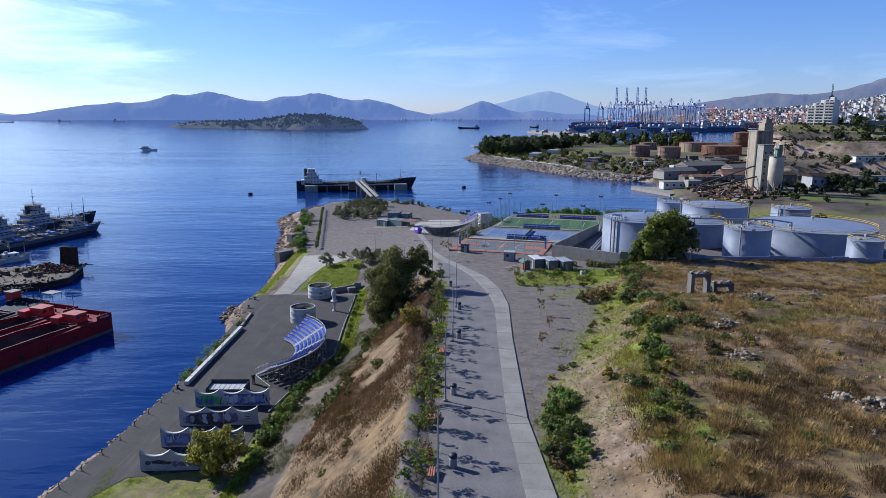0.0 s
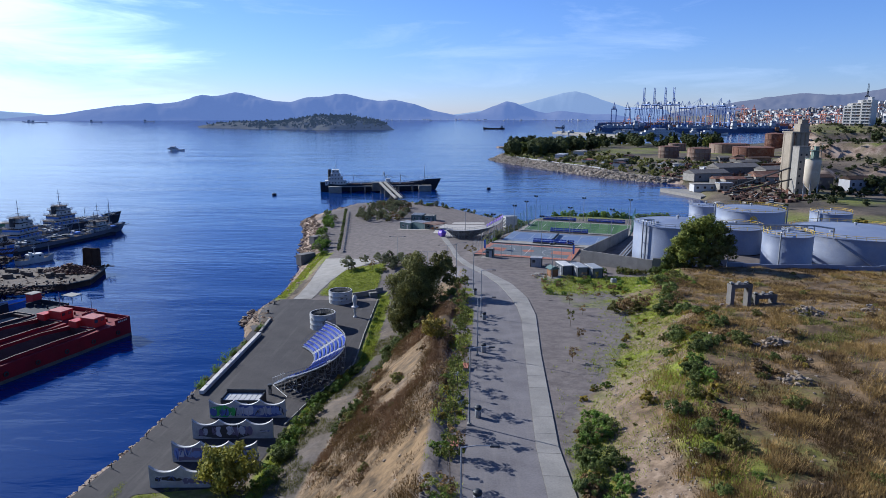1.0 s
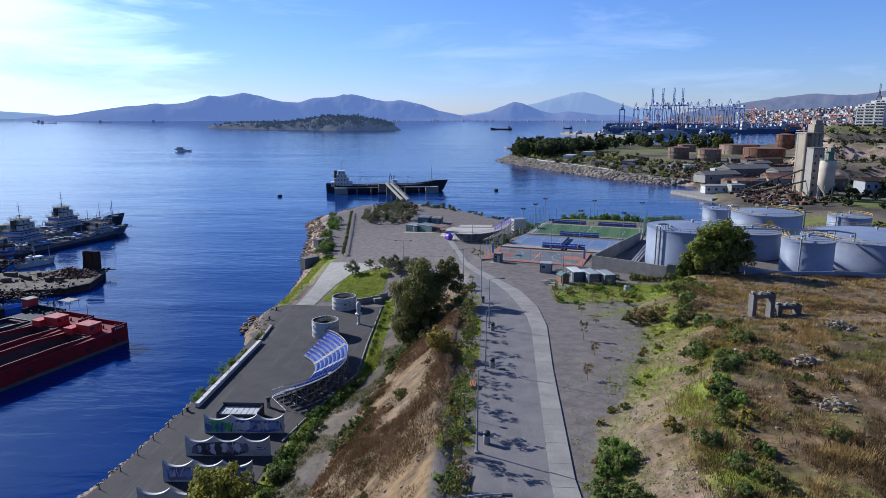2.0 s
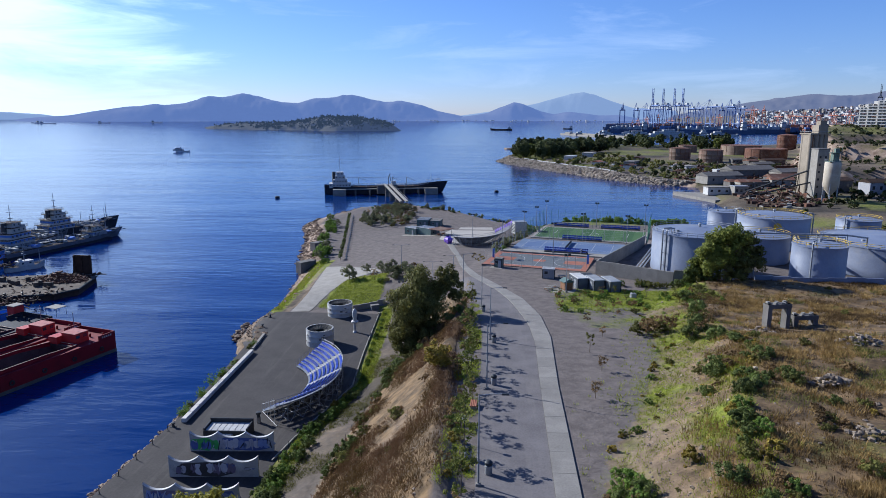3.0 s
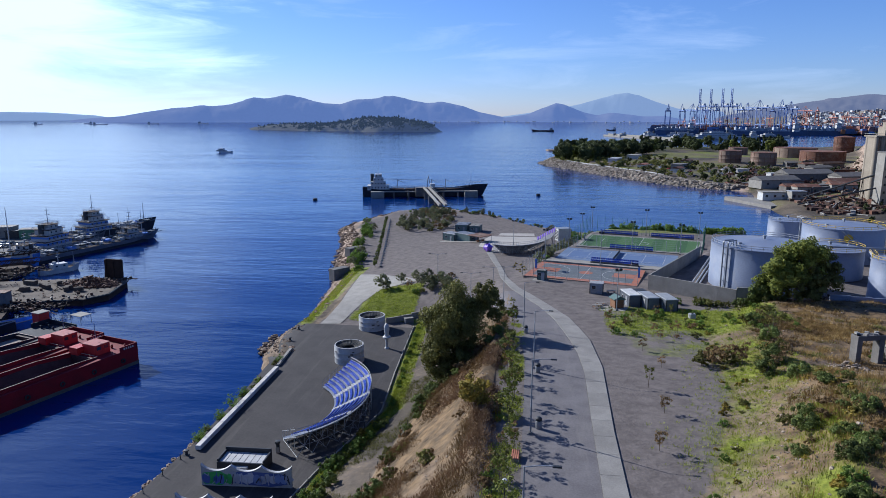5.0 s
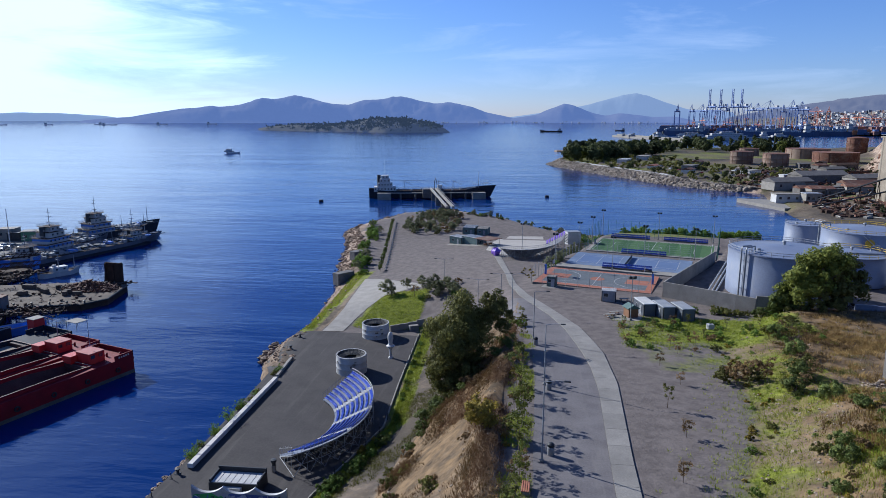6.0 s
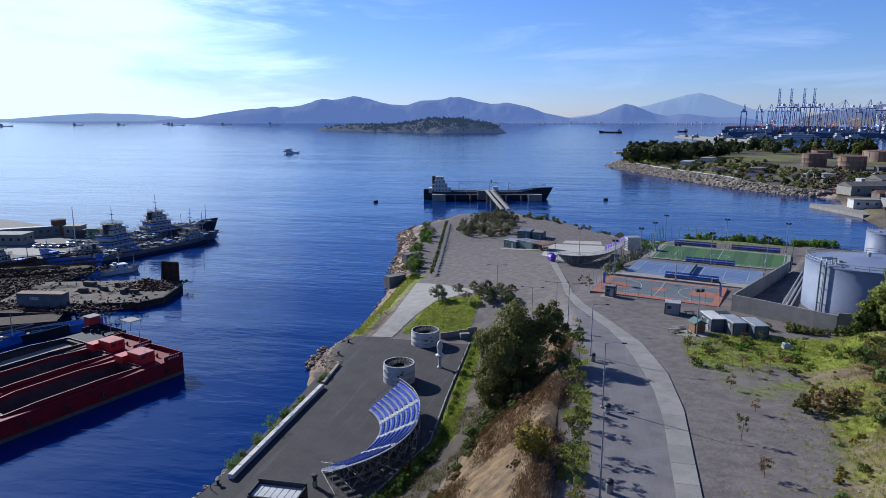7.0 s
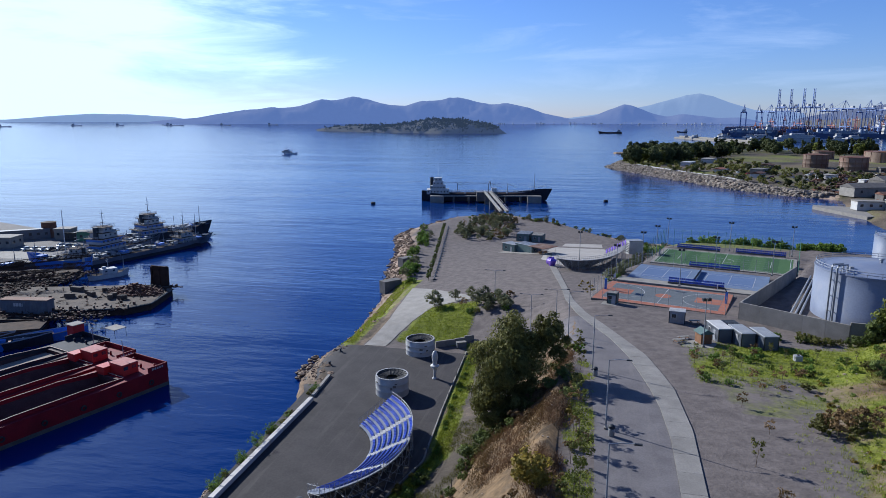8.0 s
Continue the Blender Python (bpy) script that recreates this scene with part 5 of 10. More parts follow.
belt = thing("conveyor", "rusty inclined conveyor gallery on trestles", "conveyor", (0, 0, 0))
p0, p1 = Vector((163, 452, height(163, 452) + 3)), Vector((196, 440, 21))
part("gallery", Shape().tube([p0, p1], 0.5, 4), dark_metal, belt)
p2, p3 = Vector((150, 425, height(150, 425) + 2)), Vector((190, 424, 15))
part("gallery", Shape().tube([p2, p3], 0.45, 4), dark_metal, belt)
for q in (0.3, 0.6, 0.85):
    for a, b in ((p0, p1), (p2, p3)):
        m = a + (b - a) * q
        part("trestle", Shape().tube([(m.x - 1.3, m.y, height(m.x, m.y) - 0.5), (m.x, m.y, m.z)], 0.2, 4).tube([(m.x + 1.3, m.y, height(m.x, m.y) - 0.5), (m.x, m.y, m.z)], 0.2, 4), rusty_steel, belt)


def shed(x, y, rz, lx, ly, h, label, wall_m, roof_m, gable=True, windows=3, category="shed", group="works sheds", name="works_shed"):
    t = thing(name, label, category, (x, y, height(x, y) - 0.4), rz, group)
    part("wall", Shape().box((0, 0, h / 2), (lx, ly, h)), wall_m, t)
    if gable:
        rise = ly * 0.2
        part("roof", Shape().add([(-lx / 2 - 0.4, -ly / 2 - 0.5, h), (lx / 2 + 0.4, -ly / 2 - 0.5, h), (lx / 2 + 0.4, ly / 2 + 0.5, h), (-lx / 2 - 0.4, ly / 2 + 0.5, h),
                                  (-lx / 2 - 0.4, 0, h + rise), (lx / 2 + 0.4, 0, h + rise), (-lx / 2 - 0.4, -ly / 2 - 0.5, h + 0.25), (lx / 2 + 0.4, -ly / 2 - 0.5, h + 0.25)],
                                 [(3, 2, 1, 0), (6, 7, 5, 4), (4, 5, 2, 3), (0, 1, 7, 6), (0, 6, 4, 3), (1, 2, 5, 7)]), roof_m, t)
    else:
        part("roof", Shape().slab((0, 0, h + 0.2), (lx + 0.6, ly + 0.6, 0.5)), roof_m, t)
    for i in range(windows):
        part("window", Shape().box((-lx / 2 + (i + 0.5) * lx / windows, -ly / 2 - 0.02, h * 0.58), (min(1.6, lx / windows * 0.5), 0.1, h * 0.3)), glass, t)
    return t


rsw = random.Random(12)
sheds_near = ((151, 469, 5, 15, 8, 5, white_paint, concrete, False), (163, 462, 5, 9, 7, 6, concrete, steel, False), (176, 540, 20, 32, 14, 6, concrete, concrete_dark, True),
                                       (208, 570, 18, 40, 16, 7, concrete_dark, concrete_dark, True), (238, 560, 18, 30, 14, 6, concrete, concrete_dark, True), (178, 505, 10, 18, 9, 5, concrete_dark, rust, True),
                                       (205, 500, 0, 16, 10, 5, concrete, rust, True), (226, 470, 15, 20, 11, 7, concrete_dark, rusty_steel, True), (170, 480, 60, 16, 8, 4, rust, rusty_steel, False))
sheds_far = ((216, 520, 10, 26, 12, 5, concrete_dark, rust, True), (128, 640, 60, 14, 8, 4, white_paint, rust, True), (106, 690, 60, 12, 7, 3.6, white_paint, brick_red, True),
                                       (140, 690, 60, 20, 10, 4, concrete, concrete_dark, False), (90, 780, 70, 22, 10, 4.5, white_paint, white_paint, False), (118, 830, 70, 26, 12, 5, white_paint, concrete, False),
                                       (160, 750, 60, 14, 9, 4, concrete_dark, rust, True), (180, 640, 40, 16, 9, 4, white_paint, concrete, False), (196, 600, 20, 10, 6, 3.5, white_paint, white_paint, False),
                                       (250, 650, 25, 22, 10, 5, concrete, concrete_dark, True), (280, 700, 25, 26, 9, 5, concrete_dark, rusty_steel, True), (260, 600, 10, 12, 7, 4, brick_red, rust, True))
for x, y, rz, lx, ly, h, wm, rm, gb in sheds_near + sheds_far:
    shed(x, y, rz, lx, ly, h, "low weathered works building with a %s roof" % ("pitched" if gb else "flat"), wm, rm, gb)
house_y = surface("plaster_blue", (0.30, 0.30, 0.33), (0.4, 0.4, 0.42), 0.4, 0.85, 0, 0.1, (0.2, 0.18, 0.17), 0.5, 0)
shed(247, 455, 8, 20, 11, 7.5, "old two-storey plastered house with a dark tiled roof", house_y, rusty_steel, True, 4, "house", "", "old_house")
shed(292, 478, 4, 24, 8, 4, "long low cream building with a flat roof", apartment_white, concrete_dark, False, 5, "building", "", "low_building")
shed(318, 520, 8, 30, 9, 4.5, "long low cream building with a flat roof", apartment_white, concrete_dark, False, 5, "building", "", "low_building")


def flats():
    """A ten-storey block in three stepped wings, with balconies on every floor."""
    z0 = 42.0
    t = thing("apartment_block", "white ten-storey apartment block with balconies and awnings", "apartment building", (404, 752, z0), -50)
    for k, (x, w, n) in enumerate(((-11, 8, 7), (-1.5, 10, 8), (9, 10, 9))):
        y = -2.5 * k
        h = n * 3.1
        part("wing", Shape().slab((x, y, h / 2 - 3), (w, 15, h + 6)), apartment_white, t)
        for f in range(n):
            z = f * 3.1
            b = part("balcony", Shape().box((x, y - 8.3, z + 0.1), (w - 0.6, 1.9, 0.2)).box((x, y - 9.2, z + 0.6), (w - 0.6, 0.12, 0.9)), white_paint, t)
            part("window", Shape().box((x - w * 0.22, y - 7.53, z + 1.5), (w * 0.3, 0.12, 2.0)).box((x + w * 0.22, y - 7.53, z + 1.5), (w * 0.3, 0.12, 2.0)), glass, t)
            if (f * 7 + k * 3) % 4 == 0:
                part("awning", Shape().box((x + w * 0.2, y - 8.6, z + 2.5), (w * 0.4, 1.6, 0.1)), brick_red, b, "faded red awning")
        part("roof_room", Shape().slab((x, y + 2, h + 1.4), (w * 0.4, 6, 2.8)), apartment_white, t)


flats()
grn = thing("greenhouse", "long low white-roofed sheds on the hilltop", "shed", (452, 742, height(452, 742)), -14)
part("wall", Shape().box((0, 0, 2), (44, 12, 4)), concrete, grn)
for i in range(9):
    part("roof_bay", Shape().lathe((-19.5 + 4.9 * i, 0, 4), [(2.5, -4), (2.5, 0), (1.8, 0.9), (0.05, 1.3)], 10), white_paint, grn, soft=True)

# short stone jetty below the works
jet = Shape()
jet.prism([(128, 489), (126, 483), (141, 440), (152, 446), (150, 482)], -3, 1.9)
tagged(part("jetty", jet, concrete), "low stone jetty below the works", "jetty", kind="structure")
spit = Shape().prism([(20, 1150), (24, 1132), (75, 1105), (110, 1120), (90, 1160)], -2, 2.0, 0.05)
tagged(part("rock_spit", spit, rock_wet), "dark low rock spit", "spit", kind="structure")

# trees on the headland: built once, then stood about
far_tree = make_tree("headland_tree", "dark green broad pine tree on the headland", 41, 13, (6.0, 6.0, 6.2), 0.8, 60, 44, leaf_pine, 0.4, at=(100, 870, height(100, 870)), group="headland trees")
far_cypress = make_tree("cypress_tree", "slim dark green cypress tree", 42, 17, (2.2, 2.2, 8.0), 0.7, 40, 26, leaf_pine, 0.3, at=(390, 1240, height(390, 1240)), group="headland trees")
far_bush = make_tree("olive_tree", "round grey-green olive tree among the sheds", 43, 5.5, (3.4, 3.4, 2.6), 0.55, 28, 26, leaf_pine, 0.25, at=(120, 660, height(120, 660)), group="headland trees")
far_round = make_tree("broad_tree", "leafy mid-green broad tree on the headland", 44, 11, (5.4, 5.4, 5.2), 0.7, 60, 44, leaf_broad, 0.4, at=(84, 905, height(84, 905)), group="headland trees")
rst = random.Random(77)
for i in range(78):
    y = rst.uniform(800, 1010)
    x = float(coast_right(y)) + rst.uniform(20, 46 + 0.45 * max(0, y - 780))
    put(far_tree if rst.random() < 0.65 else far_round, x, y, rst.uniform(0.45, 1.7), rst.uniform(0, 360))
for i in range(96):
    b, r = rst.uniform(8, 19), rst.uniform(1060, 1255)
    x, y, _ = bearing(b, r)
    put(rst.choice((far_tree, far_tree, far_round, far_cypress)), x, y, rst.uniform(0.6, 1.6), rst.uniform(0, 360))
for i in range(70):
    y = rst.uniform(560, 820)
    x = float(coast_right(y)) + rst.uniform(14, 190)
    if (x - 212) ** 2 + (y - 760) ** 2 > 45 ** 2 and (x - 318) ** 2 + (y - 812) ** 2 > 30 ** 2:
        put(far_bush, x, y, rst.uniform(0.5, 1.2), rst.uniform(0, 360))
for i in range(50):
    y = rst.uniform(380, 520)
    x = y * rst.uniform(0.50, 0.72)
    put(far_bush if rst.random() < 0.85 else far_tree, x, y, rst.uniform(0.4, 0.9), rst.uniform(0, 360))
for i in range(60):
    y = rst.uniform(480, 760)
    x = y * rst.uniform(0.42, 0.72)
    put(far_bush, x, y, rst.uniform(0.25, 0.85), rst.uniform(0, 360))
for i in range(30):
    x, y = rst.uniform(150, 290), rst.uniform(300, 440)
    put(far_bush, x, y, rst.uniform(0.3, 0.8), rst.uniform(0, 360))
for i in range(36):
    y = rst.uniform(600, 830)
    x = y * rst.uniform(0.56, 0.75)
    put(far_tree if rst.random() < 0.5 else far_bush, x, y, rst.uniform(0.6, 1.0), rst.uniform(0, 360))

# clutter of the works: machinery, sheets, stacks and drums
for nm, lb, mt_, cnt, sd in (("works_scrap", "rusty machinery and sheets lying about the works", rust, 420, 4), ("works_stacks", "pale stacks and blocks lying about the works", concrete, 260, 5),
                             ("works_litter", "dark scrap and drums lying about the works", rusty_steel, 520, 6)):
    rq = random.Random(sd)
    sh = Shape()
    while cnt:
        y = rq.uniform(395, 700)
        x = y * rq.uniform(0.26, 0.47)
        if x < float(coast_right(y)) + 16:
            continue
        cnt -= 1
        z = height(x, y)
        if rq.random() < 0.75:
            sh.box((x, y, z + 0.6), (rq.uniform(1, 6), rq.uniform(0.8, 3), rq.uniform(0.8, 2.6)), rq.uniform(0, 3.1))
        else:
            a = rq.uniform(0, 6.28)
            sh.tube([(x, y, z + 0.5), (x + 6 * math.cos(a), y + 6 * math.sin(a), z + rq.uniform(0.5, 4))], 0.35, 5)
    tagged(part(nm, sh, mt_), lb, "scrap", kind="stuff")
for i in range(26):
    y = rsw.uniform(430, 760)
    x = y * rsw.uniform(0.28, 0.46)
    if x > float(coast_right(y)) + 26 and (x - 194) ** 2 + (y - 435) ** 2 > 30 ** 2 and (x - 222) ** 2 + (y - 758) ** 2 > 50 ** 2 and (x - 318) ** 2 + (y - 812) ** 2 > 40 ** 2:
        shed(x, y, rsw.choice((8, 18, 60)) + rsw.uniform(-6, 6), rsw.uniform(8, 20), rsw.uniform(5, 9), rsw.uniform(3, 5.5), "low weathered shed among the works", rsw.choice((concrete, concrete_dark, rust, white_paint)),
             rsw.choice((concrete_dark, rust, rusty_steel)), rsw.random() < 0.6)


def scrub(name, label, mat, spots_, seed):
    """Low bushes past counting, as one mesh of loose leaf clumps: spots of (x, y, size)."""
    kinds = [leaf_cloud(seed + i, 9, 9, (1.0, 1.0, 0.7), 0.30) for i in range(5)]
    rq = random.Random(seed)
    sh = Shape()
    for x, y, sz in spots_:
        k, a = rq.choice(kinds), rq.uniform(0, 6.28)
        ca, sa, z = math.cos(a) * sz, math.sin(a) * sz, height(x, y) + 0.5 * sz
        sh.add([(x + vx * ca - vy * sa, y + vx * sa + vy * ca, z + vz * sz) for vx, vy, vz in k.v], k.f)
    return tagged(part(name, sh, mat), label, "scrub", kind="stuff")


rz_ = random.Random(15)
spot_a, spot_b = [], []
while len(spot_a) < 330:
    y = rz_.uniform(560, 900)
    x = float(coast_right(y)) + rz_.uniform(17, 150)
    spot_a.append((x, y, rz_.uniform(1.2, 3.6)))
while len(spot_b) < 950:
    y = rz_.uniform(400, 780)
    x = y * rz_.uniform(0.43, 0.72)
    spot_b.append((x, y, 0.5 + 2.6 * rz_.random() ** 2))
scrub("headland_scrub", "dark olive scrub over the headland", leaf_olive, spot_a, 21)
scrub("slope_scrub", "dark green scrub on the rocky slopes", leaf_pine, spot_b, 22)
sw = [(float(coast_right(y)) + 17.5, y) for y in range(610, 780, 12)]


# ---------------------------------------------------------------- tank yard
def storage_tank(cx, cy, r, z0, z1, label, stairs=None, pipe=None, rail=steel, name="storage_tank"):
    """A white steel tank: welded courses, shallow cone roof, rail round the rim, vents, and a stair or pipes on its side."""
    t = thing(name, label, "storage tank", (cx, cy, z0), 0, "white storage tanks")
    h = z1 - z0
    rings = []
    n = 4
    for i in range(n):
        za, zb = h * i / n, h * (i + 1) / n
        rings += [(r + 0.012 * (n - i), za), (r + 0.012 * (n - i), zb - 0.02)]
    part("shell", Shape().lathe((0, 0, 0), rings, 64), tank_paint, t, soft=True)
    part("rim", Shape().lathe((0, 0, h), [(r, -0.2), (r + 0.12, -0.18), (r + 0.12, 0.06), (r - 0.1, 0.08)], 64, caps=False), tank_paint, t)
    part("roof", Shape().lathe((0, 0, h), [(r - 0.05, 0.02), (r * 0.5, r * 0.045), (0.02, r * 0.09)], 64), tank_paint, t, soft=True)
    posts = max(12, int(2 * math.pi * r / 2.4))
    rails = Shape()
    for zz in (0.55, 1.05):
        rails.tube([(math.cos(2 * math.pi * i / 48) * (r - 0.1), math.sin(2 * math.pi * i / 48) * (r - 0.1), h + zz) for i in range(49)], 0.055, 4)
    g = part("railing", rails, rail, t)
    post = Shape().tube([(0, 0, 0), (0, 0, 1.08)], 0.05, 4).mesh("post")
    for i in range(posts):
        a = 2 * math.pi * i / posts
        o = part("post", post, rail, g)
        o.location = (math.cos(a) * (r - 0.1), math.sin(a) * (r - 0.1), h)
    part("vent", Shape().lathe((r * 0.05, 0.1 * r, h + r * 0.085), [(0.3, 0), (0.3, 0.5), (0.5, 0.55), (0.45, 0.8), (0.05, 0.95)], 12), steel, t, soft=True)
    part("hatch", Shape().lathe((-r * 0.55, -r * 0.3, h + r * 0.03), [(0.45, 0), (0.45, 0.45), (0.05, 0.5)], 12), steel, t, soft=True)
    if stairs:
        a0, a1, m = stairs
        steps = 26
        tread = Shape().box((0, 0, 0), (0.95, 0.3, 0.05)).mesh("tread")
        st = part("stair_rail", Shape().tube([(math.cos(radians(a0 + (a1 - a0) * i / steps)) * (r + 1.0), math.sin(radians(a0 + (a1 - a0) * i / steps)) * (r + 1.0), h * i / steps + 1.0) for i in range(steps + 1)], 0.05, 4)
                  .tube([(math.cos(radians(a0 + (a1 - a0) * i / steps)) * (r + 1.0), math.sin(radians(a0 + (a1 - a0) * i / steps)) * (r + 1.0), h * i / steps) for i in range(steps + 1)], 0.09, 4), m, t)
        for i in range(steps):
            a = radians(a0 + (a1 - a0) * (i + 0.5) / steps)
            o = part("tread", tread, m, st)
            o.location, o.rotation_euler = (math.cos(a) * (r + 0.5), math.sin(a) * (r + 0.5), h * (i + 0.5) / steps), (0, 0, a)
    if pipe:
        for k, a in enumerate(pipe):
            c, s = math.cos(radians(a)), math.sin(radians(a))
            pr = Shape().tube([(c * (r + 0.5), s * (r + 0.5), -0.3), (c * (r + 0.5), s * (r + 0.5), h + 1.1), (c * (r + 0.2), s * (r + 0.2), h + 1.5), (c * (r - 2.2), s * (r - 2.2), h + 1.5), (c * (r - 2.4), s * (r - 2.4), h + 0.2)], 0.2, 8)
            part("pipe", pr, steel, t, soft=True)
            for q in (0.25, 0.55, 0.85):
                part("bracket", Shape().box((c * (r + 0.3), s * (r + 0.3), h * q), (0.5, 0.12, 0.12), radians(a)), steel, t)
    return t


T = [storage_tank(54.4, 192, 11.6, 13.2, 23.9, "large white steel tank with a shallow cone roof", None, (208, 214)),
     storage_tank(94.2, 242, 11.2, 10.5, 21.2, "large white steel tank with a roundel on its side", (300, 245, steel), (330, 165), yellow_paint),
     storage_tank(86, 264, 6.0, 10.5, 19.4, "smaller white tank behind the others", None, (300,)),
     storage_tank(79.2, 179, 6.0, 12.0, 23.2, "small white tank with yellow rails", None, (232,), yellow_paint),
     storage_tank(112, 208, 17.8, 11.2, 19.3, "very wide low white tank with a domed roof", (262, 225, steel), (200, 190), yellow_paint),
     storage_tank(107.6, 173, 4.2, 12.2, 21.2, "small white tank with a stair up its side", (300, 200, steel), None, yellow_paint),
     storage_tank(78.5, 213, 8.2, 12.0, 19.5, "white tank with yellow rails on its rim", None, (20,), yellow_paint),
     storage_tank(126, 250, 6.8, 10.5, 19.0, "smaller white tank behind the others", None, (210,), yellow_paint),
     storage_tank(93.0, 206, 3.2, 11.0, 20.0, "narrow white tank between larger ones", None, None)]
rd = Shape().lathe((0, 0, 0), [(1.2, 0), (1.2, 0.06), (0.05, 0.061)], 20)
o = part("roundel", rd, yellow_paint, T[1], "orange-yellow round sign")
o.matrix_local = pose(-3.0, -10.88, 8.4, 90, 0, -15)

walkway = thing("tank_walkway", "yellow railed steel walkway between the tanks", "walkway", (0, 0, 0))
w0, w1 = Vector((86, 207, 19.6)), Vector((77, 184, 21.0))
part("deck", Shape().tube([w0, w1], 0.5, 4), steel, walkway)
for dz in (0.6, 1.1):
    part("rail", Shape().tube([w0 + Vector((0.5, 0, dz)), w1 + Vector((0.5, 0, dz))], 0.05, 4), yellow_paint, walkway)
    part("rail", Shape().tube([w0 + Vector((-0.5, 0, dz)), w1 + Vector((-0.5, 0, dz))], 0.05, 4), yellow_paint, walkway)
for q in (0.3, 0.7):
    m = w0 + (w1 - w0) * q
    part("trestle", Shape().tube([(m.x, m.y, height(m.x, m.y) - 0.3), tuple(m)], 0.15, 6), steel, walkway)
w2, w3 = Vector((85, 181, 21.6)), Vector((95, 196, 19.5))
pipe_run = thing("overhead_pipe", "long grey pipe carried over the tanks", "pipe", (0, 0, 0))
part("pipe", Shape().tube([(66, 186, 24.6), (88, 184, 24.6), (99, 195, 22.0), (100, 197, 19.2)], 0.22, 8), steel, pipe_run, soft=True)
part("trestle", Shape().tube([(67, 186, height(67, 186) - 0.3), (67, 186, 24.6)], 0.14, 6), steel, pipe_run)
part("trestle", Shape().tube([(88, 184, height(88, 184) - 0.3), (88, 184, 24.6)], 0.14, 6), steel, pipe_run)

# the low wall in front of the yard, and the tall concrete wall beside the courts
def wall_run(name, label, pts, h, thick, mat, panel=4.0):
    t = thing(name, label, "wall", (0, 0, 0), kind="structure")
    for (ax, ay), (bx, by) in zip(pts, pts[1:]):
        ln = math.hypot(bx - ax, by - ay)
        n = max(1, round(ln / panel))
        for i in range(n):
            x, y = ax + (bx - ax) * (i + 0.5) / n, ay + (by - ay) * (i + 0.5) / n
            z = height(x, y)
            part("panel", Shape().slab((x, y, z + h / 2 - 0.4), (ln / n - 0.02, thick, h + 0.8), math.atan2(by - ay, bx - ax), 0.03), mat, t)
    return t


wall_run("shore_wall", "low white wall along the headland shore", sw, 1.3, 0.4, white_paint, 12)
wall_run("yard_wall", "tall grey concrete wall beside the sports courts", [(49, 228), (26.8, 183.5), (43, 171.5), (48, 171)], 3.6, 0.3, concrete)
wall_run("yard_front_wall", "low white-painted wall in front of the tanks", [(60, 167.5), (140, 166)], 1.1, 0.25, tank_paint)
rack = thing("ground_pipes", "steel pipes lying along the yard wall", "pipe", (0, 0, 0))
for k in range(3):
    part("pipe", Shape().tube([(36 + k * 0.9, 184, height(38, 190) + 0.6), (52 + k * 0.9, 226, height(50, 226) + 0.6)], 0.22, 7), steel, rack, soft=True)
scrap = random.Random(3)
for i in range(9):
    x, y = scrap.uniform(64, 75), scrap.uniform(176, 190)
    b = thing("yard_scrap", "rusty pipes and timber dumped between tanks", "scrap", (x, y, height(x, y)), scrap.uniform(0, 180), "scrap in the yard")
    part("bar", Shape().tube([(-2, 0, 0.2), (2, 0.3, 0.35)], 0.14, 5).box((0.3, 0.8, 0.3), (2.4, 0.5, 0.5)), rusty_steel, b)


# ---------------------------------------------------------------- sports grounds
COURT = Vector((13.4, 198.6, 0))           # middle of the basketball court
AX = radians(-15.5)                         # its long side
ex, ey = Vector((math.cos(AX), math.sin(AX), 0)), Vector((-math.sin(AX), math.cos(AX), 0))


def spot(u, v, z=0.0):
    p = COURT + ex * u + ey * v
    return (p.x, p.y, z)


ZC = 13.75
court = thing("basketball_court", "grey and orange painted basketball court with white lines", "sports court", spot(0, 0, ZC), math.degrees(AX), kind="structure")
part("base", Shape().slab((0, 0, -0.42), (28.4, 18.2, 0.8), 0, 0.02), concrete_dark, court)
part("border", Shape().box((0, 0, -0.012), (28.2, 18.0, 0.03)), orange_paint, court)
part("surface", Shape().box((0, 0.3, 0.006), (25.0, 14.4, 0.012)), court_grey, court)
for sx in (-1, 1):
    part("key", Shape().box((sx * 9.7, 0.3, 0.016), (5.4, 4.6, 0.012)), orange_paint, court)
    part("arc_line", Shape().lathe((sx * 10.6, 0.3, 0.022), [(6.2, 0), (6.32, 0.001)], 28, radians(90 if sx > 0 else -90), radians(270 if sx > 0 else 90)), white_paint, court)
part("centre_circle", Shape().lathe((0, 0.3, 0.010), [(1.8, 0), (1.8, 0.012)], 28), orange_paint, court)
part("centre_line", Shape().box((0, 0.3, 0.026), (0.12, 14.4, 0.006)), white_paint, court)
for vy in (-6.9, 7.5):
    part("side_line", Shape().box((0, vy, 0.016), (25, 0.1, 0.008)), white_paint, court)


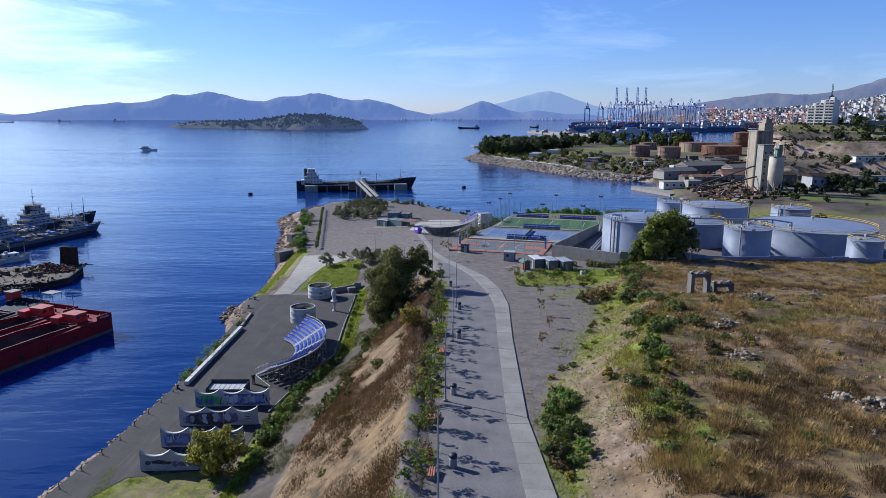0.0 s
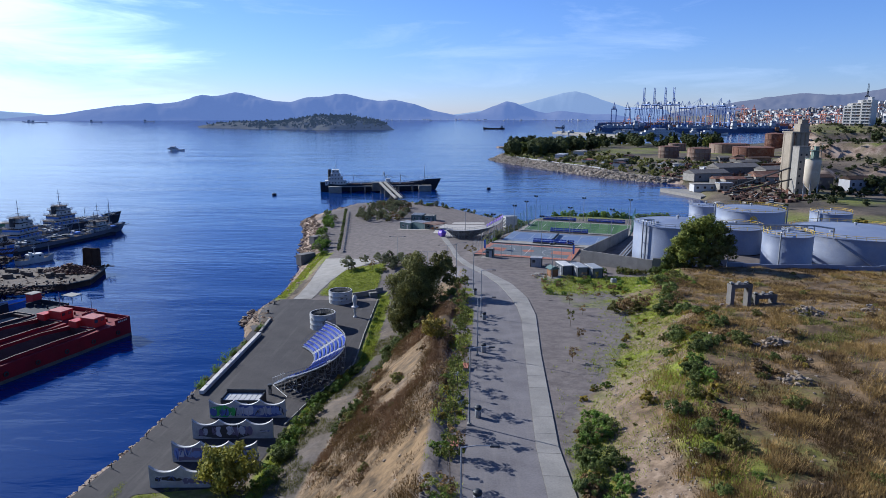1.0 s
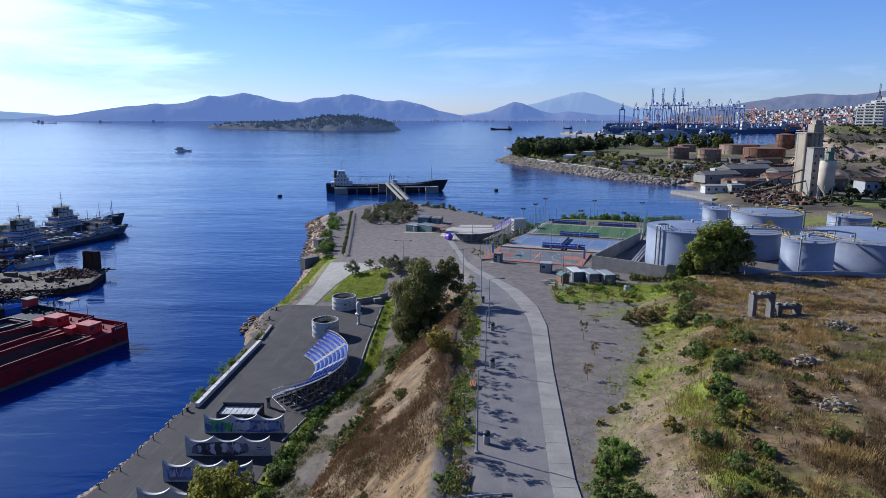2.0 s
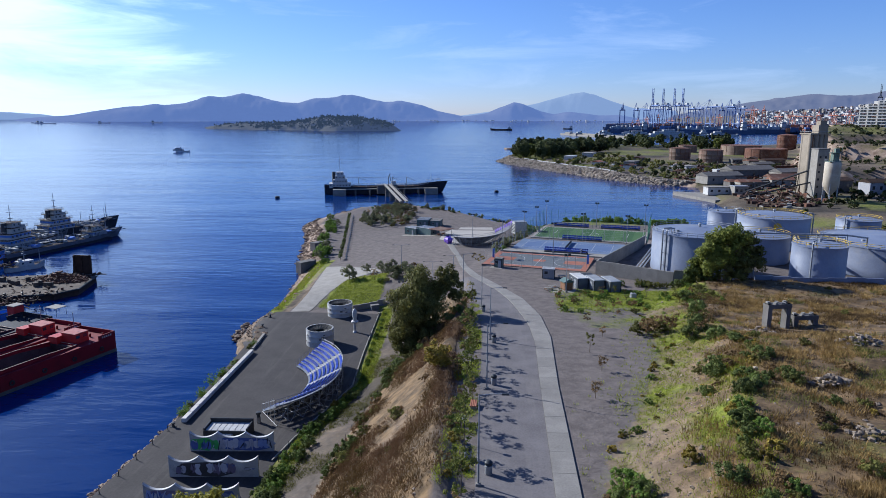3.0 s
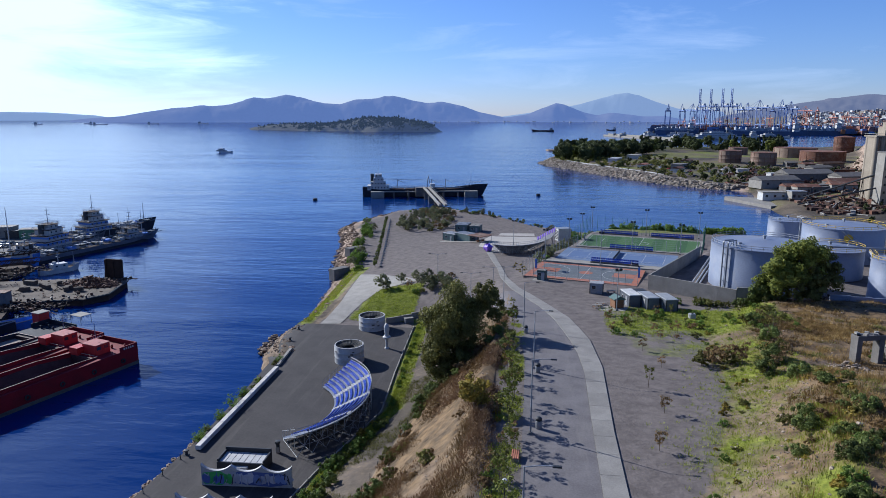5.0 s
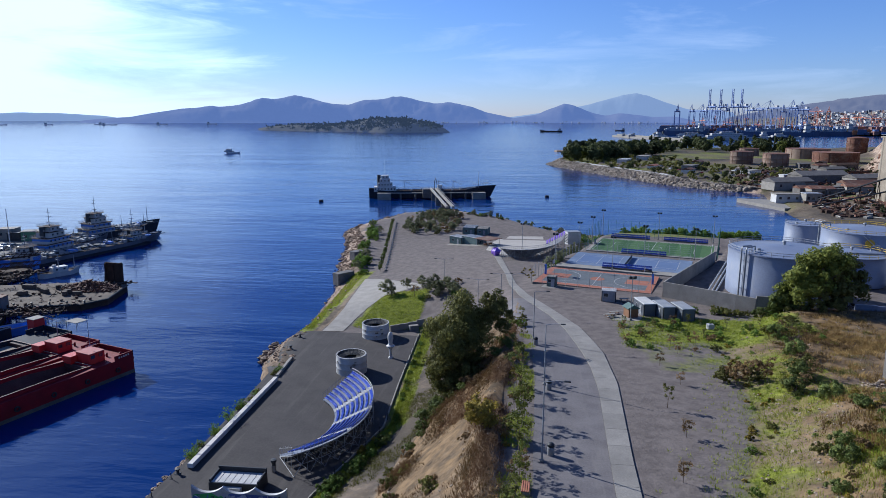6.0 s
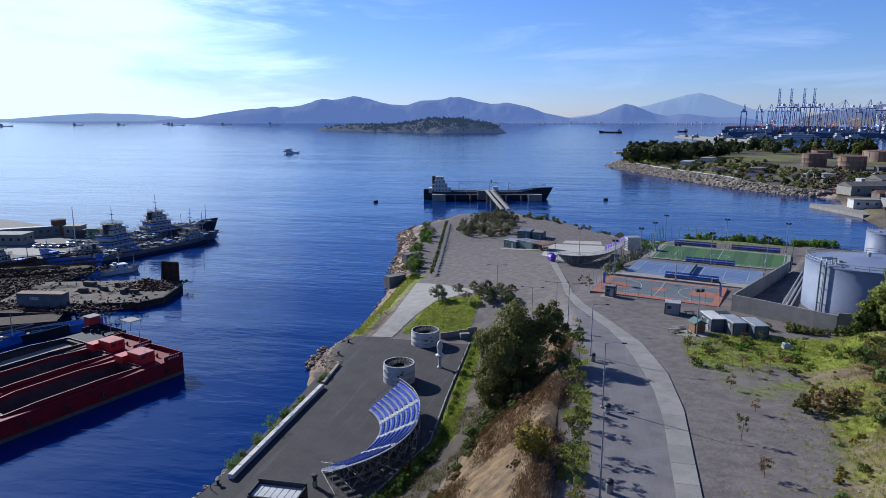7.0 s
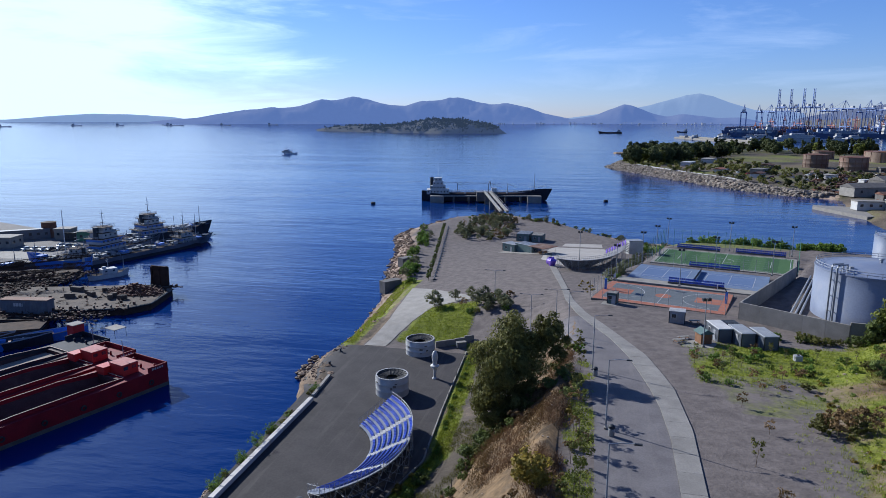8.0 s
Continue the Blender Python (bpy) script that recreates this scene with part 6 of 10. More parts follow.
def hoop(u, v, rz):
    t = thing("basketball_hoop", "blue padded basketball stand with a white backboard", "basketball hoop", spot(u, v, ZC), rz, "basketball hoops")
    part("post", Shape().slab((0, 0, 1.3), (0.5, 0.5, 2.6)), blue_hull, t)
    part("arm", Shape().tube([(0, 0, 2.5), (0.4, 0, 3.3), (1.9, 0, 3.6)], 0.14, 6), dark_metal, t)
    part("backboard", Shape().slab((2.0, 0, 3.5), (0.08, 1.8, 1.05)), white_paint, t)
    part("ring", Shape().tube([(2.3 + 0.23 * math.cos(a * 0.6283), 0.23 * math.sin(a * 0.6283), 3.05) for a in range(11)], 0.025, 4), orange_paint, t)


hoop(-13.4, 0.3, math.degrees(AX))
hoop(13.4, 0.3, math.degrees(AX) + 180)

# tennis courts
ZT = 13.4
tennis = thing("tennis_courts", "pale blue tennis courts with darker playing squares", "sports court", spot(3.6, 25.6, ZT), math.degrees(AX), kind="structure")
part("base", Shape().slab((0.6, 0, -0.4), (33, 17.4, 0.8), 0, 0.02), court_blue, tennis)
for cx in (-7.6, 8.2):
    part("play_square", Shape().box((cx, 0, 0.006), (11.6, 12.4, 0.012)), court_blue_dark, tennis)
    for v in (-6.1, -4.2, 4.2, 6.1):
        part("line", Shape().box((cx, v, 0.016), (11.6, 0.1, 0.008)), white_paint, tennis)
    for v in (-5.7, 0, 5.7):
        part("line", Shape().box((cx + v, 0, 0.02), (0.1, 12.2, 0.008)), white_paint, tennis)
net = thing("tennis_net", "dark low net across the blue courts", "net", spot(4.0, 25.6, ZT), math.degrees(AX))
part("mesh", Shape().box((0, 0, 0.5), (0.05, 13.0, 0.85)), dark_metal, net)
part("post", Shape().tube([(0, -6.6, 0), (0, -6.6, 1.1)], 0.05, 6), dark_metal, net)
part("post", Shape().tube([(0, 6.6, 0), (0, 6.6, 1.1)], 0.05, 6), dark_metal, net)
apron = Shape().slab((0, 0, -0.2), (34, 4.0, 0.4), 0, 0.02)
t = thing("court_apron", "pale concrete strip between the courts", "paving", spot(3.0, 14.6, ZT + 0.05), math.degrees(AX), kind="structure")
part("slab", apron, concrete, t)

# five-a-side pitch in mown stripes
ZF = 12.8
pitch = thing("football_pitch", "small football pitch of artificial turf in light and dark stripes", "sports pitch", spot(7.6, 53.5, ZF), math.degrees(AX), kind="structure")
part("base", Shape().slab((0, 0, -0.45), (38, 24, 0.85), 0, 0.02), concrete, pitch)
for i in range(10):
    part("stripe", Shape().box((-16.2 + 3.6 * i, 0, -0.012), (3.6, 21.6, 0.03)), turf_light if i % 2 else turf_dark, pitch)
for u, v, lx, ly in ((0, -10, 35, 0.12), (0, 10, 35, 0.12), (-17.4, 0, 0.12, 20), (17.4, 0, 0.12, 20), (0, 0, 0.12, 20), (-12.5, 0, 0.12, 9), (12.5, 0, 0.12, 9)):
    part("line", Shape().box((u, v, 0.008), (lx, ly, 0.008)), white_paint, pitch)
part("centre_circle", Shape().lathe((0, 0, 0.006), [(2.6, 0), (2.72, 0.004)], 28, caps=False), white_paint, pitch)
for u in (-17.6, 17.6):
    g = thing("football_goal", "white small football goal with a grey net", "goal", spot(7.6 + u, 53.5, ZF), math.degrees(AX), "football goals")
    part("frame", Shape().tube([(0, -1.5, 0), (0, -1.5, 2), (0, 1.5, 2), (0, 1.5, 0)], 0.05, 6), white_paint, g)
    sg = 1 if u > 0 else -1
    part("net", Shape().box((sg * 0.9, 0, 0.9), (0.03, 3.0, 1.8)), steel, g)

# rows of blue tip-up seats between the courts
seat_mesh = Shape().slab((0, 0, 0.42), (0.42, 0.40, 0.06), 0, 0.02).box((0, 0.2, 0.62), (0.42, 0.05, 0.38)).mesh("seat")
seat_mesh.materials.append(blue_plastic)


def seat_bank(u0, v, z, cols, rows, name="seat_bank"):
    t = thing(name, "bank of blue plastic seats on a steel frame", "seating", spot(u0, v, z), math.degrees(AX), "seat banks")
    fr = part("frame", Shape().box((0, 0.0, 0.15), (cols * 0.5, 0.5, 0.3)), concrete_dark, t)
    for r in range(1, rows):
        part("frame", Shape().box((0, 0.8 * r, 0.15 + 0.19 * r), (cols * 0.5, 0.78, 0.3 + 0.38 * r)), concrete_dark, t)
    for r in range(rows):
        for c in range(cols):
            s = part("seat", seat_mesh, blue_plastic, t)
            s.location = ((c - (cols - 1) / 2) * 0.5, 0.8 * r, (0.1 if r == 0 else 0.0) + 0.38 * r + (0.2 if r else 0))
    return t


seat_bank(5.0, 14.6, ZT + 0.1, 26, 2)
seat_bank(6.6, 37.2, ZT, 26, 2)
seat_bank(-1.5, 67.0, ZF, 26, 2)
seat_bank(16.5, 67.0, ZF, 28, 2)


def fence_line(name, label, pts, h, mat, step=3.0, wires=7, cat="fence"):
    """Steel posts with thin wires, standing on the ground."""
    t = thing(name, label, cat, (0, 0, 0))
    for (ax, ay, az), (bx, by, bz) in zip(pts, pts[1:]):
        n = max(1, round(math.hypot(bx - ax, by - ay) / step))
        for i in range(n + 1):
            q = i / n
            x, y, z = ax + (bx - ax) * q, ay + (by - ay) * q, az + (bz - az) * q
            part("post", Shape().tube([(x, y, z - 0.2), (x, y, z + h)], 0.05, 5), mat, t)
        for w in range(wires):
            zz = h * (w + 0.3) / wires
            part("wire", Shape().tube([(ax, ay, az + zz), (bx, by, bz + zz)], 0.014, 3), mat, t)
    return t


fence_line("court_fence", "tall grey wire fence round the basketball court", [spot(-14.4, 9.3, ZC), spot(-14.4, -9.3, ZC), spot(14.2, -9.3, ZC)], 4.0, steel)
fence_line("tennis_fence", "tall grey wire fence between the courts", [spot(-14.5, 16.0, ZT), spot(-12.6, 35.5, ZT), spot(20, 35.5, ZT)], 4.0, steel)
green_steel = surface("green_fence", (0.06, 0.16, 0.11), (0.09, 0.22, 0.15), 1, 0.6, 0.2, 0.05, None, 0, 0)
fence_line("pitch_fence", "tall green wire fence round the football pitch", [spot(-12.0, 41, ZF), spot(-12.0, 69.2, ZF), spot(27.0, 69.2, ZF), spot(27.0, 45, ZF)], 6.0, green_steel, 2.6, 12)


def mast_lamp(name, label, x, y, z, h, heads, rz=0.0, group="floodlight masts"):
    t = thing(name, label, "lamp post", (x, y, z), rz, group)
    part("base", Shape().slab((0, 0, 0.15), (0.5, 0.5, 0.4)), concrete, t)
    part("pole", Shape().tube([(0, 0, 0), (0, 0, h)], 0.11, 8, 0.07), steel, t, soft=True)
    part("crossbar", Shape().box((0, 0, h - 0.2), (1.4, 0.1, 0.1)), dark_metal, t)
    for k in range(heads):
        part("lamp_head", Shape().slab(((k - (heads - 1) / 2) * 0.9, 0, h + 0.1), (0.6, 0.5, 0.45)), dark_metal, t)
    return t


for u, v, z in ((-13.4, 9.8, ZC), (1.5, 13.2, ZT), (-12.2, 34.8, ZT), (-11.4, 69.8, ZF), (7.5, 69.8, ZF), (25, 69.8, ZF), (7.0, 36.0, ZT), (21, 36.0, ZT), (-11.6, 52, ZF)):
    p = spot(u, v, z)
    mast_lamp("floodlight_mast", "grey steel mast with two black floodlights", *p, 9.0, 2, math.degrees(AX))
mast_lamp("floodlight_mast", "grey steel mast with two black floodlights", 16.6, 160.5, height(16.6, 160.5), 8.5, 2, 20)

# ---------------------------------------------------------------- cabins and kiosks by the courts
def cabin(x, y, rz, lx, ly, h, label, wall_m, roof_m, ribs=True, name="site_cabin", group="site cabins", door=True):
    """A container cabin: ribbed walls, framed door and window, flat roof with a rim."""
    t = thing(name, label, "cabin", (x, y, height(x, y) - 0.02), rz, group)
    part("body", Shape().box((0, 0, h / 2), (lx, ly, h)), wall_m, t)
    part("roof", Shape().slab((0, 0, h + 0.07), (lx + 0.12, ly + 0.12, 0.14)), roof_m, t)
    for i in range(int(ly / 0.45)):
        part("roof_rib", Shape().box((0, -ly / 2 + 0.45 * (i + 0.5), h + 0.15), (lx, 0.06, 0.04)), roof_m, t)
    if ribs:
        for i in range(int(lx / 0.4)):
            part("wall_rib", Shape().box((-lx / 2 + 0.4 * (i + 0.5), -ly / 2 - 0.02, h / 2), (0.14, 0.05, h - 0.25)), wall_m, t)
    for sx in (-1, 1):
        for sy in (-1, 1):
            part("corner_post", Shape().box((sx * (lx / 2 - 0.03), sy * (ly / 2 - 0.03), h / 2), (0.16, 0.16, h)), dark_metal, t)
    if door:
        d = part("door", Shape().slab((lx * 0.2, -ly / 2 - 0.06, 1.05), (0.9, 0.06, 2.05)), steel, t)
        part("handle", Shape().box((lx * 0.2 + 0.35, -ly / 2 - 0.11, 1.0), (0.05, 0.05, 0.15)), dark_metal, d)
        w = part("window", Shape().slab((-lx * 0.2, -ly / 2 - 0.06, 1.55), (1.0, 0.06, 0.9)), white_paint, t)
        part("pane", Shape().box((-lx * 0.2, -ly / 2 - 0.1, 1.55), (0.84, 0.03, 0.74)), glass, w)
    return t


roof_grey = surface("roof_sheet", (0.30, 0.31, 0.32), (0.40, 0.41, 0.42), 0.7, 0.5, 0.3, 0.06, (0.3, 0.29, 0.27), 0.4, 0.06)
cab_grey = surface("cabin_grey", (0.11, 0.12, 0.145), (0.16, 0.175, 0.20), 0.7, 0.55, 0.1, 0.06, (0.15, 0.14, 0.13), 0.4, 0.08)
cabin(20.3, 167.6, -76, 5.4, 2.5, 2.6, "grey steel site cabin with a pale ribbed roof", cab_grey, white_paint)
cabin(23.6, 165.2, -76, 5.4, 2.5, 2.6, "grey steel site cabin with a flat grey roof", cab_grey, roof_grey)
cabin(27.0, 164.0, -76, 5.4, 2.5, 2.6, "grey steel site cabin with a flat grey roof", cab_grey, roof_grey)
cabin(21.5, 171.2, -76, 2.4, 5.2, 2.3, "low black container behind the cabins", dark_metal, dark_metal, door=False)
cabin(2.0, 190.6, -16, 2.0, 1.8, 2.5, "dark green metal kiosk on a concrete pad", green_cladding, concrete, name="kiosk", group="")
part_pad = thing("kiosk_pad", "square pale concrete pad under the kiosk", "paving", (1.4, 190.2, height(1.4, 190.2) + 0.02), -16)
part("slab", Shape().slab((0, 0, 0), (3.4, 3.0, 0.1)), concrete, part_pad)
cabin(14.3, 178.6, -8, 3.0, 2.4, 2.4, "light grey metal kiosk with clear side panels", roof_grey, white_paint, name="ticket_booth", group="")
pad = thing("hut_pad", "pale concrete pad in front of the hut", "paving", (16.2, 161.8, height(16.2, 161.8) + 0.04), -20)
part("slab", Shape().slab((0, 0, 0), (5.0, 4.6, 0.14)), concrete, pad)
hut = thing("wooden_hut", "small brown wooden hut with a pitched roof", "hut", (17.0, 163.2, height(17, 163.2) + 0.08), -70)
for i in range(9):
    part("plank", Shape().box((-1.1, -0.88 + 0.22 * i, 1.0), (0.06, 0.2, 2.0)), timber, hut)
part("body", Shape().box((0, 0, 1.0), (2.14, 2.0, 2.0)), timber, hut)
part("roof", Shape().add([(-1.3, -1.3, 1.95), (1.3, -1.3, 1.95), (1.3, 1.3, 1.95), (-1.3, 1.3, 1.95), (-1.3, 0, 2.75), (1.3, 0, 2.75), (-1.3, -1.3, 2.05), (1.3, -1.3, 2.05), (1.3, 1.3, 2.05), (-1.3, 1.3, 2.05)],
                         [(3, 2, 1, 0), (6, 7, 5, 4), (4, 5, 8, 9), (0, 1, 7, 6), (2, 3, 9, 8), (0, 6, 4, 9, 3), (1, 2, 8, 5, 7)]), green_cladding, hut)
part("door", Shape().slab((-1.15, 0.2, 0.9), (0.06, 0.8, 1.7)), dark_metal, hut)


def picnic_table(x, y, rz):
    t = thing("picnic_table", "grey timber picnic table with two benches", "picnic table", (x, y, height(x, y)), rz, "picnic tables")
    for i in range(4):
        part("plank", Shape().box((0, -0.3 + 0.2 * i, 0.74), (2.0, 0.18, 0.05)), concrete, t)
    for sy in (-0.75, 0.75):
        part("bench", Shape().box((0, sy, 0.44), (2.0, 0.28, 0.05)), concrete, t)
    for sx in (-0.7, 0.7):
        part("trestle", Shape().tube([(sx, -0.75, 0), (sx, -0.2, 0.72)], 0.05, 4).tube([(sx, 0.75, 0), (sx, 0.2, 0.72)], 0.05, 4).box((sx, 0, 0.4), (0.08, 1.6, 0.08)), timber, t)
    return t


picnic_table(14.0, 164.6, 25)
picnic_table(12.9, 162.3, 25)
picnic_table(17.6, 177.9, 10)
tnk = thing("water_tank", "white plastic water container on the grass", "container", (30.4, 156.0, height(30.4, 156)), 10)
part("body", Shape().slab((0, 0, 0.5), (1.1, 1.0, 1.0), 0, 0.1), white_paint, tnk)
part("cap", Shape().lathe((0, 0, 1.0), [(0.2, 0), (0.2, 0.1), (0.05, 0.12)], 10), dark_metal, tnk)


# ---------------------------------------------------------------- footpath
path_concrete = surface("path_concrete", (0.20, 0.185, 0.165), (0.29, 0.27, 0.24), 0.4, 0.88, 0, 0.25, (0.16, 0.145, 0.13), 0.5, 0.07)
walk_path = thing("footpath", "pale concrete footpath laid in slabs beside the road", "footpath", (0, 0, 0), kind="structure")
y = 22.0
rp = random.Random(8)
while y < 276:
    ln = 4.6
    ya, yb = y, min(y + ln - 0.05, 277)
    sh = Shape()
    rows = []
    for q in (0, 0.34, 0.67, 1):
        yy = ya + (yb - ya) * q
        a, b = float(path_left(yy)), float(path_right(yy))
        z = height((a + b) / 2, yy) + 0.14 + 0.01 * rp.random()
        rows.append([(a, yy, z - 0.4), (a, yy, z), (b, yy, z), (b, yy, z - 0.4)])
    sh.loft([r[::-1] for r in rows])
    part("slab", sh, path_concrete, walk_path)
    y += ln


def flat_piece(name, label, poly, lift_z, mat, grid=10):
    """A thin paved area that follows the ground inside a plan."""
    xs, ys = [p[0] for p in poly], [p[1] for p in poly]

    def inside(px, py):
        hit = False
        for (x0, y0), (x1, y1) in zip(poly, poly[1:] + poly[:1]):
            if (y0 > py) != (y1 > py) and px < (x1 - x0) * (py - y0) / (y1 - y0) + x0:
                hit = not hit
        return hit

    bm = bmesh.new()
    n = len(poly)
    f = bm.faces.new([bm.verts.new((px, py, 0)) for px, py in poly])
    for k in range(1, grid):
        for co, no in (((min(xs) + (max(xs) - min(xs)) * k / grid, 0, 0), (1, 0, 0)), ((0, min(ys) + (max(ys) - min(ys)) * k / grid, 0), (0, 1, 0))):
            bmesh.ops.bisect_plane(bm, geom=bm.verts[:] + bm.edges[:] + bm.faces[:], plane_co=co, plane_no=no)
    for v in bm.verts:
        v.co.z = height(v.co.x, v.co.y) + lift_z
    bmesh.ops.recalc_face_normals(bm, faces=bm.faces)
    if sum(fc.normal.z for fc in bm.faces) < 0:
        bmesh.ops.reverse_faces(bm, faces=bm.faces)
    me = bpy.data.meshes.new(name)
    bm.to_mesh(me)
    bm.free()
    return tagged(part(name, me, mat), label, "paving", kind="structure")


flat_piece("ramp_slab", "pale concrete slab behind the quay", [(-52.5, 179.2), (-47.6, 179.7), (-47.0, 188), (-45.6, 195), (-42.6, 203), (-37.5, 206), (-32.7, 208), (-36, 214), (-44.9, 222.4), (-50.1, 226.4), (-55.2, 229), (-53.5, 212), (-52.2, 197)], 0.08, concrete)
flat_piece("stage_slab", "pale concrete floor before the second stand", [(-19.8, 262), (-14.5, 252)] + [(-8.0 + 9.1 * math.cos(radians(q)), 272 + 26.1 * math.sin(radians(q))) for q in range(-105, 6, 15)] + [(1.5, 290), (0.5, 316), (-14, 315), (-17, 298), (-19.5, 283)], 0.1, pale_concrete)
flat_piece("cabin_slab", "pale concrete strip beside the green cabins", [(-37.5, 283), (-24, 275.5), (-20.5, 276.5), (-22, 279), (-34, 287)], 0.1, concrete)

# ---------------------------------------------------------------- things on the quay
QZ = 3.25
kerb = thing("sea_bench", "long low white concrete bench wall on the quay edge", "bench wall", (0, 0, 0))
a, b = Vector((-51.2, 115.2, 0)), Vector((-51.7, 148.6, 0))
n = 12
for i in range(n):
    m = a + (b - a) * ((i + 0.5) / n)
    part("block", Shape().slab((m.x, m.y, QZ + 0.42), ((b - a).length / n - 0.02, 0.85, 0.7), math.atan2(b.y - a.y, b.x - a.x), 0.05), surface("limewash", (0.56, 0.52, 0.46), (0.70, 0.66, 0.60), 0.8, 0.85, 0, 0.15, (0.2, 0.18, 0.16), 0.5, 0.06) if i == 0 else bpy.data.materials["limewash"], kerb)
kerb2 = thing("low_kerb", "low pale kerb along the quay edge", "kerb", (0, 0, 0))
part("block", Shape().slab((-52.6, 155.2, QZ + 0.2), (10, 0.6, 0.5), radians(95)), concrete, kerb2)


def bollard(x, y):
    t = thing("bollard", "dark iron mooring bollard on the quay", "bollard", (x, y, height(x, y) + 0.05), 0, "bollards")
    part("base", Shape().slab((0, 0, 0.04), (0.7, 0.7, 0.1)), dark_metal, t)
    part("post", Shape().lathe((0, 0, 0.05), [(0.24, 0), (0.2, 0.25), (0.2, 0.5), (0.34, 0.6), (0.34, 0.75), (0.1, 0.8)], 12), dark_metal, t, soft=True)


for x, y in ((-52.2, 113.6), (-55.4, 166), (-56.2, 174)):
    bollard(x, y)
for i in range(8):
    y = 80 + 4.6 * i
    x = float(coast_left(y)) + 1.9
    ep = thing("edge_post", "thin short steel post at the quay edge", "post", (x, y, height(x, y) + 0.05), 0, "edge posts")
    part("post", Shape().tube([(0, 0, 0), (0, 0, 1.0)], 0.06, 6), dark_metal, ep)
    part("foot", Shape().slab((0, 0, 0.03), (0.3, 0.3, 0.06)), dark_metal, ep)


def stand(name, label, cx, cy, z0, rin, rows, depth, rise, a0, a1, seat_from, seat_mat, aisles, seat_part_limit, seat_pitch=0.52, back=True, base_z=0.5, deck_t=0.12, deck_m=None, oval=(0.0, 0.0), riser_m=None):
    """A curved scaffold grandstand: stepped decks, rows of seats, aisles, back rail, and a forest of tubes below; oval: lengthens the plan's half axes."""
    def at(a, rr, z):
        return (math.cos(a) * (rr + oval[0]), math.sin(a) * (rr + oval[1]), z)

    def sweep(ring):
        return Shape().loft([[at(a0 + (a1 - a0) * i / seg, r_, z_) for r_, z_ in ring] for i in range(seg + 1)], False)

    t = thing(name, label, "grandstand", (cx, cy, z0))
    seg = 26
    for r in range(rows):
        ra, rb, z = rin + depth * r, rin + depth * (r + 1) - 0.06, base_z + rise * r
        part("deck", sweep([(ra, z - deck_t), (ra, z), (rb, z), (rb, z - deck_t), (ra, z - deck_t)]), deck_m or steel, t)
        # dark boards added so the gaps between decks read dark from behind
        if riser_m:
            part("riser", sweep([(ra + 0.02, z - rise + 0.01), (ra + 0.02, z - deck_t), (ra + 0.05, z - deck_t), (ra + 0.05, z - rise + 0.01), (ra + 0.02, z - rise + 0.01)]), riser_m, t)
    me = Shape().slab((0, 0, 0.25), (0.40, 0.44, 0.07), 0, 0.02).box((0.2, 0, 0.42), (0.05, 0.44, 0.36)).mesh("seat")
    me.materials.append(seat_mat)
    made, rest = 0, Shape()
    for r in range(rows):
        rr = rin + depth * (r + 0.62)
        z = base_z + rise * r
        n = int((a1 - seat_from) * (rr + oval[1]) / seat_pitch)
        for i in range(n):
            a = seat_from + (a1 - seat_from) * (i + 0.5) / n
            if any(abs(a - q) * rr < 0.65 for q in aisles):
                continue
            c, s, _ = at(a, rr, z)
            if made < seat_part_limit:
                o = part("seat", me, seat_mat, t)
                o.location, o.rotation_euler = (c, s, z), (0, 0, a)
                made += 1
            else:
                rest.slab((c, s, z + 0.25), (0.40, 0.44, 0.07), a, 0.02).box((c + 0.2 * math.cos(a), s + 0.2 * math.sin(a), z + 0.42), (0.05, 0.44, 0.36), a)
    if rest.v:
        tagged(part("seat_rest", rest, seat_mat, t), kind="stuff")
    for q in aisles:
        for k in range(rows * 2):
            rr, z = rin + depth * (k / 2 + 0.25), base_z + rise * (k // 2) + (rise / 2 if k % 2 else 0) + 0.04
            part("step", Shape().box(at(q, rr, z), (depth * 0.5, 1.0, 0.06), q), white_paint, t)
    rout = rin + depth * rows
    ztop = base_z + rise * (rows - 1)
    if back:
        rail = Shape()
        for zz in (0.55, 1.1):
            rail.tube([at(a0 + (a1 - a0) * i / seg, rout, ztop + zz) for i in range(seg + 1)], 0.035, 4)
        for i in range(seg * 2 + 1):
            a = a0 + (a1 - a0) * i / seg / 2
            rail.tube([at(a, rout, ztop - 0.1), at(a, rout, ztop + 1.12)], 0.03, 4)
        for a in (a0, a1):
            for r in range(rows + 1):
                z = base_z + rise * min(r, rows - 1)
                rail.tube([at(a, (rin + depth * r), z), at(a, (rin + depth * r), z + 1.1)], 0.03, 4)
            rail.tube([at(a, rin, base_z + 1.05), at(a, rout, ztop + 1.1)], 0.03, 4)
        part("railing", rail, steel, t)
    for i in range(15):
        a = a0 + (a1 - a0) * i / 14
        for k in range(1, rows + 1, 2):
            rr, z = rin + depth * k, base_z + rise * (k - 1)
            part("scaffold_post", Shape().tube([at(a, rr, -0.1), at(a, rr, z)], 0.04, 4), steel, t)
        b2 = a0 + (a1 - a0) * min(i + 1, 14) / 14
        if i < 14:
            part("scaffold_brace", Shape().tube([at(a, rout, 0.1), at(b2, rout, ztop - 0.2)], 0.035, 4)
                 .tube([at(b2, rout, 0.1), at(a, rout, ztop - 0.2)], 0.035, 4)
                 .tube([at(a, rout, ztop * 0.5), at(b2, rout, ztop * 0.5)], 0.035, 4), steel, t)
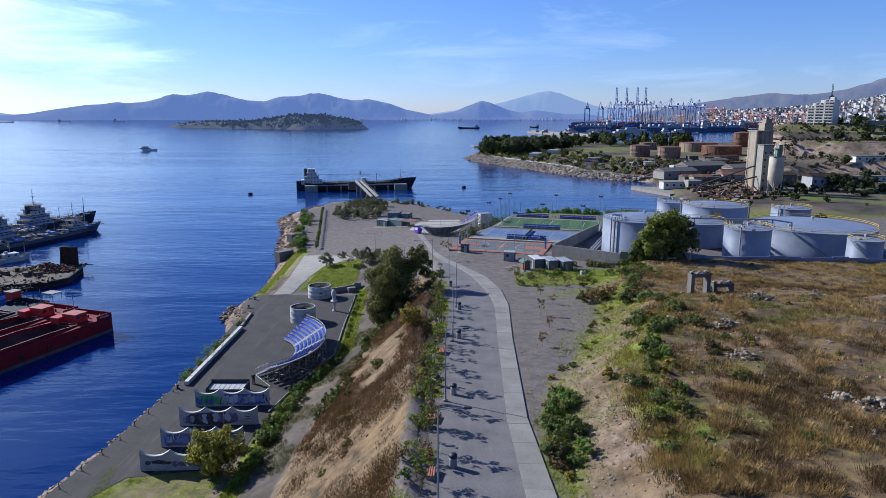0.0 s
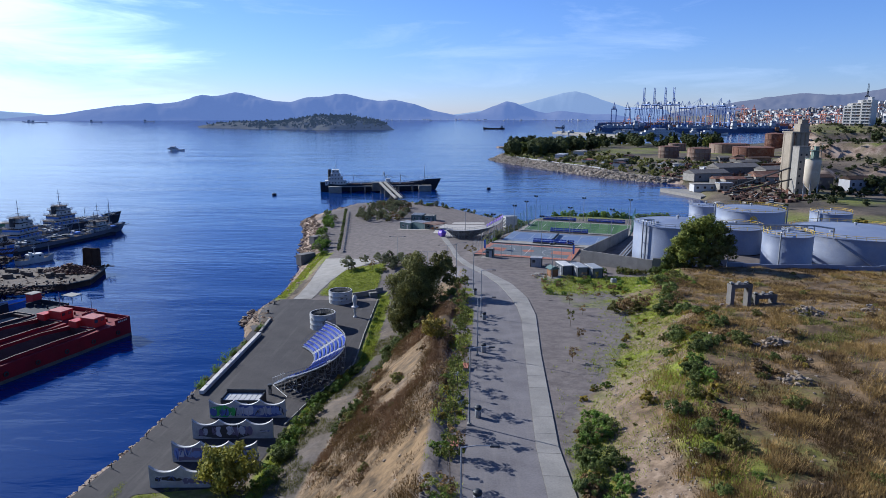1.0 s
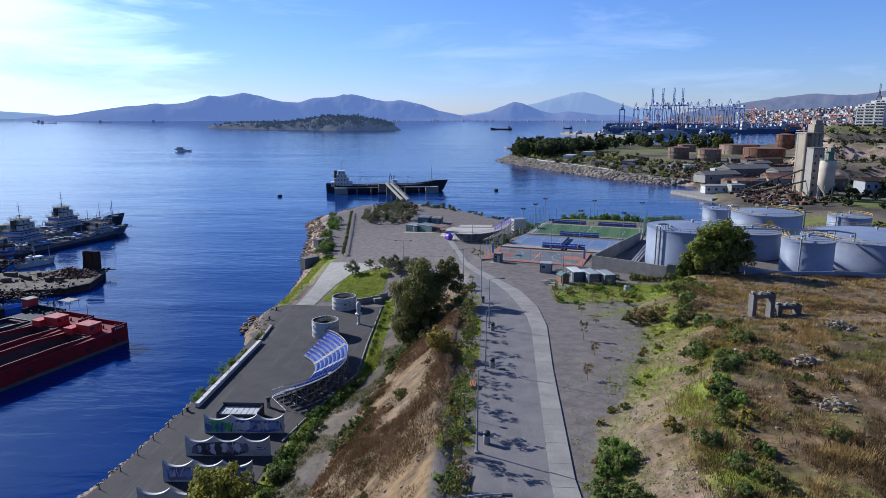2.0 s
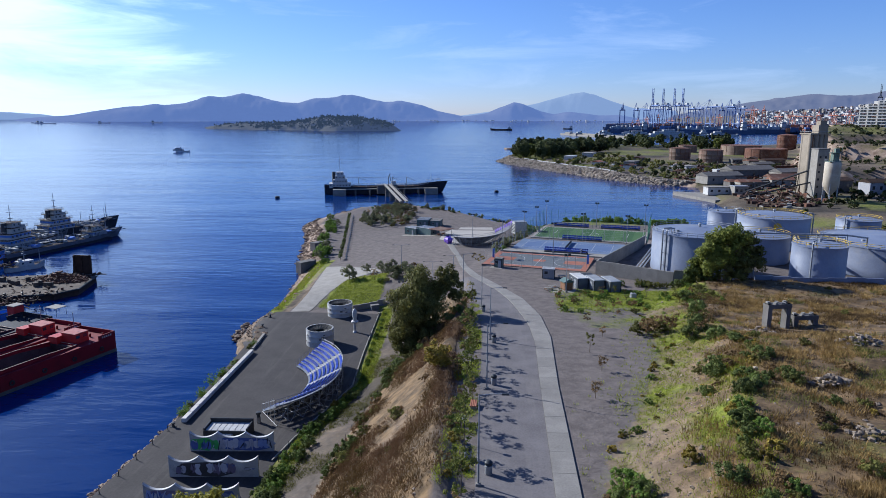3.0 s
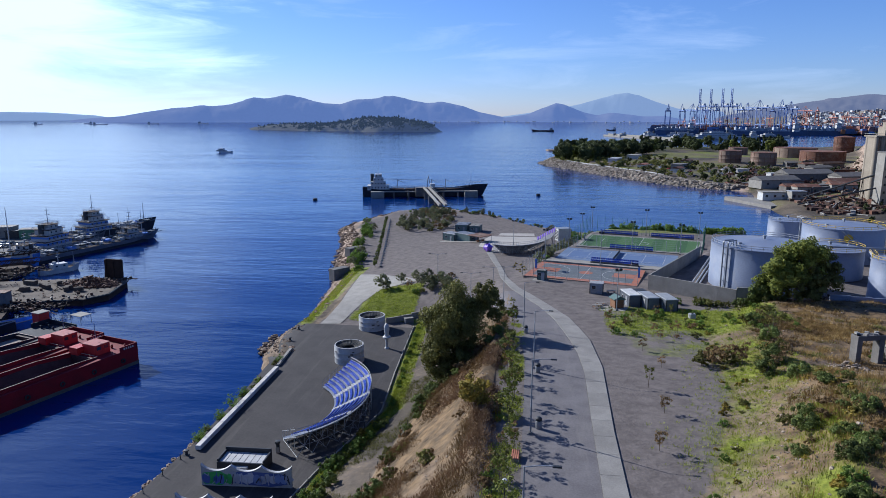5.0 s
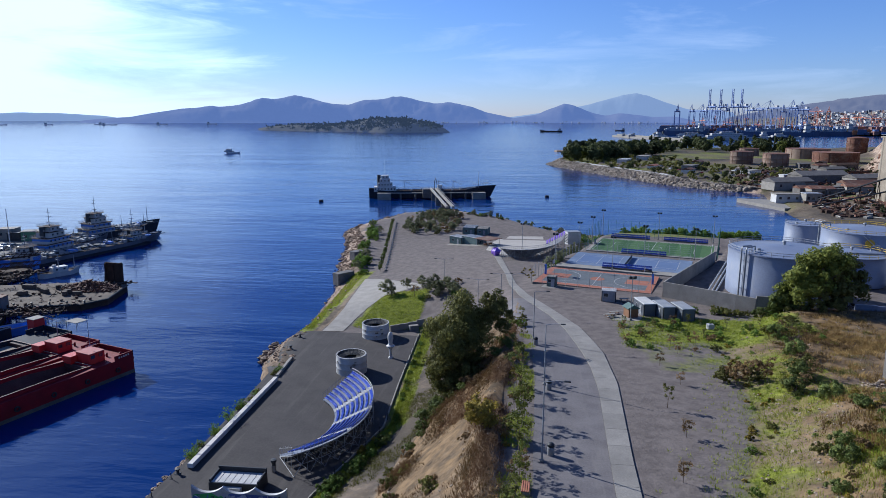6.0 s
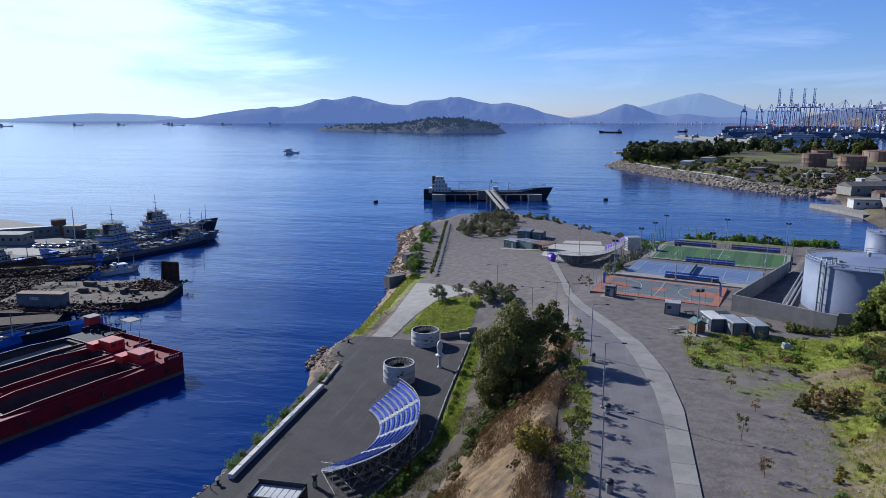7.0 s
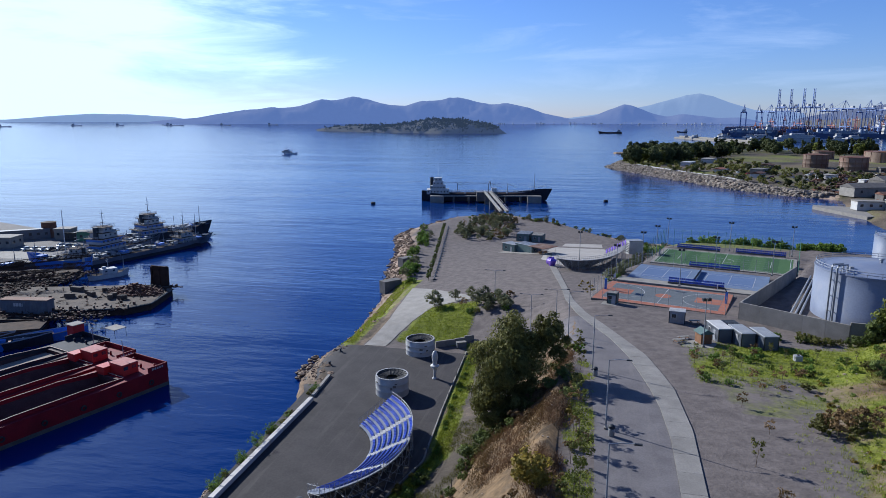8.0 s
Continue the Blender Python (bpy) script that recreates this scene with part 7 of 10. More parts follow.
        part("ledger", Shape().tube([at(a, rin, 0.15), at(a, rout, 0.15)], 0.04, 4).tube([at(a, rin, 0.2), at(a, rout, ztop - 0.2)], 0.035, 4), steel, t)
    return t


stand("blue_grandstand", "curved scaffold grandstand with rows of blue plastic seats", -47.6, 130.2, QZ, 13.0, 8, 0.83, 0.44, radians(-51), radians(51), radians(-46), blue_plastic,
      (radians(-21), radians(3), radians(26)), 300, deck_m=surface("deck_plate", (0.26, 0.28, 0.33), (0.37, 0.39, 0.44), 1.0, 0.55, 0.3, 0.05, (0.2, 0.2, 0.22), 0.4, 0.1))


def drum(x, y, r, h):
    t = thing("round_tank", "open round white concrete tank with a dark torn cover", "round tank", (x, y, QZ), 0, "round quay tanks")
    part("wall", Shape().lathe((0, 0, 0), [(r - 0.35, 0), (r, 0), (r, h * 0.3), (r + 0.02, h * 0.31), (r + 0.02, h * 0.33), (r, h * 0.34), (r, h * 0.64), (r + 0.02, h * 0.65), (r + 0.02, h * 0.67), (r, h * 0.68), (r, h), (r - 0.3, h), (r - 0.3, h - 1.3)], 40, caps=False), white_paint, t, soft=True)
    ring = part("cover", Shape().lathe((0, 0, h - 0.05), [(r - 0.02, 0.06), (r - 0.3, 0.02), (r - 0.8, -0.25), (r * 0.35, -0.55)], 28, caps=False), black_cover, t, soft=False)
    part("floor", Shape().lathe((0, 0, h - 1.3), [(r - 0.32, 0), (0.05, 0.02)], 28), concrete, t)
    for i in range(18):
        a = 2 * math.pi * i / 18
        part("cover_fold", Shape().tube([(math.cos(a) * (r - 0.25), math.sin(a) * (r - 0.25), h + 0.02), (math.cos(a + 0.1) * r * 0.36, math.sin(a + 0.1) * r * 0.36, h - 0.52)], 0.05, 4), black_cover, ring)
    rs = random.Random(int(x * 7))
    for i in range(5):
        a = rs.uniform(math.pi * 1.05, math.pi * 1.75)
        part("painted_mark", Shape().box((math.cos(a) * (r + 0.02), math.sin(a) * (r + 0.02), rs.uniform(0.8, h - 0.8)), (0.05, rs.uniform(0.2, 0.7), rs.uniform(0.15, 0.5)), a), concrete_dark, t)
    return t


drum(-38.4, 155.5, 3.1, 3.7)
drum(-38.9, 177.6, 3.2, 3.3)

# abstract white sculpture on the quay: one plain form
sc = Shape().lathe((0, 0, 0), [(0.55, 0), (0.5, 0.2), (0.3, 0.4), (0.34, 1.8), (0.45, 2.3), (0.85, 2.5), (0.9, 2.75), (0.5, 3.0), (0.42, 3.4), (0.62, 4.3), (0.6, 5.0), (0.35, 5.6), (0.1, 5.8)], 16)
scu = part("sculpture", sc, white_paint, soft=True)
scu.location = (-32.2, 163.9, QZ)
tagged(scu, "tall white abstract sculpture on the quay", "sculpture")

wall_run("retaining_wall", "low pale retaining wall at the end of the quay", [(-36.4, 181.6), (-28.6, 186.6)], 1.4, 0.4, concrete, 2.6)
pl = thing("cable_drum_box", "grey metal box beside the retaining wall", "box", (-30.8, 183.0, height(-30.8, 183)), 30)
part("body", Shape().slab((0, 0, 0.6), (2.2, 1.1, 1.2)), cab_grey, pl)
part("lid", Shape().slab((0, 0, 1.25), (2.3, 1.2, 0.12)), concrete, pl)

# scalloped white walls covered with sprayed shapes
spray = [surface("spray_" + nm, c, [v * 1.3 for v in c], 1.5, 0.6, 0, 0.02, None, 0, 0.15) for nm, c in
         (("green", (0.06, 0.30, 0.07)), ("blue", (0.07, 0.10, 0.30)), ("black", (0.03, 0.03, 0.035)), ("violet", (0.12, 0.10, 0.17)), ("grey", (0.34, 0.35, 0.42)), ("sky", (0.16, 0.21, 0.42)))]


# white darkened here for the shade on the wall fronts; copings stay plain white
wall_shade_white = surface("wall_shade_white", (0.29, 0.29, 0.30), (0.43, 0.43, 0.43), 0.9, 0.85, 0, 0.12, (0.14, 0.14, 0.18), 0.55, 0.05)


def scallop_wall(x0, x1, y, label, art, seed):
    t = thing("scalloped_wall", label, "wall", (x0, y, QZ - 0.05), math.degrees(math.atan2(0.9, 12.6)), "scalloped walls")
    ln, n = x1 - x0, 48
    top = []
    waves = max(1, round(ln / 4.2))
    for i in range(n + 1):
        u = i / n * waves
        f = u - math.floor(u)
        top.append(3.15 - 0.85 * (1 - abs(2 * f - 1) ** 2.2) if i not in (0, n) else 3.2)
    vs, fs = [], []
    for i in range(n + 1):
        x = ln * i / n
        vs += [(x, -0.16, 0), (x, -0.16, top[i]), (x, 0.16, top[i]), (x, 0.16, 0)]
    for i in range(n):
        o = i * 4
        fs += [(o, o + 4, o + 5, o + 1), (o + 1, o + 5, o + 6, o + 2), (o + 2, o + 6, o + 7, o + 3)]
    fs += [(0, 1, 2, 3), (n * 4 + 3, n * 4 + 2, n * 4 + 1, n * 4)]
    part("wall", Shape().add(vs, fs), wall_shade_white, t)
    cap = Shape().loft([[(ln * i / n, -0.22, top[i]), (ln * i / n, -0.22, top[i] + 0.08), (ln * i / n, 0.22, top[i] + 0.08), (ln * i / n, 0.22, top[i])] for i in range(n + 1)])
    part("coping", cap, white_paint, t)
    rs = random.Random(seed)
    for a, b, cols, z0, z1 in art:
        x = a
        k = 14
        edge = [((a + b) / 2 + (b - a) / 2 * (1.0 + 0.12 * rs.uniform(-1, 1)) * (abs(math.cos(6.283 * j / k)) ** 0.5) * (1 if math.cos(6.283 * j / k) > 0 else -1), -0.1635,
                 (z0 + z1) / 2 + (z1 - z0) / 2 * (1.0 + 0.2 * rs.uniform(-1, 1)) * (abs(math.sin(6.283 * j / k)) ** 0.6) * (1 if math.sin(6.283 * j / k) > 0 else -1)) for j in range(k)]
        part("sprayed_patch", Shape().add(edge + [(p[0], -0.1615, p[2]) for p in edge], [tuple(range(k)), tuple(reversed(range(k, 2 * k)))]), spray[cols[0]], t)
        while x < b:
            w = rs.uniform(0.6, 1.1)
            m = spray[rs.choice(cols[1:] or (4,))]
            hh = (z1 - z0) * rs.uniform(0.6, 1.0)
            k = rs.randint(5, 8)
            zc, yo = z0 + (z1 - z0) * rs.uniform(0.4, 0.6), -0.168 - 0.004 * rs.randint(0, 2)
            pts = [(x + w / 2 + w * 0.7 * rs.uniform(0.7, 1.1) * math.cos(6.283 * j / k), yo, zc + hh / 2 * rs.uniform(0.7, 1.05) * math.sin(6.283 * j / k)) for j in range(k)]
            sh = Shape().add(pts + [(p[0], p[1] - 0.003, p[2]) for p in pts], [tuple(range(k, 2 * k)), tuple(reversed(range(k)))] + [(j, (j + 1) % k, k + (j + 1) % k, k + j) for j in range(k)])
            part("sprayed_shape", sh, m, t)
            if rs.random() < 0.8:
                q = [(x + w * rs.uniform(0.1, 0.9), -0.186, z0 + (z1 - z0) * rs.random()) for _ in range(3)]
                part("sprayed_stroke", Shape().tube(q, 0.07, 4), spray[rs.choice((2, 1, 4))], t)
            x += w * rs.uniform(0.7, 1.0)
    return t


scallop_wall(-45.8, -33.0, 106.2, "scalloped white wall sprayed with green and blue graffiti", [(0.2, 3.7, (0, 0, 0, 2, 1), 0.15, 2.2), (4.2, 12.0, (1, 4, 4, 4, 5), 0.2, 2.35)], 3)
scallop_wall(-45.5, -32.8, 98.9, "scalloped white wall with one large dark graffiti", [(1.0, 9.2, (2, 3, 3, 2, 4), 0.2, 2.35), (10.6, 11.6, (2,), 1.1, 1.5)], 4)
scallop_wall(-45.4, -32.9, 91.8, "scalloped white wall sprayed with blue-grey graffiti", [(0.3, 5.8, (3, 1, 5, 4, 1), 0.2, 2.3), (6.2, 12.0, (1, 3, 4, 5), 0.2, 2.2)], 5)
scallop_wall(-45.3, -36.8, 84.9, "scalloped white wall with small dark tags", [(0.8, 3.6, (4, 2, 2), 0.9, 1.8), (4.6, 7.8, (4, 3), 0.5, 1.6)], 6)

booth = thing("quay_booth", "low black and white open booth on the quay", "booth", (-41.9, 111.5, QZ), 2)
for sy in (-1.6, 1.6):
    part("long_wall", Shape().slab((0, sy, 0.95 + 0.1 * sy), (7.0, 0.25, 1.9 + 0.2 * sy)), dark_metal, booth)
for sx in (-3.4, 3.4):
    part("side_wall", Shape().slab((sx, 0, 0.95), (0.25, 3.0, 1.9)), dark_metal, booth)
for i in range(7):
    part("roof_plank", Shape().slab((-2.82 + 0.94 * i, 0, 1.5), (0.9, 2.9, 0.1)), white_paint, booth)
part("counter", Shape().slab((0.0, -1.95, 0.6), (2.4, 0.6, 1.1)), white_paint, booth)
part("panel", Shape().slab((2.2, 1.9, 1.3), (1.8, 0.2, 1.3)), white_paint, booth)
part("panel", Shape().slab((-2.0, 1.9, 1.3), (1.6, 0.2, 1.3)), dark_metal, booth)
stove = thing("vent_stack", "short dark vent stack on a pale foot", "vent", (-38.7, 116.2, QZ), 0)
part("foot", Shape().slab((0, 0, 0.5), (0.5, 0.5, 1.0)), concrete, stove)
part("cowl", Shape().lathe((0, 0, 1.0), [(0.28, 0), (0.28, 0.5), (0.42, 0.55), (0.42, 0.9), (0.1, 0.95)], 12), dark_metal, stove, soft=True)

# wire fence up the strip above the quay
pts = [(-31.6, 104), (-31.0, 112), (-26.6, 130), (-26.2, 140), (-27.6, 155), (-28.6, 170), (-28.8, 181)]
fence_line("strip_fence", "sagging wire fence on thin posts above the quay", [(x + 0.2, y, height(x + 0.2, y)) for x, y in pts], 1.3, dark_metal, 4.5, 3)
fence_line("bank_fence", "old wire fence on dark posts below the bank", [(x, y, height(x, y)) for x, y in ((-22.5, 96), (-21.0, 112), (-18.5, 128), (-16, 140))], 1.3, dark_metal, 3.0, 3)
wall_run("strip_kerb", "low pale concrete kerb above the quay", [(-32.4, 104), (-31.2, 111), (-26.2, 132), (-27.5, 150), (-29.0, 180)], 0.3, 0.25, concrete, 4.0)
wall_run("seawall_block", "old square concrete block at the waterside", [(-66.5, 234), (-62.5, 239)], 3.2, 3.0, concrete_dark, 9)
wall_run("seawall_block", "old square concrete block at the waterside", [(-69, 262), (-66, 266)], 2.6, 3.0, concrete_dark, 9)

# ---------------------------------------------------------------- head of the point
cab_green = surface("cabin_green", (0.10, 0.16, 0.15), (0.15, 0.21, 0.20), 0.5, 0.6, 0.1, 0.06, (0.08, 0.1, 0.09), 0.4, 0.08)
cabin(-32.2, 286.5, -38, 6.5, 4.6, 2.9, "dark green cabin with a pale metal roof", cab_green, roof_grey, name="park_cabin", group="park cabins")
cabin(-26.2, 283.6, 52, 5.0, 8.4, 2.9, "long dark green cabin with a pale metal roof", cab_green, roof_grey, name="park_cabin", group="park cabins")
cabin(-31.5, 321, -6, 5.5, 7.5, 3.0, "dark green cabin with a pale metal roof", cab_green, roof_grey, name="park_cabin", group="park cabins")
cabin(-25.6, 319.5, -6, 4.6, 6.5, 2.8, "dark green cabin with a tan metal roof", cab_green, concrete, name="park_cabin", group="park cabins")
can = thing("canopy", "rust-red sheet metal canopy on posts", "canopy", (-20.3, 276.8, height(-20.3, 276.8)), 52)
part("roof", Shape().slab((0, 0, 2.6), (7.6, 7.4, 0.15)), rust, can)
for sx in (-3.2, 3.2):
    for sy in (-2.9, 2.9):
        part("post", Shape().tube([(sx, sy, 0), (sx, sy, 2.6)], 0.07, 6), steel, can)
for k in range(2):
    mt = thing("picnic_table", "brown timber picnic table under the canopy", "picnic table", (-21.1 + 1.8 * k, 276.2 + 1.6 * k, height(-20.3, 277)), 52, "picnic tables")
    part("top", Shape().slab((0, 0, 0.75), (1.8, 0.8, 0.06)), timber, mt)
    part("bench", Shape().slab((0, 0.7, 0.45), (1.8, 0.3, 0.05)), timber, mt)
    part("bench", Shape().slab((0, -0.7, 0.45), (1.8, 0.3, 0.05)), timber, mt)
    part("trestle", Shape().box((0, 0, 0.37), (0.12, 1.3, 0.74)), timber, mt)

S2 = (-8.0, 272.0)
st2 = stand("violet_grandstand", "curved scaffold grandstand with bare decks and violet seat covers", S2[0], S2[1], 7.9, 12.8, 8, 0.85, 0.48, radians(-110), radians(5), radians(-9), violet_plastic, (radians(-80), radians(-40)), 120, base_z=1.4, oval=(-3.6, 13.4), riser_m=dark_metal,
            deck_t=0.15, deck_m=surface("plank_pale", (0.28, 0.27, 0.27), (0.40, 0.385, 0.38), 1.2, 0.8, 0, 0.15, (0.16, 0.14, 0.13), 0.5, 0.12))
wrap = thing("violet_bundle", "bundle of violet plastic sheeting by the stand", "plastic sheeting", (-15.2, 247.0, height(-15.2, 247.0)), 20)
rock = rock_shape(5, 1.5, 5, 9, 1.0)
part("wrapped_sheet", lift(rock, 1.3), violet_plastic, wrap)
sb = thing("stand_cabin", "white site box with louvred side behind the stand", "cabin", (11.5, 287.5, height(11.5, 287.5)), 20)
part("body", Shape().slab((0, 0, 2.4), (5.2, 4, 4.8)), white_paint, sb)
for i in range(6):
    part("louvre", Shape().box((-2.66, 0, 0.9 + 0.6 * i), (0.12, 3.6, 0.3)), dark_metal, sb)
part("roof", Shape().slab((0, 0, 4.9), (5.4, 4.2, 0.16)), roof_grey, sb)
for x, y in ((-9.1, 256.7),):
    mast_lamp("floodlight_mast", "grey steel mast with two black floodlights", x + 2, y + 6, height(x + 2, y + 6), 9.5, 2, 0)


# ---------------------------------------------------------------- tanker at the jetty
gear = Shape()
for yy in (-1.6, -0.5, 0.6, 1.7):
    gear.tube([(-24, yy, 5.6), (32, yy, 5.6)], 0.16, 5)
gear.box((4, 0, 6.6), (56, 1.0, 0.15)).box((4, 0.55, 7.1), (56, 0.05, 0.05)).box((4, -0.55, 7.1), (56, 0.05, 0.05))
for i in range(11):
    gear.box((-22 + 5.3 * i, 0, 5.9), (0.3, 1.2, 1.6))
for x in (-18, 6, 16):
    gear.tube([(x, 2.6, 4.6), (x, 2.6, 11.5)], 0.22, 6).tube([(x, 2.6, 11), (x + 6, 1.0, 8.5)], 0.12, 5)
for i in range(8):
    gear.lathe((-20 + 7 * i, 3.4 * (-1) ** i, 4.6), [(0.7, 0), (0.7, 1.1), (0.1, 1.3)], 10)
tanker = simple_ship("tanker", "small black-hulled tanker with white deck house moored at the jetty", (-76.2, 481, 0), 12.4, 84, 12.5, 5.2, black_hull, [(15, 10.5, 3.0), (10, 9.5, 2.7), (7, 8.5, 2.6), (5, 6.5, 2.4)], True, "ship", "", gear)
part("bow_rail", Shape().tube([(30, -4.6, 8.0), (36, -3, 8.8), (41, 0, 9.4), (36, 3, 8.8), (30, 4.6, 8.0)], 0.06, 4).tube([(30, -4.6, 8.6), (36, -3, 9.4), (41, 0, 10.0), (36, 3, 9.4), (30, 4.6, 8.6)], 0.06, 4), white_paint, tanker)
part("lifeboat", Shape().lathe((-33, 4.9, 9.6), [(0.1, -0.6), (1.0, -0.2), (1.1, 0.3), (0.2, 0.9)], 10), orange_paint, tanker, soft=True)

jetty_bridge = thing("jetty_bridge", "twin pale concrete beams bridging to the tanker berth", "bridge", (0, 0, 0))
r0, r1 = Vector((-50.5, 394, 4.6)), Vector((-71.5, 467, 6.8))
dv = (r1 - r0).normalized()
nv = Vector((dv.y, -dv.x, 0)).normalized()
for s in (-1.7, 1.7):
    a, b = r0 + nv * s, r1 + nv * s
    w = nv * 0.75
    part("beam", Shape().loft([[a - w, a - w + Vector((0, 0, 0.9)), a + w + Vector((0, 0, 0.9)), a + w, a - w], [b - w, b - w + Vector((0, 0, 0.9)), b + w + Vector((0, 0, 0.9)), b + w, b - w]]), concrete, jetty_bridge)
for q in (0.25, 0.6, 0.92):
    m = r0 + (r1 - r0) * q
    part("pier", Shape().box((m.x, m.y, m.z / 2 - 1), (1.2, 5.0, m.z + 2), math.atan2(dv.y, dv.x)), concrete_dark, jetty_bridge)
for s in (-2.4, 2.4):
    part("railing", Shape().tube([r0 + nv * s + Vector((0, 0, 1.8)), r1 + nv * s + Vector((0, 0, 1.8))], 0.05, 4), steel, jetty_bridge)
berth = thing("tanker_berth", "concrete berth platform with dolphins beside the tanker", "berth", (-72.5, 470.5, 0), 12.4)
part("platform", Shape().slab((0, 0, 4.0), (14, 6, 6.0)), concrete_dark, berth)
part("dolphin", Shape().slab((-33, 0.5, 1.6), (9, 5, 5.4)), concrete, berth)
part("dolphin", Shape().slab((31, 0.5, 1.6), (9, 5, 5.4)), concrete, berth)
part("gangway", Shape().box((-17, 0, 4.2), (26, 1.4, 0.6)), concrete, berth)
part("gangway", Shape().box((17, 0, 4.2), (26, 1.4, 0.6)), concrete, berth)
for x in (-22, -12, 12, 22):
    part("pile", Shape().lathe((x, 0, -2), [(0.6, 0), (0.6, 6)], 10), concrete_dark, berth)
part("loading_arm", Shape().tube([(1, 1, 7), (1, 1, 12), (2, 4, 14), (3, 6, 9)], 0.2, 6), dark_metal, berth)
part("hut", Shape().slab((4.5, 0, 8.2), (3.2, 3, 2.6)), white_paint, berth)
for x, y in ((-142.8, 445.4), (3.8, 491.8)):
    bu = thing("mooring_buoy", "dark cylindrical mooring buoy afloat in the bay", "buoy", (x, y, 0), 0, "mooring buoys")
    part("float", Shape().lathe((0, 0, -0.5), [(1.5, 0), (1.5, 1.6), (1.2, 1.8), (0.1, 1.9)], 14), black_hull, bu, soft=True)
    part("ring", Shape().tube([(-0.4, 0, 1.4), (-0.3, 0, 1.9), (0.3, 0, 1.9), (0.4, 0, 1.4)], 0.09, 5), steel, bu)

# ---------------------------------------------------------------- red hopper barges
hold_plate = surface("hold_plate", (0.035, 0.014, 0.014), (0.075, 0.032, 0.03), 0.4, 0.75, 0.1, 0.2, (0.13, 0.08, 0.06), 0.6, 0.1)
# roof red mixed paler than the house, standing in for sun on its top
roof_sunlit_red = surface("roof_sunlit_red", (0.30, 0.06, 0.06), (0.42, 0.11, 0.10), 0.8, 0.7, 0, 0.05, (0.5, 0.34, 0.30), 0.35, 0)
boot_paint = surface("boot_paint", (0.075, 0.08, 0.07), (0.12, 0.125, 0.11), 0.5, 0.8, 0, 0.15, (0.05, 0.045, 0.04), 0.6, 0.05)


timber_pale = surface("timber_pale", (0.22, 0.14, 0.085), (0.36, 0.25, 0.16), 1.2, 0.85, 0, 0.2, (0.12, 0.08, 0.05), 0.5, 0.15)


def hopper_barge(name, label, stern, head, length, beam, hull_m, rim_m, top_m, house=True, floor_m=None, fore=13.0):
    """A hopper barge lying with its stern towards +x: hull with a sunken hold, coaming with a pale lip, deck and wheelhouse."""
    t = thing(name, label, "barge", (*stern, 0), head, "hopper barges")
    h, b2 = 3.9, beam / 2
    hold0, hold1 = -length + fore, -9.0
    hull = Shape()
    hull.box((-length / 2, -b2 + 0.6, h / 2 - 0.4), (length, 1.2, h + 0.8)).box((-length / 2, b2 - 0.6, h / 2 - 0.4), (length, 1.2, h + 0.8))
    hull.box((hold1 / 2, 0, h / 2 - 0.4), (-hold1, beam - 2.4, h + 0.8)).box((-length + fore / 2, 0, h / 2 - 0.4), (fore, beam - 2.4, h + 0.8))
    part("hull", hull, hull_m, t)
    part("boot_top", Shape().box((-length / 2, 0, 0.25), (length + 0.06, beam + 0.06, 1.0)), boot_paint, t)
    for i in range(int(length / 7)):
        part("tyre_fender", Shape().lathe((0, 0, -0.12), [(0.3, 0), (0.55, 0.02), (0.55, 0.22), (0.3, 0.24)], 12, caps=False), dark_metal, t, soft=True).matrix_local = pose(-4 - 7 * i, -b2 - 0.13, 1.9, 90, 0, 0)
    part("hold_floor", Shape().box(((hold0 + hold1) / 2, 0, 3.0 if floor_m else 0.2), (hold1 - hold0 - 1.4, beam - (3.6 if floor_m else 2.4), 0.2)), floor_m or hold_plate, t)
    mid = (hold0 + hold1) / 2
    for s in (-1, 1):
        part("hold_side", Shape().add([(hold0, s * (b2 - 1.35), h), (hold1, s * (b2 - 1.35), h), (hold1, s * (b2 - 3.6), 0.32), (hold0, s * (b2 - 3.6), 0.32), (hold1, s * (b2 - 1.25), 0.31), (hold0, s * (b2 - 1.25), 0.31)],
                                      [(0, 1, 2, 3), (3, 2, 4, 5), (5, 4, 1, 0)]), hold_plate, t)
    for x in (hold0 + 0.35, hold1 - 0.35):
        part("hold_end", Shape().box((x, 0, h / 2 + 0.2), (0.5, beam - 2.6, h - 0.4)), hold_plate, t)
    for s in (-1, 1):
        pts = [(hold1 + 0.3, s * (b2 - 1.7), h), (hold1 - 8, s * (b2 - 1.2), h + 0.5), (mid, s * (b2 - 1.2), h + 0.5), (hold0 + 6, s * (b2 - 1.2), h + 0.5), (hold0 - 0.3, s * (b2 - 1.7), h)]
        part("coaming", Shape().loft([[(x, y - 0.12, 0.2), (x, y - 0.12, z + 0.25), (x, y + 0.12, z + 0.25), (x, y + 0.12, 0.2)] for x, y, z in pts]), top_m, t)
        part("lip", Shape().loft([[(x, y - 0.15, z + 0.25), (x, y - 0.15, z + 0.30), (x, y + 0.0, z + 0.30), (x, y + 0.0, z + 0.25)] for x, y, z in pts]), rim_m, t)
    for x in (hold1 + 0.3, hold0 - 0.3):
        part("coaming", Shape().box((x, 0, (h + 0.4) / 2), (0.24, beam - 3.4, h + 0.1)), top_m, t)
        part("lip", Shape().box((x, 0, h + 0.29), (0.16, beam - 3.4, 0.06)), rim_m, t)
    rq = random.Random(int(length * 7 + stern[0]))
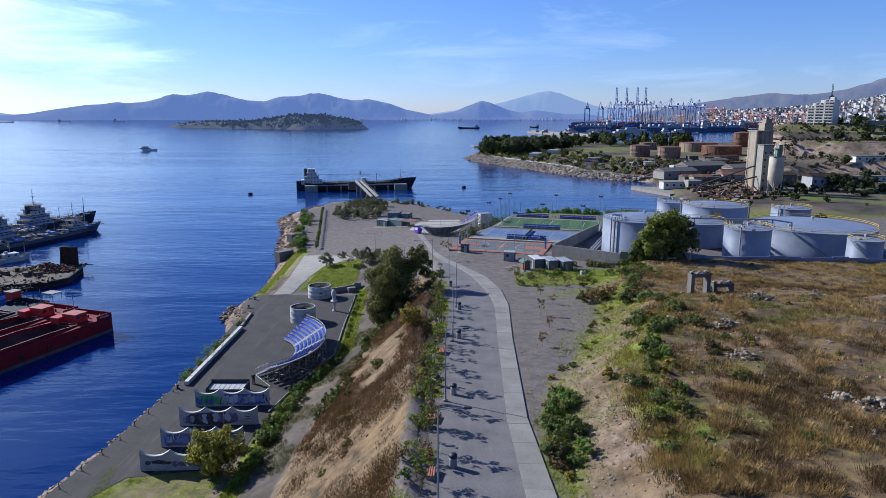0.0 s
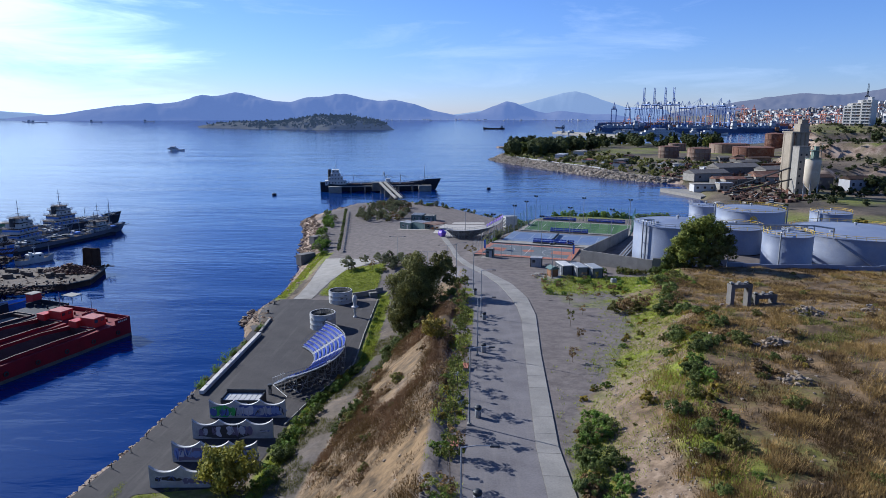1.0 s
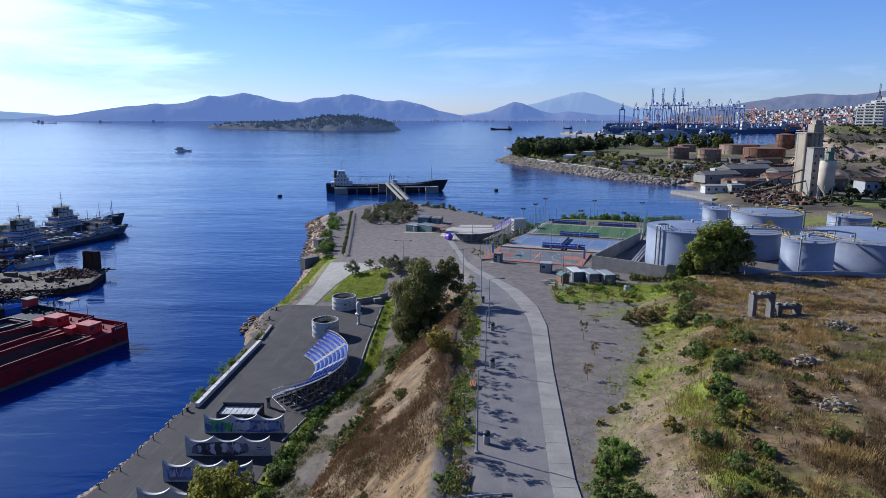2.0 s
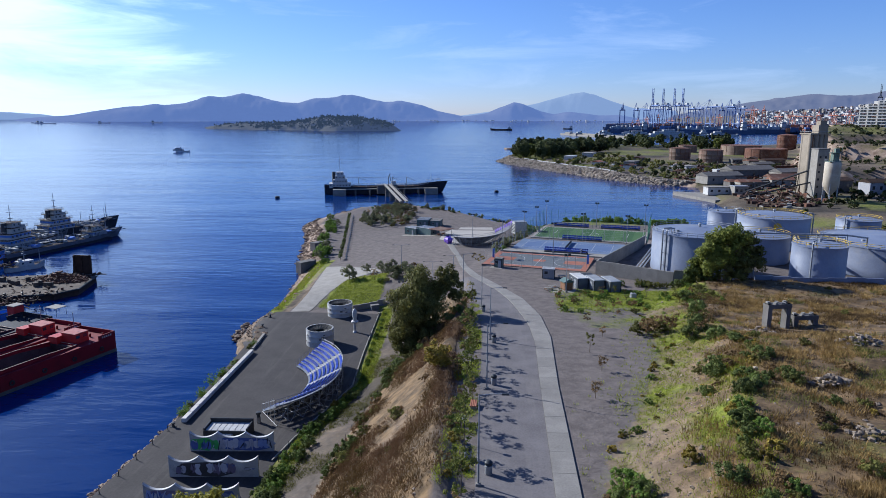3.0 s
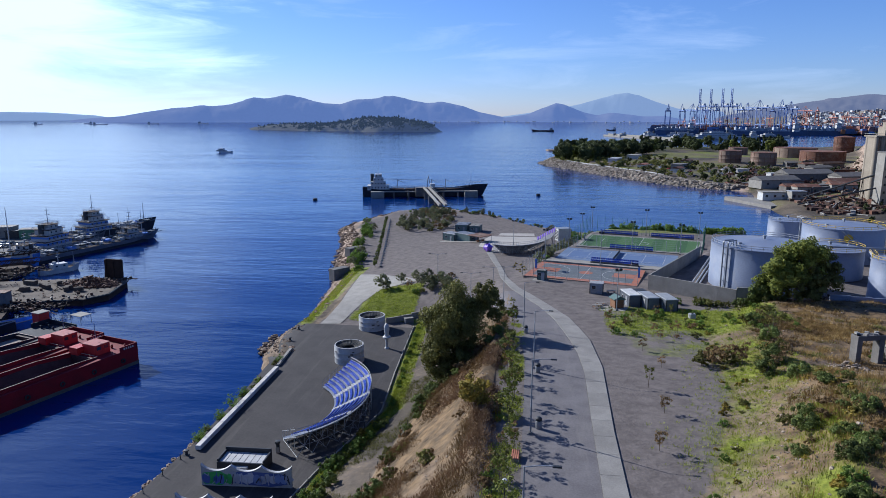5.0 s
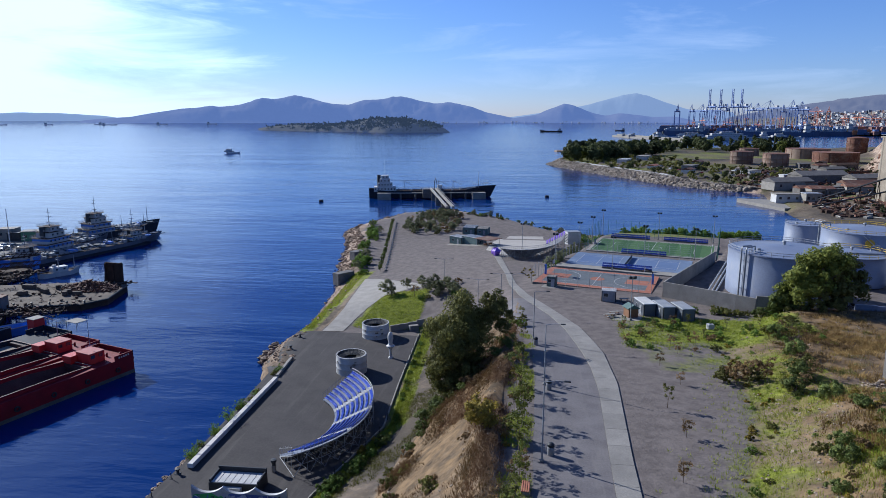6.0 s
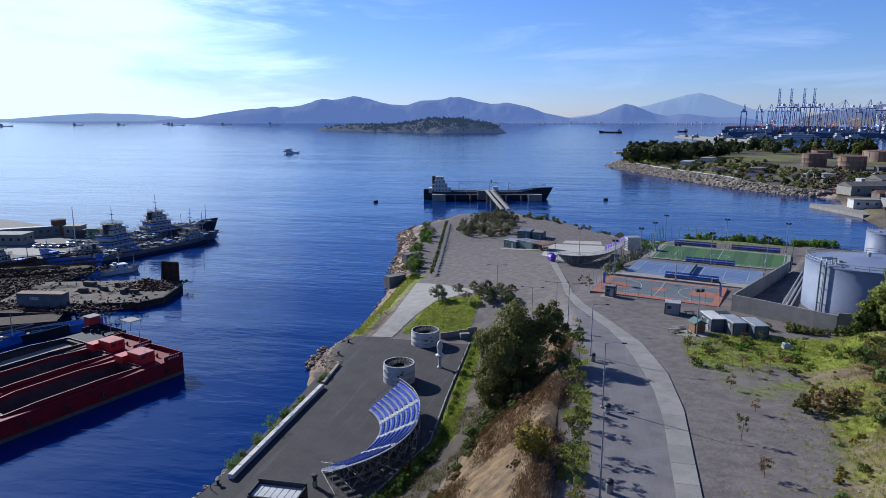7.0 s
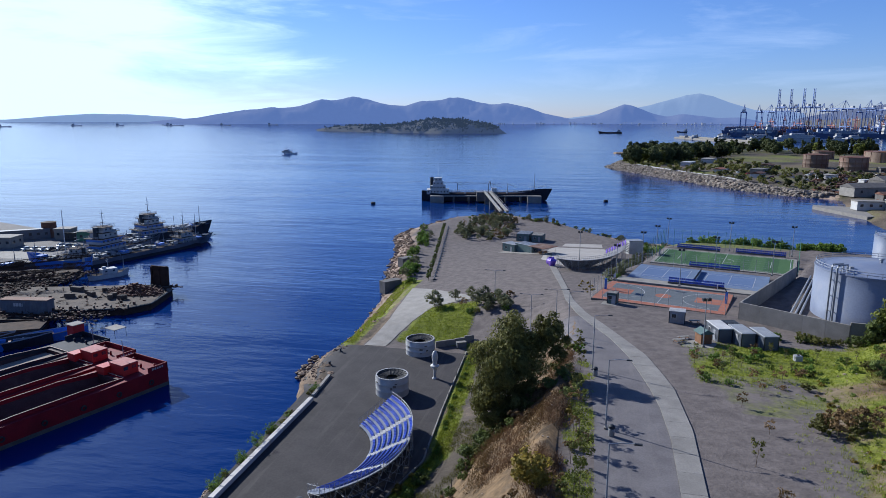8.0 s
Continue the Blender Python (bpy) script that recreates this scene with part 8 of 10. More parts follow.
    for i in range(7):
        part("deck_board", Shape().slab((hold0 - 1.8 - 1.3 * i, rq.uniform(-1.2, 1.2), h + 0.06), (1.2, beam - 4.5, 0.1)), timber_pale, t)
    for i in range(9):
        part("deck_gear", Shape().slab((hold0 - rq.uniform(1, 10), rq.uniform(-b2 + 1, b2 - 1), h + 0.4), (rq.uniform(0.5, 1.6), rq.uniform(0.4, 1.0), rq.uniform(0.4, 0.9)), rq.uniform(0, 3)), rq.choice((hull_m, rim_m, dark_metal)), t)
    bul = part("bulwark", Shape().box((-0.1, 0, h + 0.5), (0.2, beam, 1.1)).box((-2.2, b2 - 0.1, h + 0.5), (4.4, 0.2, 1.1)).box((-2.2, -b2 + 0.1, h + 0.5), (4.4, 0.2, 1.1)), hull_m, t)
    for i in range(5):
        part("bar_mark", Shape().box((-1.2 - 0.55 * i, -b2 - 0.02, h + 0.5), (0.32, 0.05, 0.4)), white_paint, bul)
    if house:
        hs = part("wheelhouse", Shape().slab((-6.4, -0.5, h + 1.1), (3.4, 4.2, 2.2)), red_paint, t)
        part("roof", Shape().slab((-6.4, -0.5, h + 2.26), (3.6, 4.4, 0.12)), roof_sunlit_red, hs, "pinkish roof, its red painted paler as if sunlit")
        for y in (-1.9, -0.5, 0.9):
            part("window", Shape().box((-4.67, y, h + 1.5), (0.06, 1.0, 0.7)), glass, hs)
        for x in (-7.4, -5.6):
            part("window", Shape().box((x, -2.63, h + 1.5), (0.9, 0.06, 0.7)), glass, hs)
        part("side_house", Shape().slab((-8.3, 2.6, h + 0.8), (2.6, 2.6, 1.6)), red_paint, t)
        part("mast", Shape().tube([(-6, 0, h + 3), (-6, 0, h + 6.5)], 0.07, 5), steel, t)
    for x, y in ((-1.6, 3.4), (-1.6, -3.4), (-2.6, 1.2), (-3.2, -1.2), (-3.6, 2.6)):
        part("bitt", Shape().lathe((x, y, h), [(0.22, 0), (0.22, 0.7), (0.3, 0.75), (0.05, 0.9)], 8), hull_m, t)
    part("fender", Shape().lathe((0.35, -b2 + 1.4, 2.2), [(0.3, 0), (0.65, 0.3), (0.65, 0.9), (0.3, 1.2)], 12), dark_metal, t, soft=True)
    part("fender", Shape().lathe((0.35, b2 - 1.4, 2.2), [(0.3, 0), (0.65, 0.3), (0.65, 0.9), (0.3, 1.2)], 12), dark_metal, t, soft=True)
    return t


rim_pale = surface("rim_pale", (0.34, 0.22, 0.17), (0.46, 0.34, 0.27), 1.0, 0.7, 0, 0.05, (0.3, 0.1, 0.08), 0.4, 0)
HB = 72.5
hopper_barge("hopper_barge", "red steel hopper barge with an empty hold", (-91.9, 157.6), HB, 48, 10.6, red_hull, rim_pale, red_hull)
hopper_barge("hopper_barge", "red steel hopper barge with an empty hold", (-103.2, 162.6), HB, 48, 10.6, red_hull, rim_pale, red_hull)
hopper_barge("dark_barge", "dark hopper barge with sand lying in its hold", (-113.6, 167.4), HB, 66, 10.4, black_hull, rim_pale, black_hull, False, stone, 9.0)
cab3 = thing("deck_cabin", "small red cabin on the dark barge", "cabin", (-120.2, 168.6, 3.9), HB)
part("body", Shape().slab((0, 0, 1.4), (2.6, 2.6, 2.8)), red_paint, cab3)
part("roof", Shape().slab((0, 0, 2.88), (3.0, 3.0, 0.14)), concrete, cab3)
awn = thing("deck_awning", "pale sheet awning at the barge's end", "awning", (-110.5, 170.0, 3.9), HB)
part("sheet", Shape().slab((0, 0, 2.2), (3.2, 4.0, 0.1)), concrete, awn)
for sx in (-1.4, 1.4):
    for sy in (-1.8, 1.8):
        part("post", Shape().tube([(sx, sy, 0), (sx, sy, 2.2)], 0.06, 5), steel, awn)


def open_boat(x, y, rz, ln, bm_, mat, label, z=0.0):
    t = thing("open_boat", label, "boat", (x, y, z), rz, "laid-up boats")
    rows = []
    for i in range(13):
        u = i / 12
        w = bm_ / 2 * math.sin(math.pi * min(0.97, 0.18 + 0.82 * u)) ** 0.7
        s = 1.6 + 0.9 * u ** 2
        rows.append([((u - 0.5) * ln, -w, s), ((u - 0.5) * ln, -w * 0.6, -0.6), ((u - 0.5) * ln, w * 0.6, -0.6), ((u - 0.5) * ln, w, s), ((u - 0.5) * ln, w * 0.88, s), ((u - 0.5) * ln, w * 0.5, 0.5), ((u - 0.5) * ln, -w * 0.5, 0.5), ((u - 0.5) * ln, -w * 0.88, s), ((u - 0.5) * ln, -w, s)])
    part("hull", Shape().loft(rows), mat, t)
    part("gunwale", Shape().tube([r[0] for r in rows], 0.16, 5).tube([r[3] for r in rows], 0.16, 5), steel, t)
    part("thwart", Shape().box((0, 0, 1.2), (0.6, bm_ * 0.85, 0.12)).box((-ln * 0.2, 0, 1.2), (0.6, bm_ * 0.85, 0.12)), timber, t)
    part("engine_box", Shape().slab((-ln * 0.33, 0, 1.0), (1.8, 1.4, 1.0)), white_paint, t)
    return t


open_boat(-132.5, 174, 42, 16, 4.8, blue_hull, "blue open workboat with rusty gear aboard", 0.3)
open_boat(-137.5, 166.5, 42, 18, 5.0, black_hull, "dark fishing boat laid up", 0.3)
open_boat(-145, 166, 40, 14, 4.2, rusty_steel, "rusty brown open boat laid up", 0.3)
simple_ship("fishing_boat", "blue and white fishing boat with a small cabin", (-143.5, 158, 0), 45, 18, 5, 1.9, blue_hull, [(4.5, 3.4, 2.2)], True, "boat")

# ---------------------------------------------------------------- scrap barge
deck_dirt = surface("deck_dirt", (0.06, 0.046, 0.036), (0.16, 0.122, 0.09), 0.3, 0.95, 0, 0.3, (0.05, 0.04, 0.035), 0.6, 0)
sb_t = thing("scrap_barge", "wide rusty flat barge loaded with scrap iron", "barge", (-148.6, 203.5, 0), 18)
part("hull", Shape().prism([(-24, -13), (16, -13), (21.5, -8), (22.5, 8), (19, 14), (-24, 14)], -1.2, 2.0), rusty_steel, sb_t)
part("deck", Shape().prism([(-23.8, -12.8), (15.9, -12.8), (21.3, -7.9), (22.3, 7.9), (18.9, 13.8), (-23.8, 13.8)], 2.0, 2.06), deck_dirt, sb_t)
part("rub_rail", Shape().tube([(-24, -13, 1.8), (16, -13, 1.8), (21.5, -8, 1.8), (22.5, 8, 1.8), (19, 14, 1.8)], 0.25, 6), dark_metal, sb_t)
part("ramp", Shape().box((17.6, 12.4, 5.2), (6.2, 0.45, 6.4), -0.2, (0.9, 1), radians(4)).box((15.2, 12.2, 5.2), (0.3, 0.7, 6.4), -0.2).box((17.6, 12.2, 5.2), (0.3, 0.7, 6.4), -0.2).box((20.0, 12.0, 5.2), (0.3, 0.7, 6.4), -0.2), rusty_steel, sb_t, "raised rusty steel loading ramp")
for i in range(9):
    part("bollard", Shape().lathe((-20 + 4.6 * i, -12.2, 2.05), [(0.25, 0), (0.25, 0.6), (0.35, 0.7), (0.1, 0.8)], 8), dark_metal, sb_t)
rs9 = random.Random(90)
for i in range(10):
    bk = thing("concrete_block", "pale concrete ballast block on the barge", "block", (-148.6 + rs9.uniform(-10, 14), 203.5 + rs9.uniform(-2, 10), 2.05), rs9.uniform(0, 180), "ballast blocks")
    part("body", Shape().slab((0, 0, 0.7), (rs9.uniform(1.5, 4), rs9.uniform(1.0, 1.7), 1.2)), deck_dirt, bk)
heap = Shape()
for i in range(700):
    a, r = rs9.uniform(0, 6.28), rs9.random() ** 0.6
    x, y = -138 + 9 * r * math.cos(a), 212 + 4.5 * r * math.sin(a)
    z = 2.2 + 2.8 * (1 - r) * rs9.random()
    if i % 3:
        heap.box((x, y, z), (rs9.uniform(0.3, 1.6), rs9.uniform(0.2, 0.7), rs9.uniform(0.2, 0.6)), rs9.uniform(0, 3), (1, 1), rs9.uniform(-0.6, 0.6))
    else:
        heap.tube([(x, y, z), (x + rs9.uniform(-1.5, 1.5), y + rs9.uniform(-1.5, 1.5), z + rs9.uniform(-0.4, 0.8))], 0.12, 5)
tagged(part("scrap_heap", heap, rust), "heap of brown rusty scrap iron and chain", "scrap heap", kind="stuff")
for nm, lb, mt_, cnt in (("yard_litter", "rusty plates and machine parts strewn over pontoons", rusty_steel, 1700), ("yard_scrap_iron", "brown scrap iron lying over the pontoons", rust, 650), ("yard_dunnage", "grey boards and rubble lying over the pontoons", deck_dirt, 500)):
    litter = Shape()
    while cnt:
        x, y = rs9.uniform(-212, -128), rs9.uniform(182, 236)
        if -172 < x < -126 and 190 < y < 217 and rs9.random() < 0.86:
            continue
        z = 2.1 if x > -172 else 1.75
        if y - 0.3 * (x + 148) > (216 if x > -168 else 240):
            continue
        cnt -= 1
        k = rs9.random()
        up = 1.5 * max(0.0, float(rough(x, y, 7, 2))) * rs9.random()
        if k < 0.45:
            litter.box((x, y, z + up), (0.2 + 1.3 * rs9.random() ** 2, rs9.uniform(0.15, 0.6), rs9.uniform(0.08, 0.35)), rs9.uniform(0, 3), (1, 1), rs9.uniform(-0.4, 0.4))
        elif k < 0.85:
            a = rs9.uniform(0, 6.28)
            l = rs9.uniform(0.6, 2.6)
            litter.tube([(x, y, z + up), (x + l * math.cos(a), y + l * math.sin(a), z + up + rs9.uniform(-0.2, 0.7))], rs9.uniform(0.05, 0.16), 5)
        else:
            litter.lathe((x, y, z + up - 0.2), [(0.35, 0), (0.4, 0.1), (0.4, 0.7), (0.3, 0.75)], 8)
    tagged(part(nm, litter, mt_), lb, "scrap", kind="stuff")
for x, y, rz, lx, ly in ((-186, 203, 18, 34, 24), (-222, 192, 18, 40, 26), (-156, 184, 12, 22, 8), (-193, 225, 18, 34, 15), (-150, 174.5, 30, 22, 8)):
    pn = thing("pontoon", "rusty work pontoon covered with scrap", "pontoon", (x, y, 0), rz, "pontoons")
    part("hull", Shape().slab((0, 0, 0.3), (lx, ly, 2.8)), rusty_steel, pn)
    part("rub_rail", Shape().box((0, 0, 1.2), (lx + 0.2, ly + 0.2, 0.3)), dark_metal, pn)
gh = thing("grey_container", "blue-grey container with a rusty roof on the barge", "container", (-153, 187.5, 1.7), 9)
part("body", Shape().box((0, 0, 1.9), (13.5, 3.0, 3.8)), cab_grey, gh)
part("roof", Shape().slab((0, 0, 3.9), (13.8, 3.2, 0.2)), rust, gh)
part("sign_board", Shape().slab((-1.5, -1.54, 2.6), (2.6, 0.06, 0.9)), white_paint, gh)
for i in range(16):
    part("wall_rib", Shape().box((-6.4 + 0.85 * i, -1.53, 1.9), (0.2, 0.08, 3.6)), cab_grey, gh)
for k, (x0, y0, x1, y1) in enumerate(((-206, 208, -170, 231), (-204, 205, -168, 226), (-200, 192, -166, 212), (-205, 214, -176, 238))):
    bo = thing("lattice_boom", "long rusty lattice crane boom laid down", "crane boom", (0, 0, 0), 0, "laid booms")
    a, b = Vector((x0, y0, 3.2 + k * 0.4)), Vector((x1, y1, 4.5 + k * 0.6))
    d = (b - a).normalized()
    s = Vector((-d.y, d.x, 0))
    bars = Shape()
    for o in (s * 0.8, s * -0.8, Vector((0, 0, 1.5))):
        bars.tube([a + o, b + o], 0.14, 5)
    part("chord", bars, rusty_steel, bo)
    web = Shape()
    for i in range(22):
        p, q = a + (b - a) * (i / 22), a + (b - a) * ((i + 1) / 22)
        web.tube([p + s * 0.8, q + Vector((0, 0, 1.5))], 0.07, 4).tube([p - s * 0.8, q + Vector((0, 0, 1.5))], 0.07, 4)
    part("lacing", web, rusty_steel, bo)

# ---------------------------------------------------------------- ships at the pier
def deck_clutter(seed, ln, z):
    rs = random.Random(seed)
    sh = Shape()
    for i in range(60):
        sh.box((rs.uniform(-ln / 2.4, ln / 2.4), rs.uniform(-3.5, 3.5), z + rs.uniform(0.2, 0.8)), (rs.uniform(0.4, 2.4), rs.uniform(0.4, 1.4), rs.uniform(0.4, 1.6)))
    for i in range(6):
        x = rs.uniform(-ln / 2.6, ln / 2.6)
        sh.tube([(x, 0, z), (x, 0, z + rs.uniform(3, 6))], 0.1, 5)
    return sh


steel_hull = surface("grey_hull", (0.10, 0.11, 0.14), (0.16, 0.17, 0.21), 0.3, 0.6, 0.1, 0.1, (0.12, 0.07, 0.05), 0.5, 0.1)
sA = simple_ship("coastal_tanker", "long low grey coastal tanker with a small white house", (-179.6, 270.5, 0), 75, 66, 10.0, 2.6, steel_hull, [(7, 6.4, 2.2), (4, 5.0, 2.0)], True, "ship", "ships at the pier", deck_clutter(1, 58, 2.6), 20, True, 0.45)
part("blue_band", Shape().box((20, 0, 3.6), (7.1, 6.5, 0.4)), blue_hull, sA)
part("boot_top", Shape().box((-3, 0, 0.5), (55, 10.1, 1.2)), black_hull, sA)
sB = simple_ship("coastal_tanker", "grey coastal tanker with a blue and white house", (-193.5, 272, 0), 84, 46, 10.0, 3.0, steel_hull, [(13, 8.8, 2.4), (10, 8.0, 2.3), (7, 7.0, 2.2), (4.4, 5.2, 2.0)], True, "ship", "ships at the pier", deck_clutter(2, 42, 3.0), -6, True, 0.4)
part("blue_band", Shape().box((-6, 0, 4.2), (13.1, 8.9, 1.0)).box((-6, 0, 6.6), (10.1, 8.1, 0.8)), blue_hull, sB)
sC = simple_ship("laid_up_ship", "dark-hulled ship with a blue and white house", (-194, 303, 0), 72, 50, 10, 4.0, black_hull, [(12, 8.4, 2.4), (9, 7.6, 2.3), (6, 6.4, 2.2), (3.6, 4.6, 2.0)], True, "ship", "ships at the pier", deck_clutter(3, 40, 4.0), -7, True, 0.35)
part("blue_band", Shape().box((-7, 0, 5.0), (12.1, 8.5, 0.9)).box((-7, 0, 7.4), (9.1, 7.7, 0.8)), blue_hull, sC)
simple_ship("blue_tug", "blue hulled tug with tyre fenders", (-193.5, 242, 0), 184, 24, 7, 3.6, blue_hull, [(8, 5, 2.4), (4, 4, 2.2)], True, "tug", "", None, -8, True)
simple_ship("brown_tug", "brown hulled tug with a white wheelhouse", (-213, 231, 0), 8, 25, 7, 2.8, rusty_steel, [(7, 4.4, 2.2), (3.6, 3.4, 2.1)], True, "tug", "", None, -2, True)
simple_ship("pilot_boat", "small white workboat with a cabin", (-166.0, 234, 0), 60, 13, 4.4, 1.6, white_paint, [(5, 3.2, 1.8)], False, "boat", "", None, 0)

# ---------------------------------------------------------------- the pier with its sheds and parked cars
pier_t = Shape().prism([(-480, 175), (-262, 226), (-206, 238), (-198.5, 240), (-197.5, 262), (-208, 290), (-240, 296), (-300, 316), (-480, 330)], -3, 2.4)
tagged(part("pier", pier_t, concrete_dark), "broad concrete pier of the boatyard", "pier", kind="structure")
flat = Shape().prism([(-206, 244), (-232, 240), (-230, 254), (-206, 255)], 2.4, 2.43)
tagged(part("pier_patch", flat, concrete), "paler concrete patch on the pier", "paving", kind="structure")


def pier_house(x, y, rz, lx, ly, h, label, wm, rm):
    t = thing("pier_building", label, "building", (x, y, 2.4), rz, "pier buildings")
    part("wall", Shape().box((0, 0, h / 2), (lx, ly, h)), wm, t)
    part("roof", Shape().slab((0, 0, h + 0.12), (lx + 0.5, ly + 0.5, 0.3)), rm, t)
    for i in range(max(2, int(lx / 3))):
        part("window", Shape().box((-lx / 2 + (i + 0.5) * lx / max(2, int(lx / 3)), -ly / 2 - 0.03, h * 0.55), (1.1, 0.08, 1.1)), glass, t)
    for i in range(max(1, int(ly / 3))):
        part("window", Shape().box((lx / 2 + 0.03, -ly / 2 + (i + 0.5) * ly / max(1, int(ly / 3)), h * 0.55), (0.08, 1.1, 1.1)), glass, t)


pier_house(-241, 261, 14, 16, 8, 4.2, "cream flat-roofed office on the pier", concrete, concrete)
pier_house(-258, 243, 14, 20, 12, 6, "grey metal shed on the pier", roof_grey, roof_grey)
pier_house(-228, 283, 14, 7, 6, 4.6, "small cream building on the pier", concrete, concrete)
pier_house(-212.5, 283, 20, 14, 5, 4.0, "green and tan container sheds on the pier", surface("shed_green", (0.10, 0.22, 0.12), (0.14, 0.28, 0.16), 0.5, 0.7, 0, 0.08, (0.3, 0.26, 0.18), 0.5, 0), concrete)
pier_house(-221, 281, 14, 9, 3, 3.2, "dark low container on the pier", dark_metal, dark_metal)
pier_house(-246, 276, 40, 24, 2.6, 4.0, "long blue-grey wall sheds on the pier", cab_grey, cab_grey)
rt = thing("pier_tank", "rusty upright tank on the pier", "tank", (-238.5, 285, 2.4))
part("shell", Shape().lathe((0, 0, 0), [(3, 0), (3, 6.5), (2.9, 6.6)], 20), rust, rt, soft=True)
part("lid", Shape().lathe((0, 0, 6.6), [(3.1, 0), (3.1, 0.1), (0.05, 0.4)], 20), rusty_steel, rt)
pm = thing("pier_mast", "tall thin white mast on the pier", "mast", (-204.5, 257, 2.4))
part("pole", Shape().tube([(0, 0, 0), (0, 0, 17)], 0.25, 6, 0.1), white_paint, pm)
part("foot", Shape().slab((0, 0, 0.2), (1, 1, 0.4)), concrete, pm)

car_paints = [surface("car_" + nm, c, [v * 1.1 for v in c], 0.5, 0.25, 0.2, 0, None, 0, 0) for nm, c in (("silver", (0.5, 0.52, 0.54)), ("white", (0.72, 0.73, 0.73)), ("dark", (0.04, 0.045, 0.05)), ("grey", (0.2, 0.21, 0.23)), ("red", (0.4, 0.03, 0.03)))]


def car(x, y, z, rz, paint, colour):
    t = thing("parked_car", "parked %s car on the paving" % colour, "car", (x, y, z), rz, "parked cars")
    prof = [(-2.1, 0.35), (-2.15, 0.8), (-1.9, 0.95), (-1.5, 1.0), (1.0, 1.0), (1.9, 0.85), (2.12, 0.7), (2.1, 0.35)]
    b = part("body", Shape().loft([[(px, yy, pz) for px, pz in prof] for yy in (-0.86, 0.86)][::-1]), paint, t)
    cab = Shape().add([(-1.7, -0.8, 0.98), (1.0, -0.8, 0.98), (1.0, 0.8, 0.98), (-1.7, 0.8, 0.98), (-1.2, -0.66, 1.45), (0.35, -0.66, 1.45), (0.35, 0.66, 1.45), (-1.2, 0.66, 1.45)],
                      [(0, 1, 5, 4), (1, 2, 6, 5), (2, 3, 7, 6), (3, 0, 4, 7)])
    part("glasshouse", cab, glass, b)
    part("roof", Shape().box((-0.42, 0, 1.47), (1.6, 1.36, 0.06)), paint, b)
    for sx in (-1.3, 1.3):
        for sy in (-0.8, 0.8):
            w = part("wheel", Shape().lathe((0, 0, -0.1), [(0.2, 0), (0.32, 0.02), (0.32, 0.18), (0.2, 0.2)], 14), dark_metal, t)
            w.matrix_local = pose(sx, sy, 0.32, 90, 0, 0)
    return t


cars = ("silver", "white", "dark", "grey", "red")
rc = random.Random(17)
for i, (x, y) in enumerate(((-223, 257.5), (-219.5, 258.2), (-216.2, 258.8), (-213, 259.4), (-215.5, 267), (-212, 267), (-207, 266.5), (-211, 262))):
    k = (0, 0, 1, 2, 0, 2, 2, 3)[i]
    car(x, y, 2.42, 74 + rc.uniform(-4, 4), car_paints[k], cars[k])
for i in range(16):
    x, y = rc.uniform(110, 200), rc.uniform(600, 720)
    k = rc.randrange(5)
    if x > float(coast_right(y)) + 25:
        car(x, y, height(x, y) + 0.1, rc.uniform(0, 360), car_paints[k], cars[k])


# ---------------------------------------------------------------- lamps and bins along the road
def street_lamp(x, y, rz, h=8.6, double=False):
    t = thing("street_lamp", "slim grey steel street lamp with %s" % ("two arms" if double else "one arm"), "street lamp", (x, y, height(x, y) + 0.03), rz, "street lamps")
    part("base", Shape().slab((0, 0, 0.1), (0.45, 0.45, 0.3)), concrete, t)
    part("pole", Shape().tube([(0, 0, 0), (0, 0, h)], 0.10, 8, 0.055), steel, t, soft=True)
    for s in ((1, -1) if double else (1,)):
        a = part("arm", Shape().tube([(0, 0, h - 0.05), (s * 1.0, 0, h + 0.12), (s * 2.0, 0, h + 0.16)], 0.04, 6), steel, t)
        part("lamp_head", Shape().slab((s * 2.25, 0, h + 0.14), (0.65, 0.26, 0.12)), dark_metal, a)
    return t


for x, y, rz in ((-1.4, 46, 0), (-1.3, 69.8, 0), (-0.7, 95.2, 0), (-0.3, 119, 0), (-2.0, 142, 2), (-6.5, 163, 8)):
    street_lamp(x, y, rz)
for x, y, rz in ((-15.3, 183, 4), (-26.0, 201, 4), (-9.5, 176, 10)):
    street_lamp(x, y, rz, 8.4, True)


def bin_(x, y, kind):
    if kind == "grey":
        t = thing("litter_bin", "round grey metal litter bin by the road", "litter bin", (x, y, height(x, y) + 0.05), 0, "litter bins")
        part("body", Shape().lathe((0, 0, 0), [(0.3, 0), (0.34, 0.05), (0.36, 0.9), (0.3, 0.92)], 14), steel, t, soft=True)
        part("hood", Shape().lathe((0, 0, 1.0), [(0.37, 0), (0.37, 0.25), (0.2, 0.4), (0.05, 0.42)], 14), dark_metal, t, soft=True)
    else:
        t = thing("wooden_bench", "orange-brown slatted bench block by the road", "bench", (x, y, height(x, y) + 0.03), 88, "roadside benches")
        for i in range(4):
            part("slat", Shape().slab((0, -0.3 + 0.2 * i, 0.5), (1.9, 0.17, 0.08)), orange_paint, t)
        for sx in (-0.7, 0.7):
            part("leg", Shape().box((sx, 0, 0.23), (0.2, 0.7, 0.46)), concrete, t)


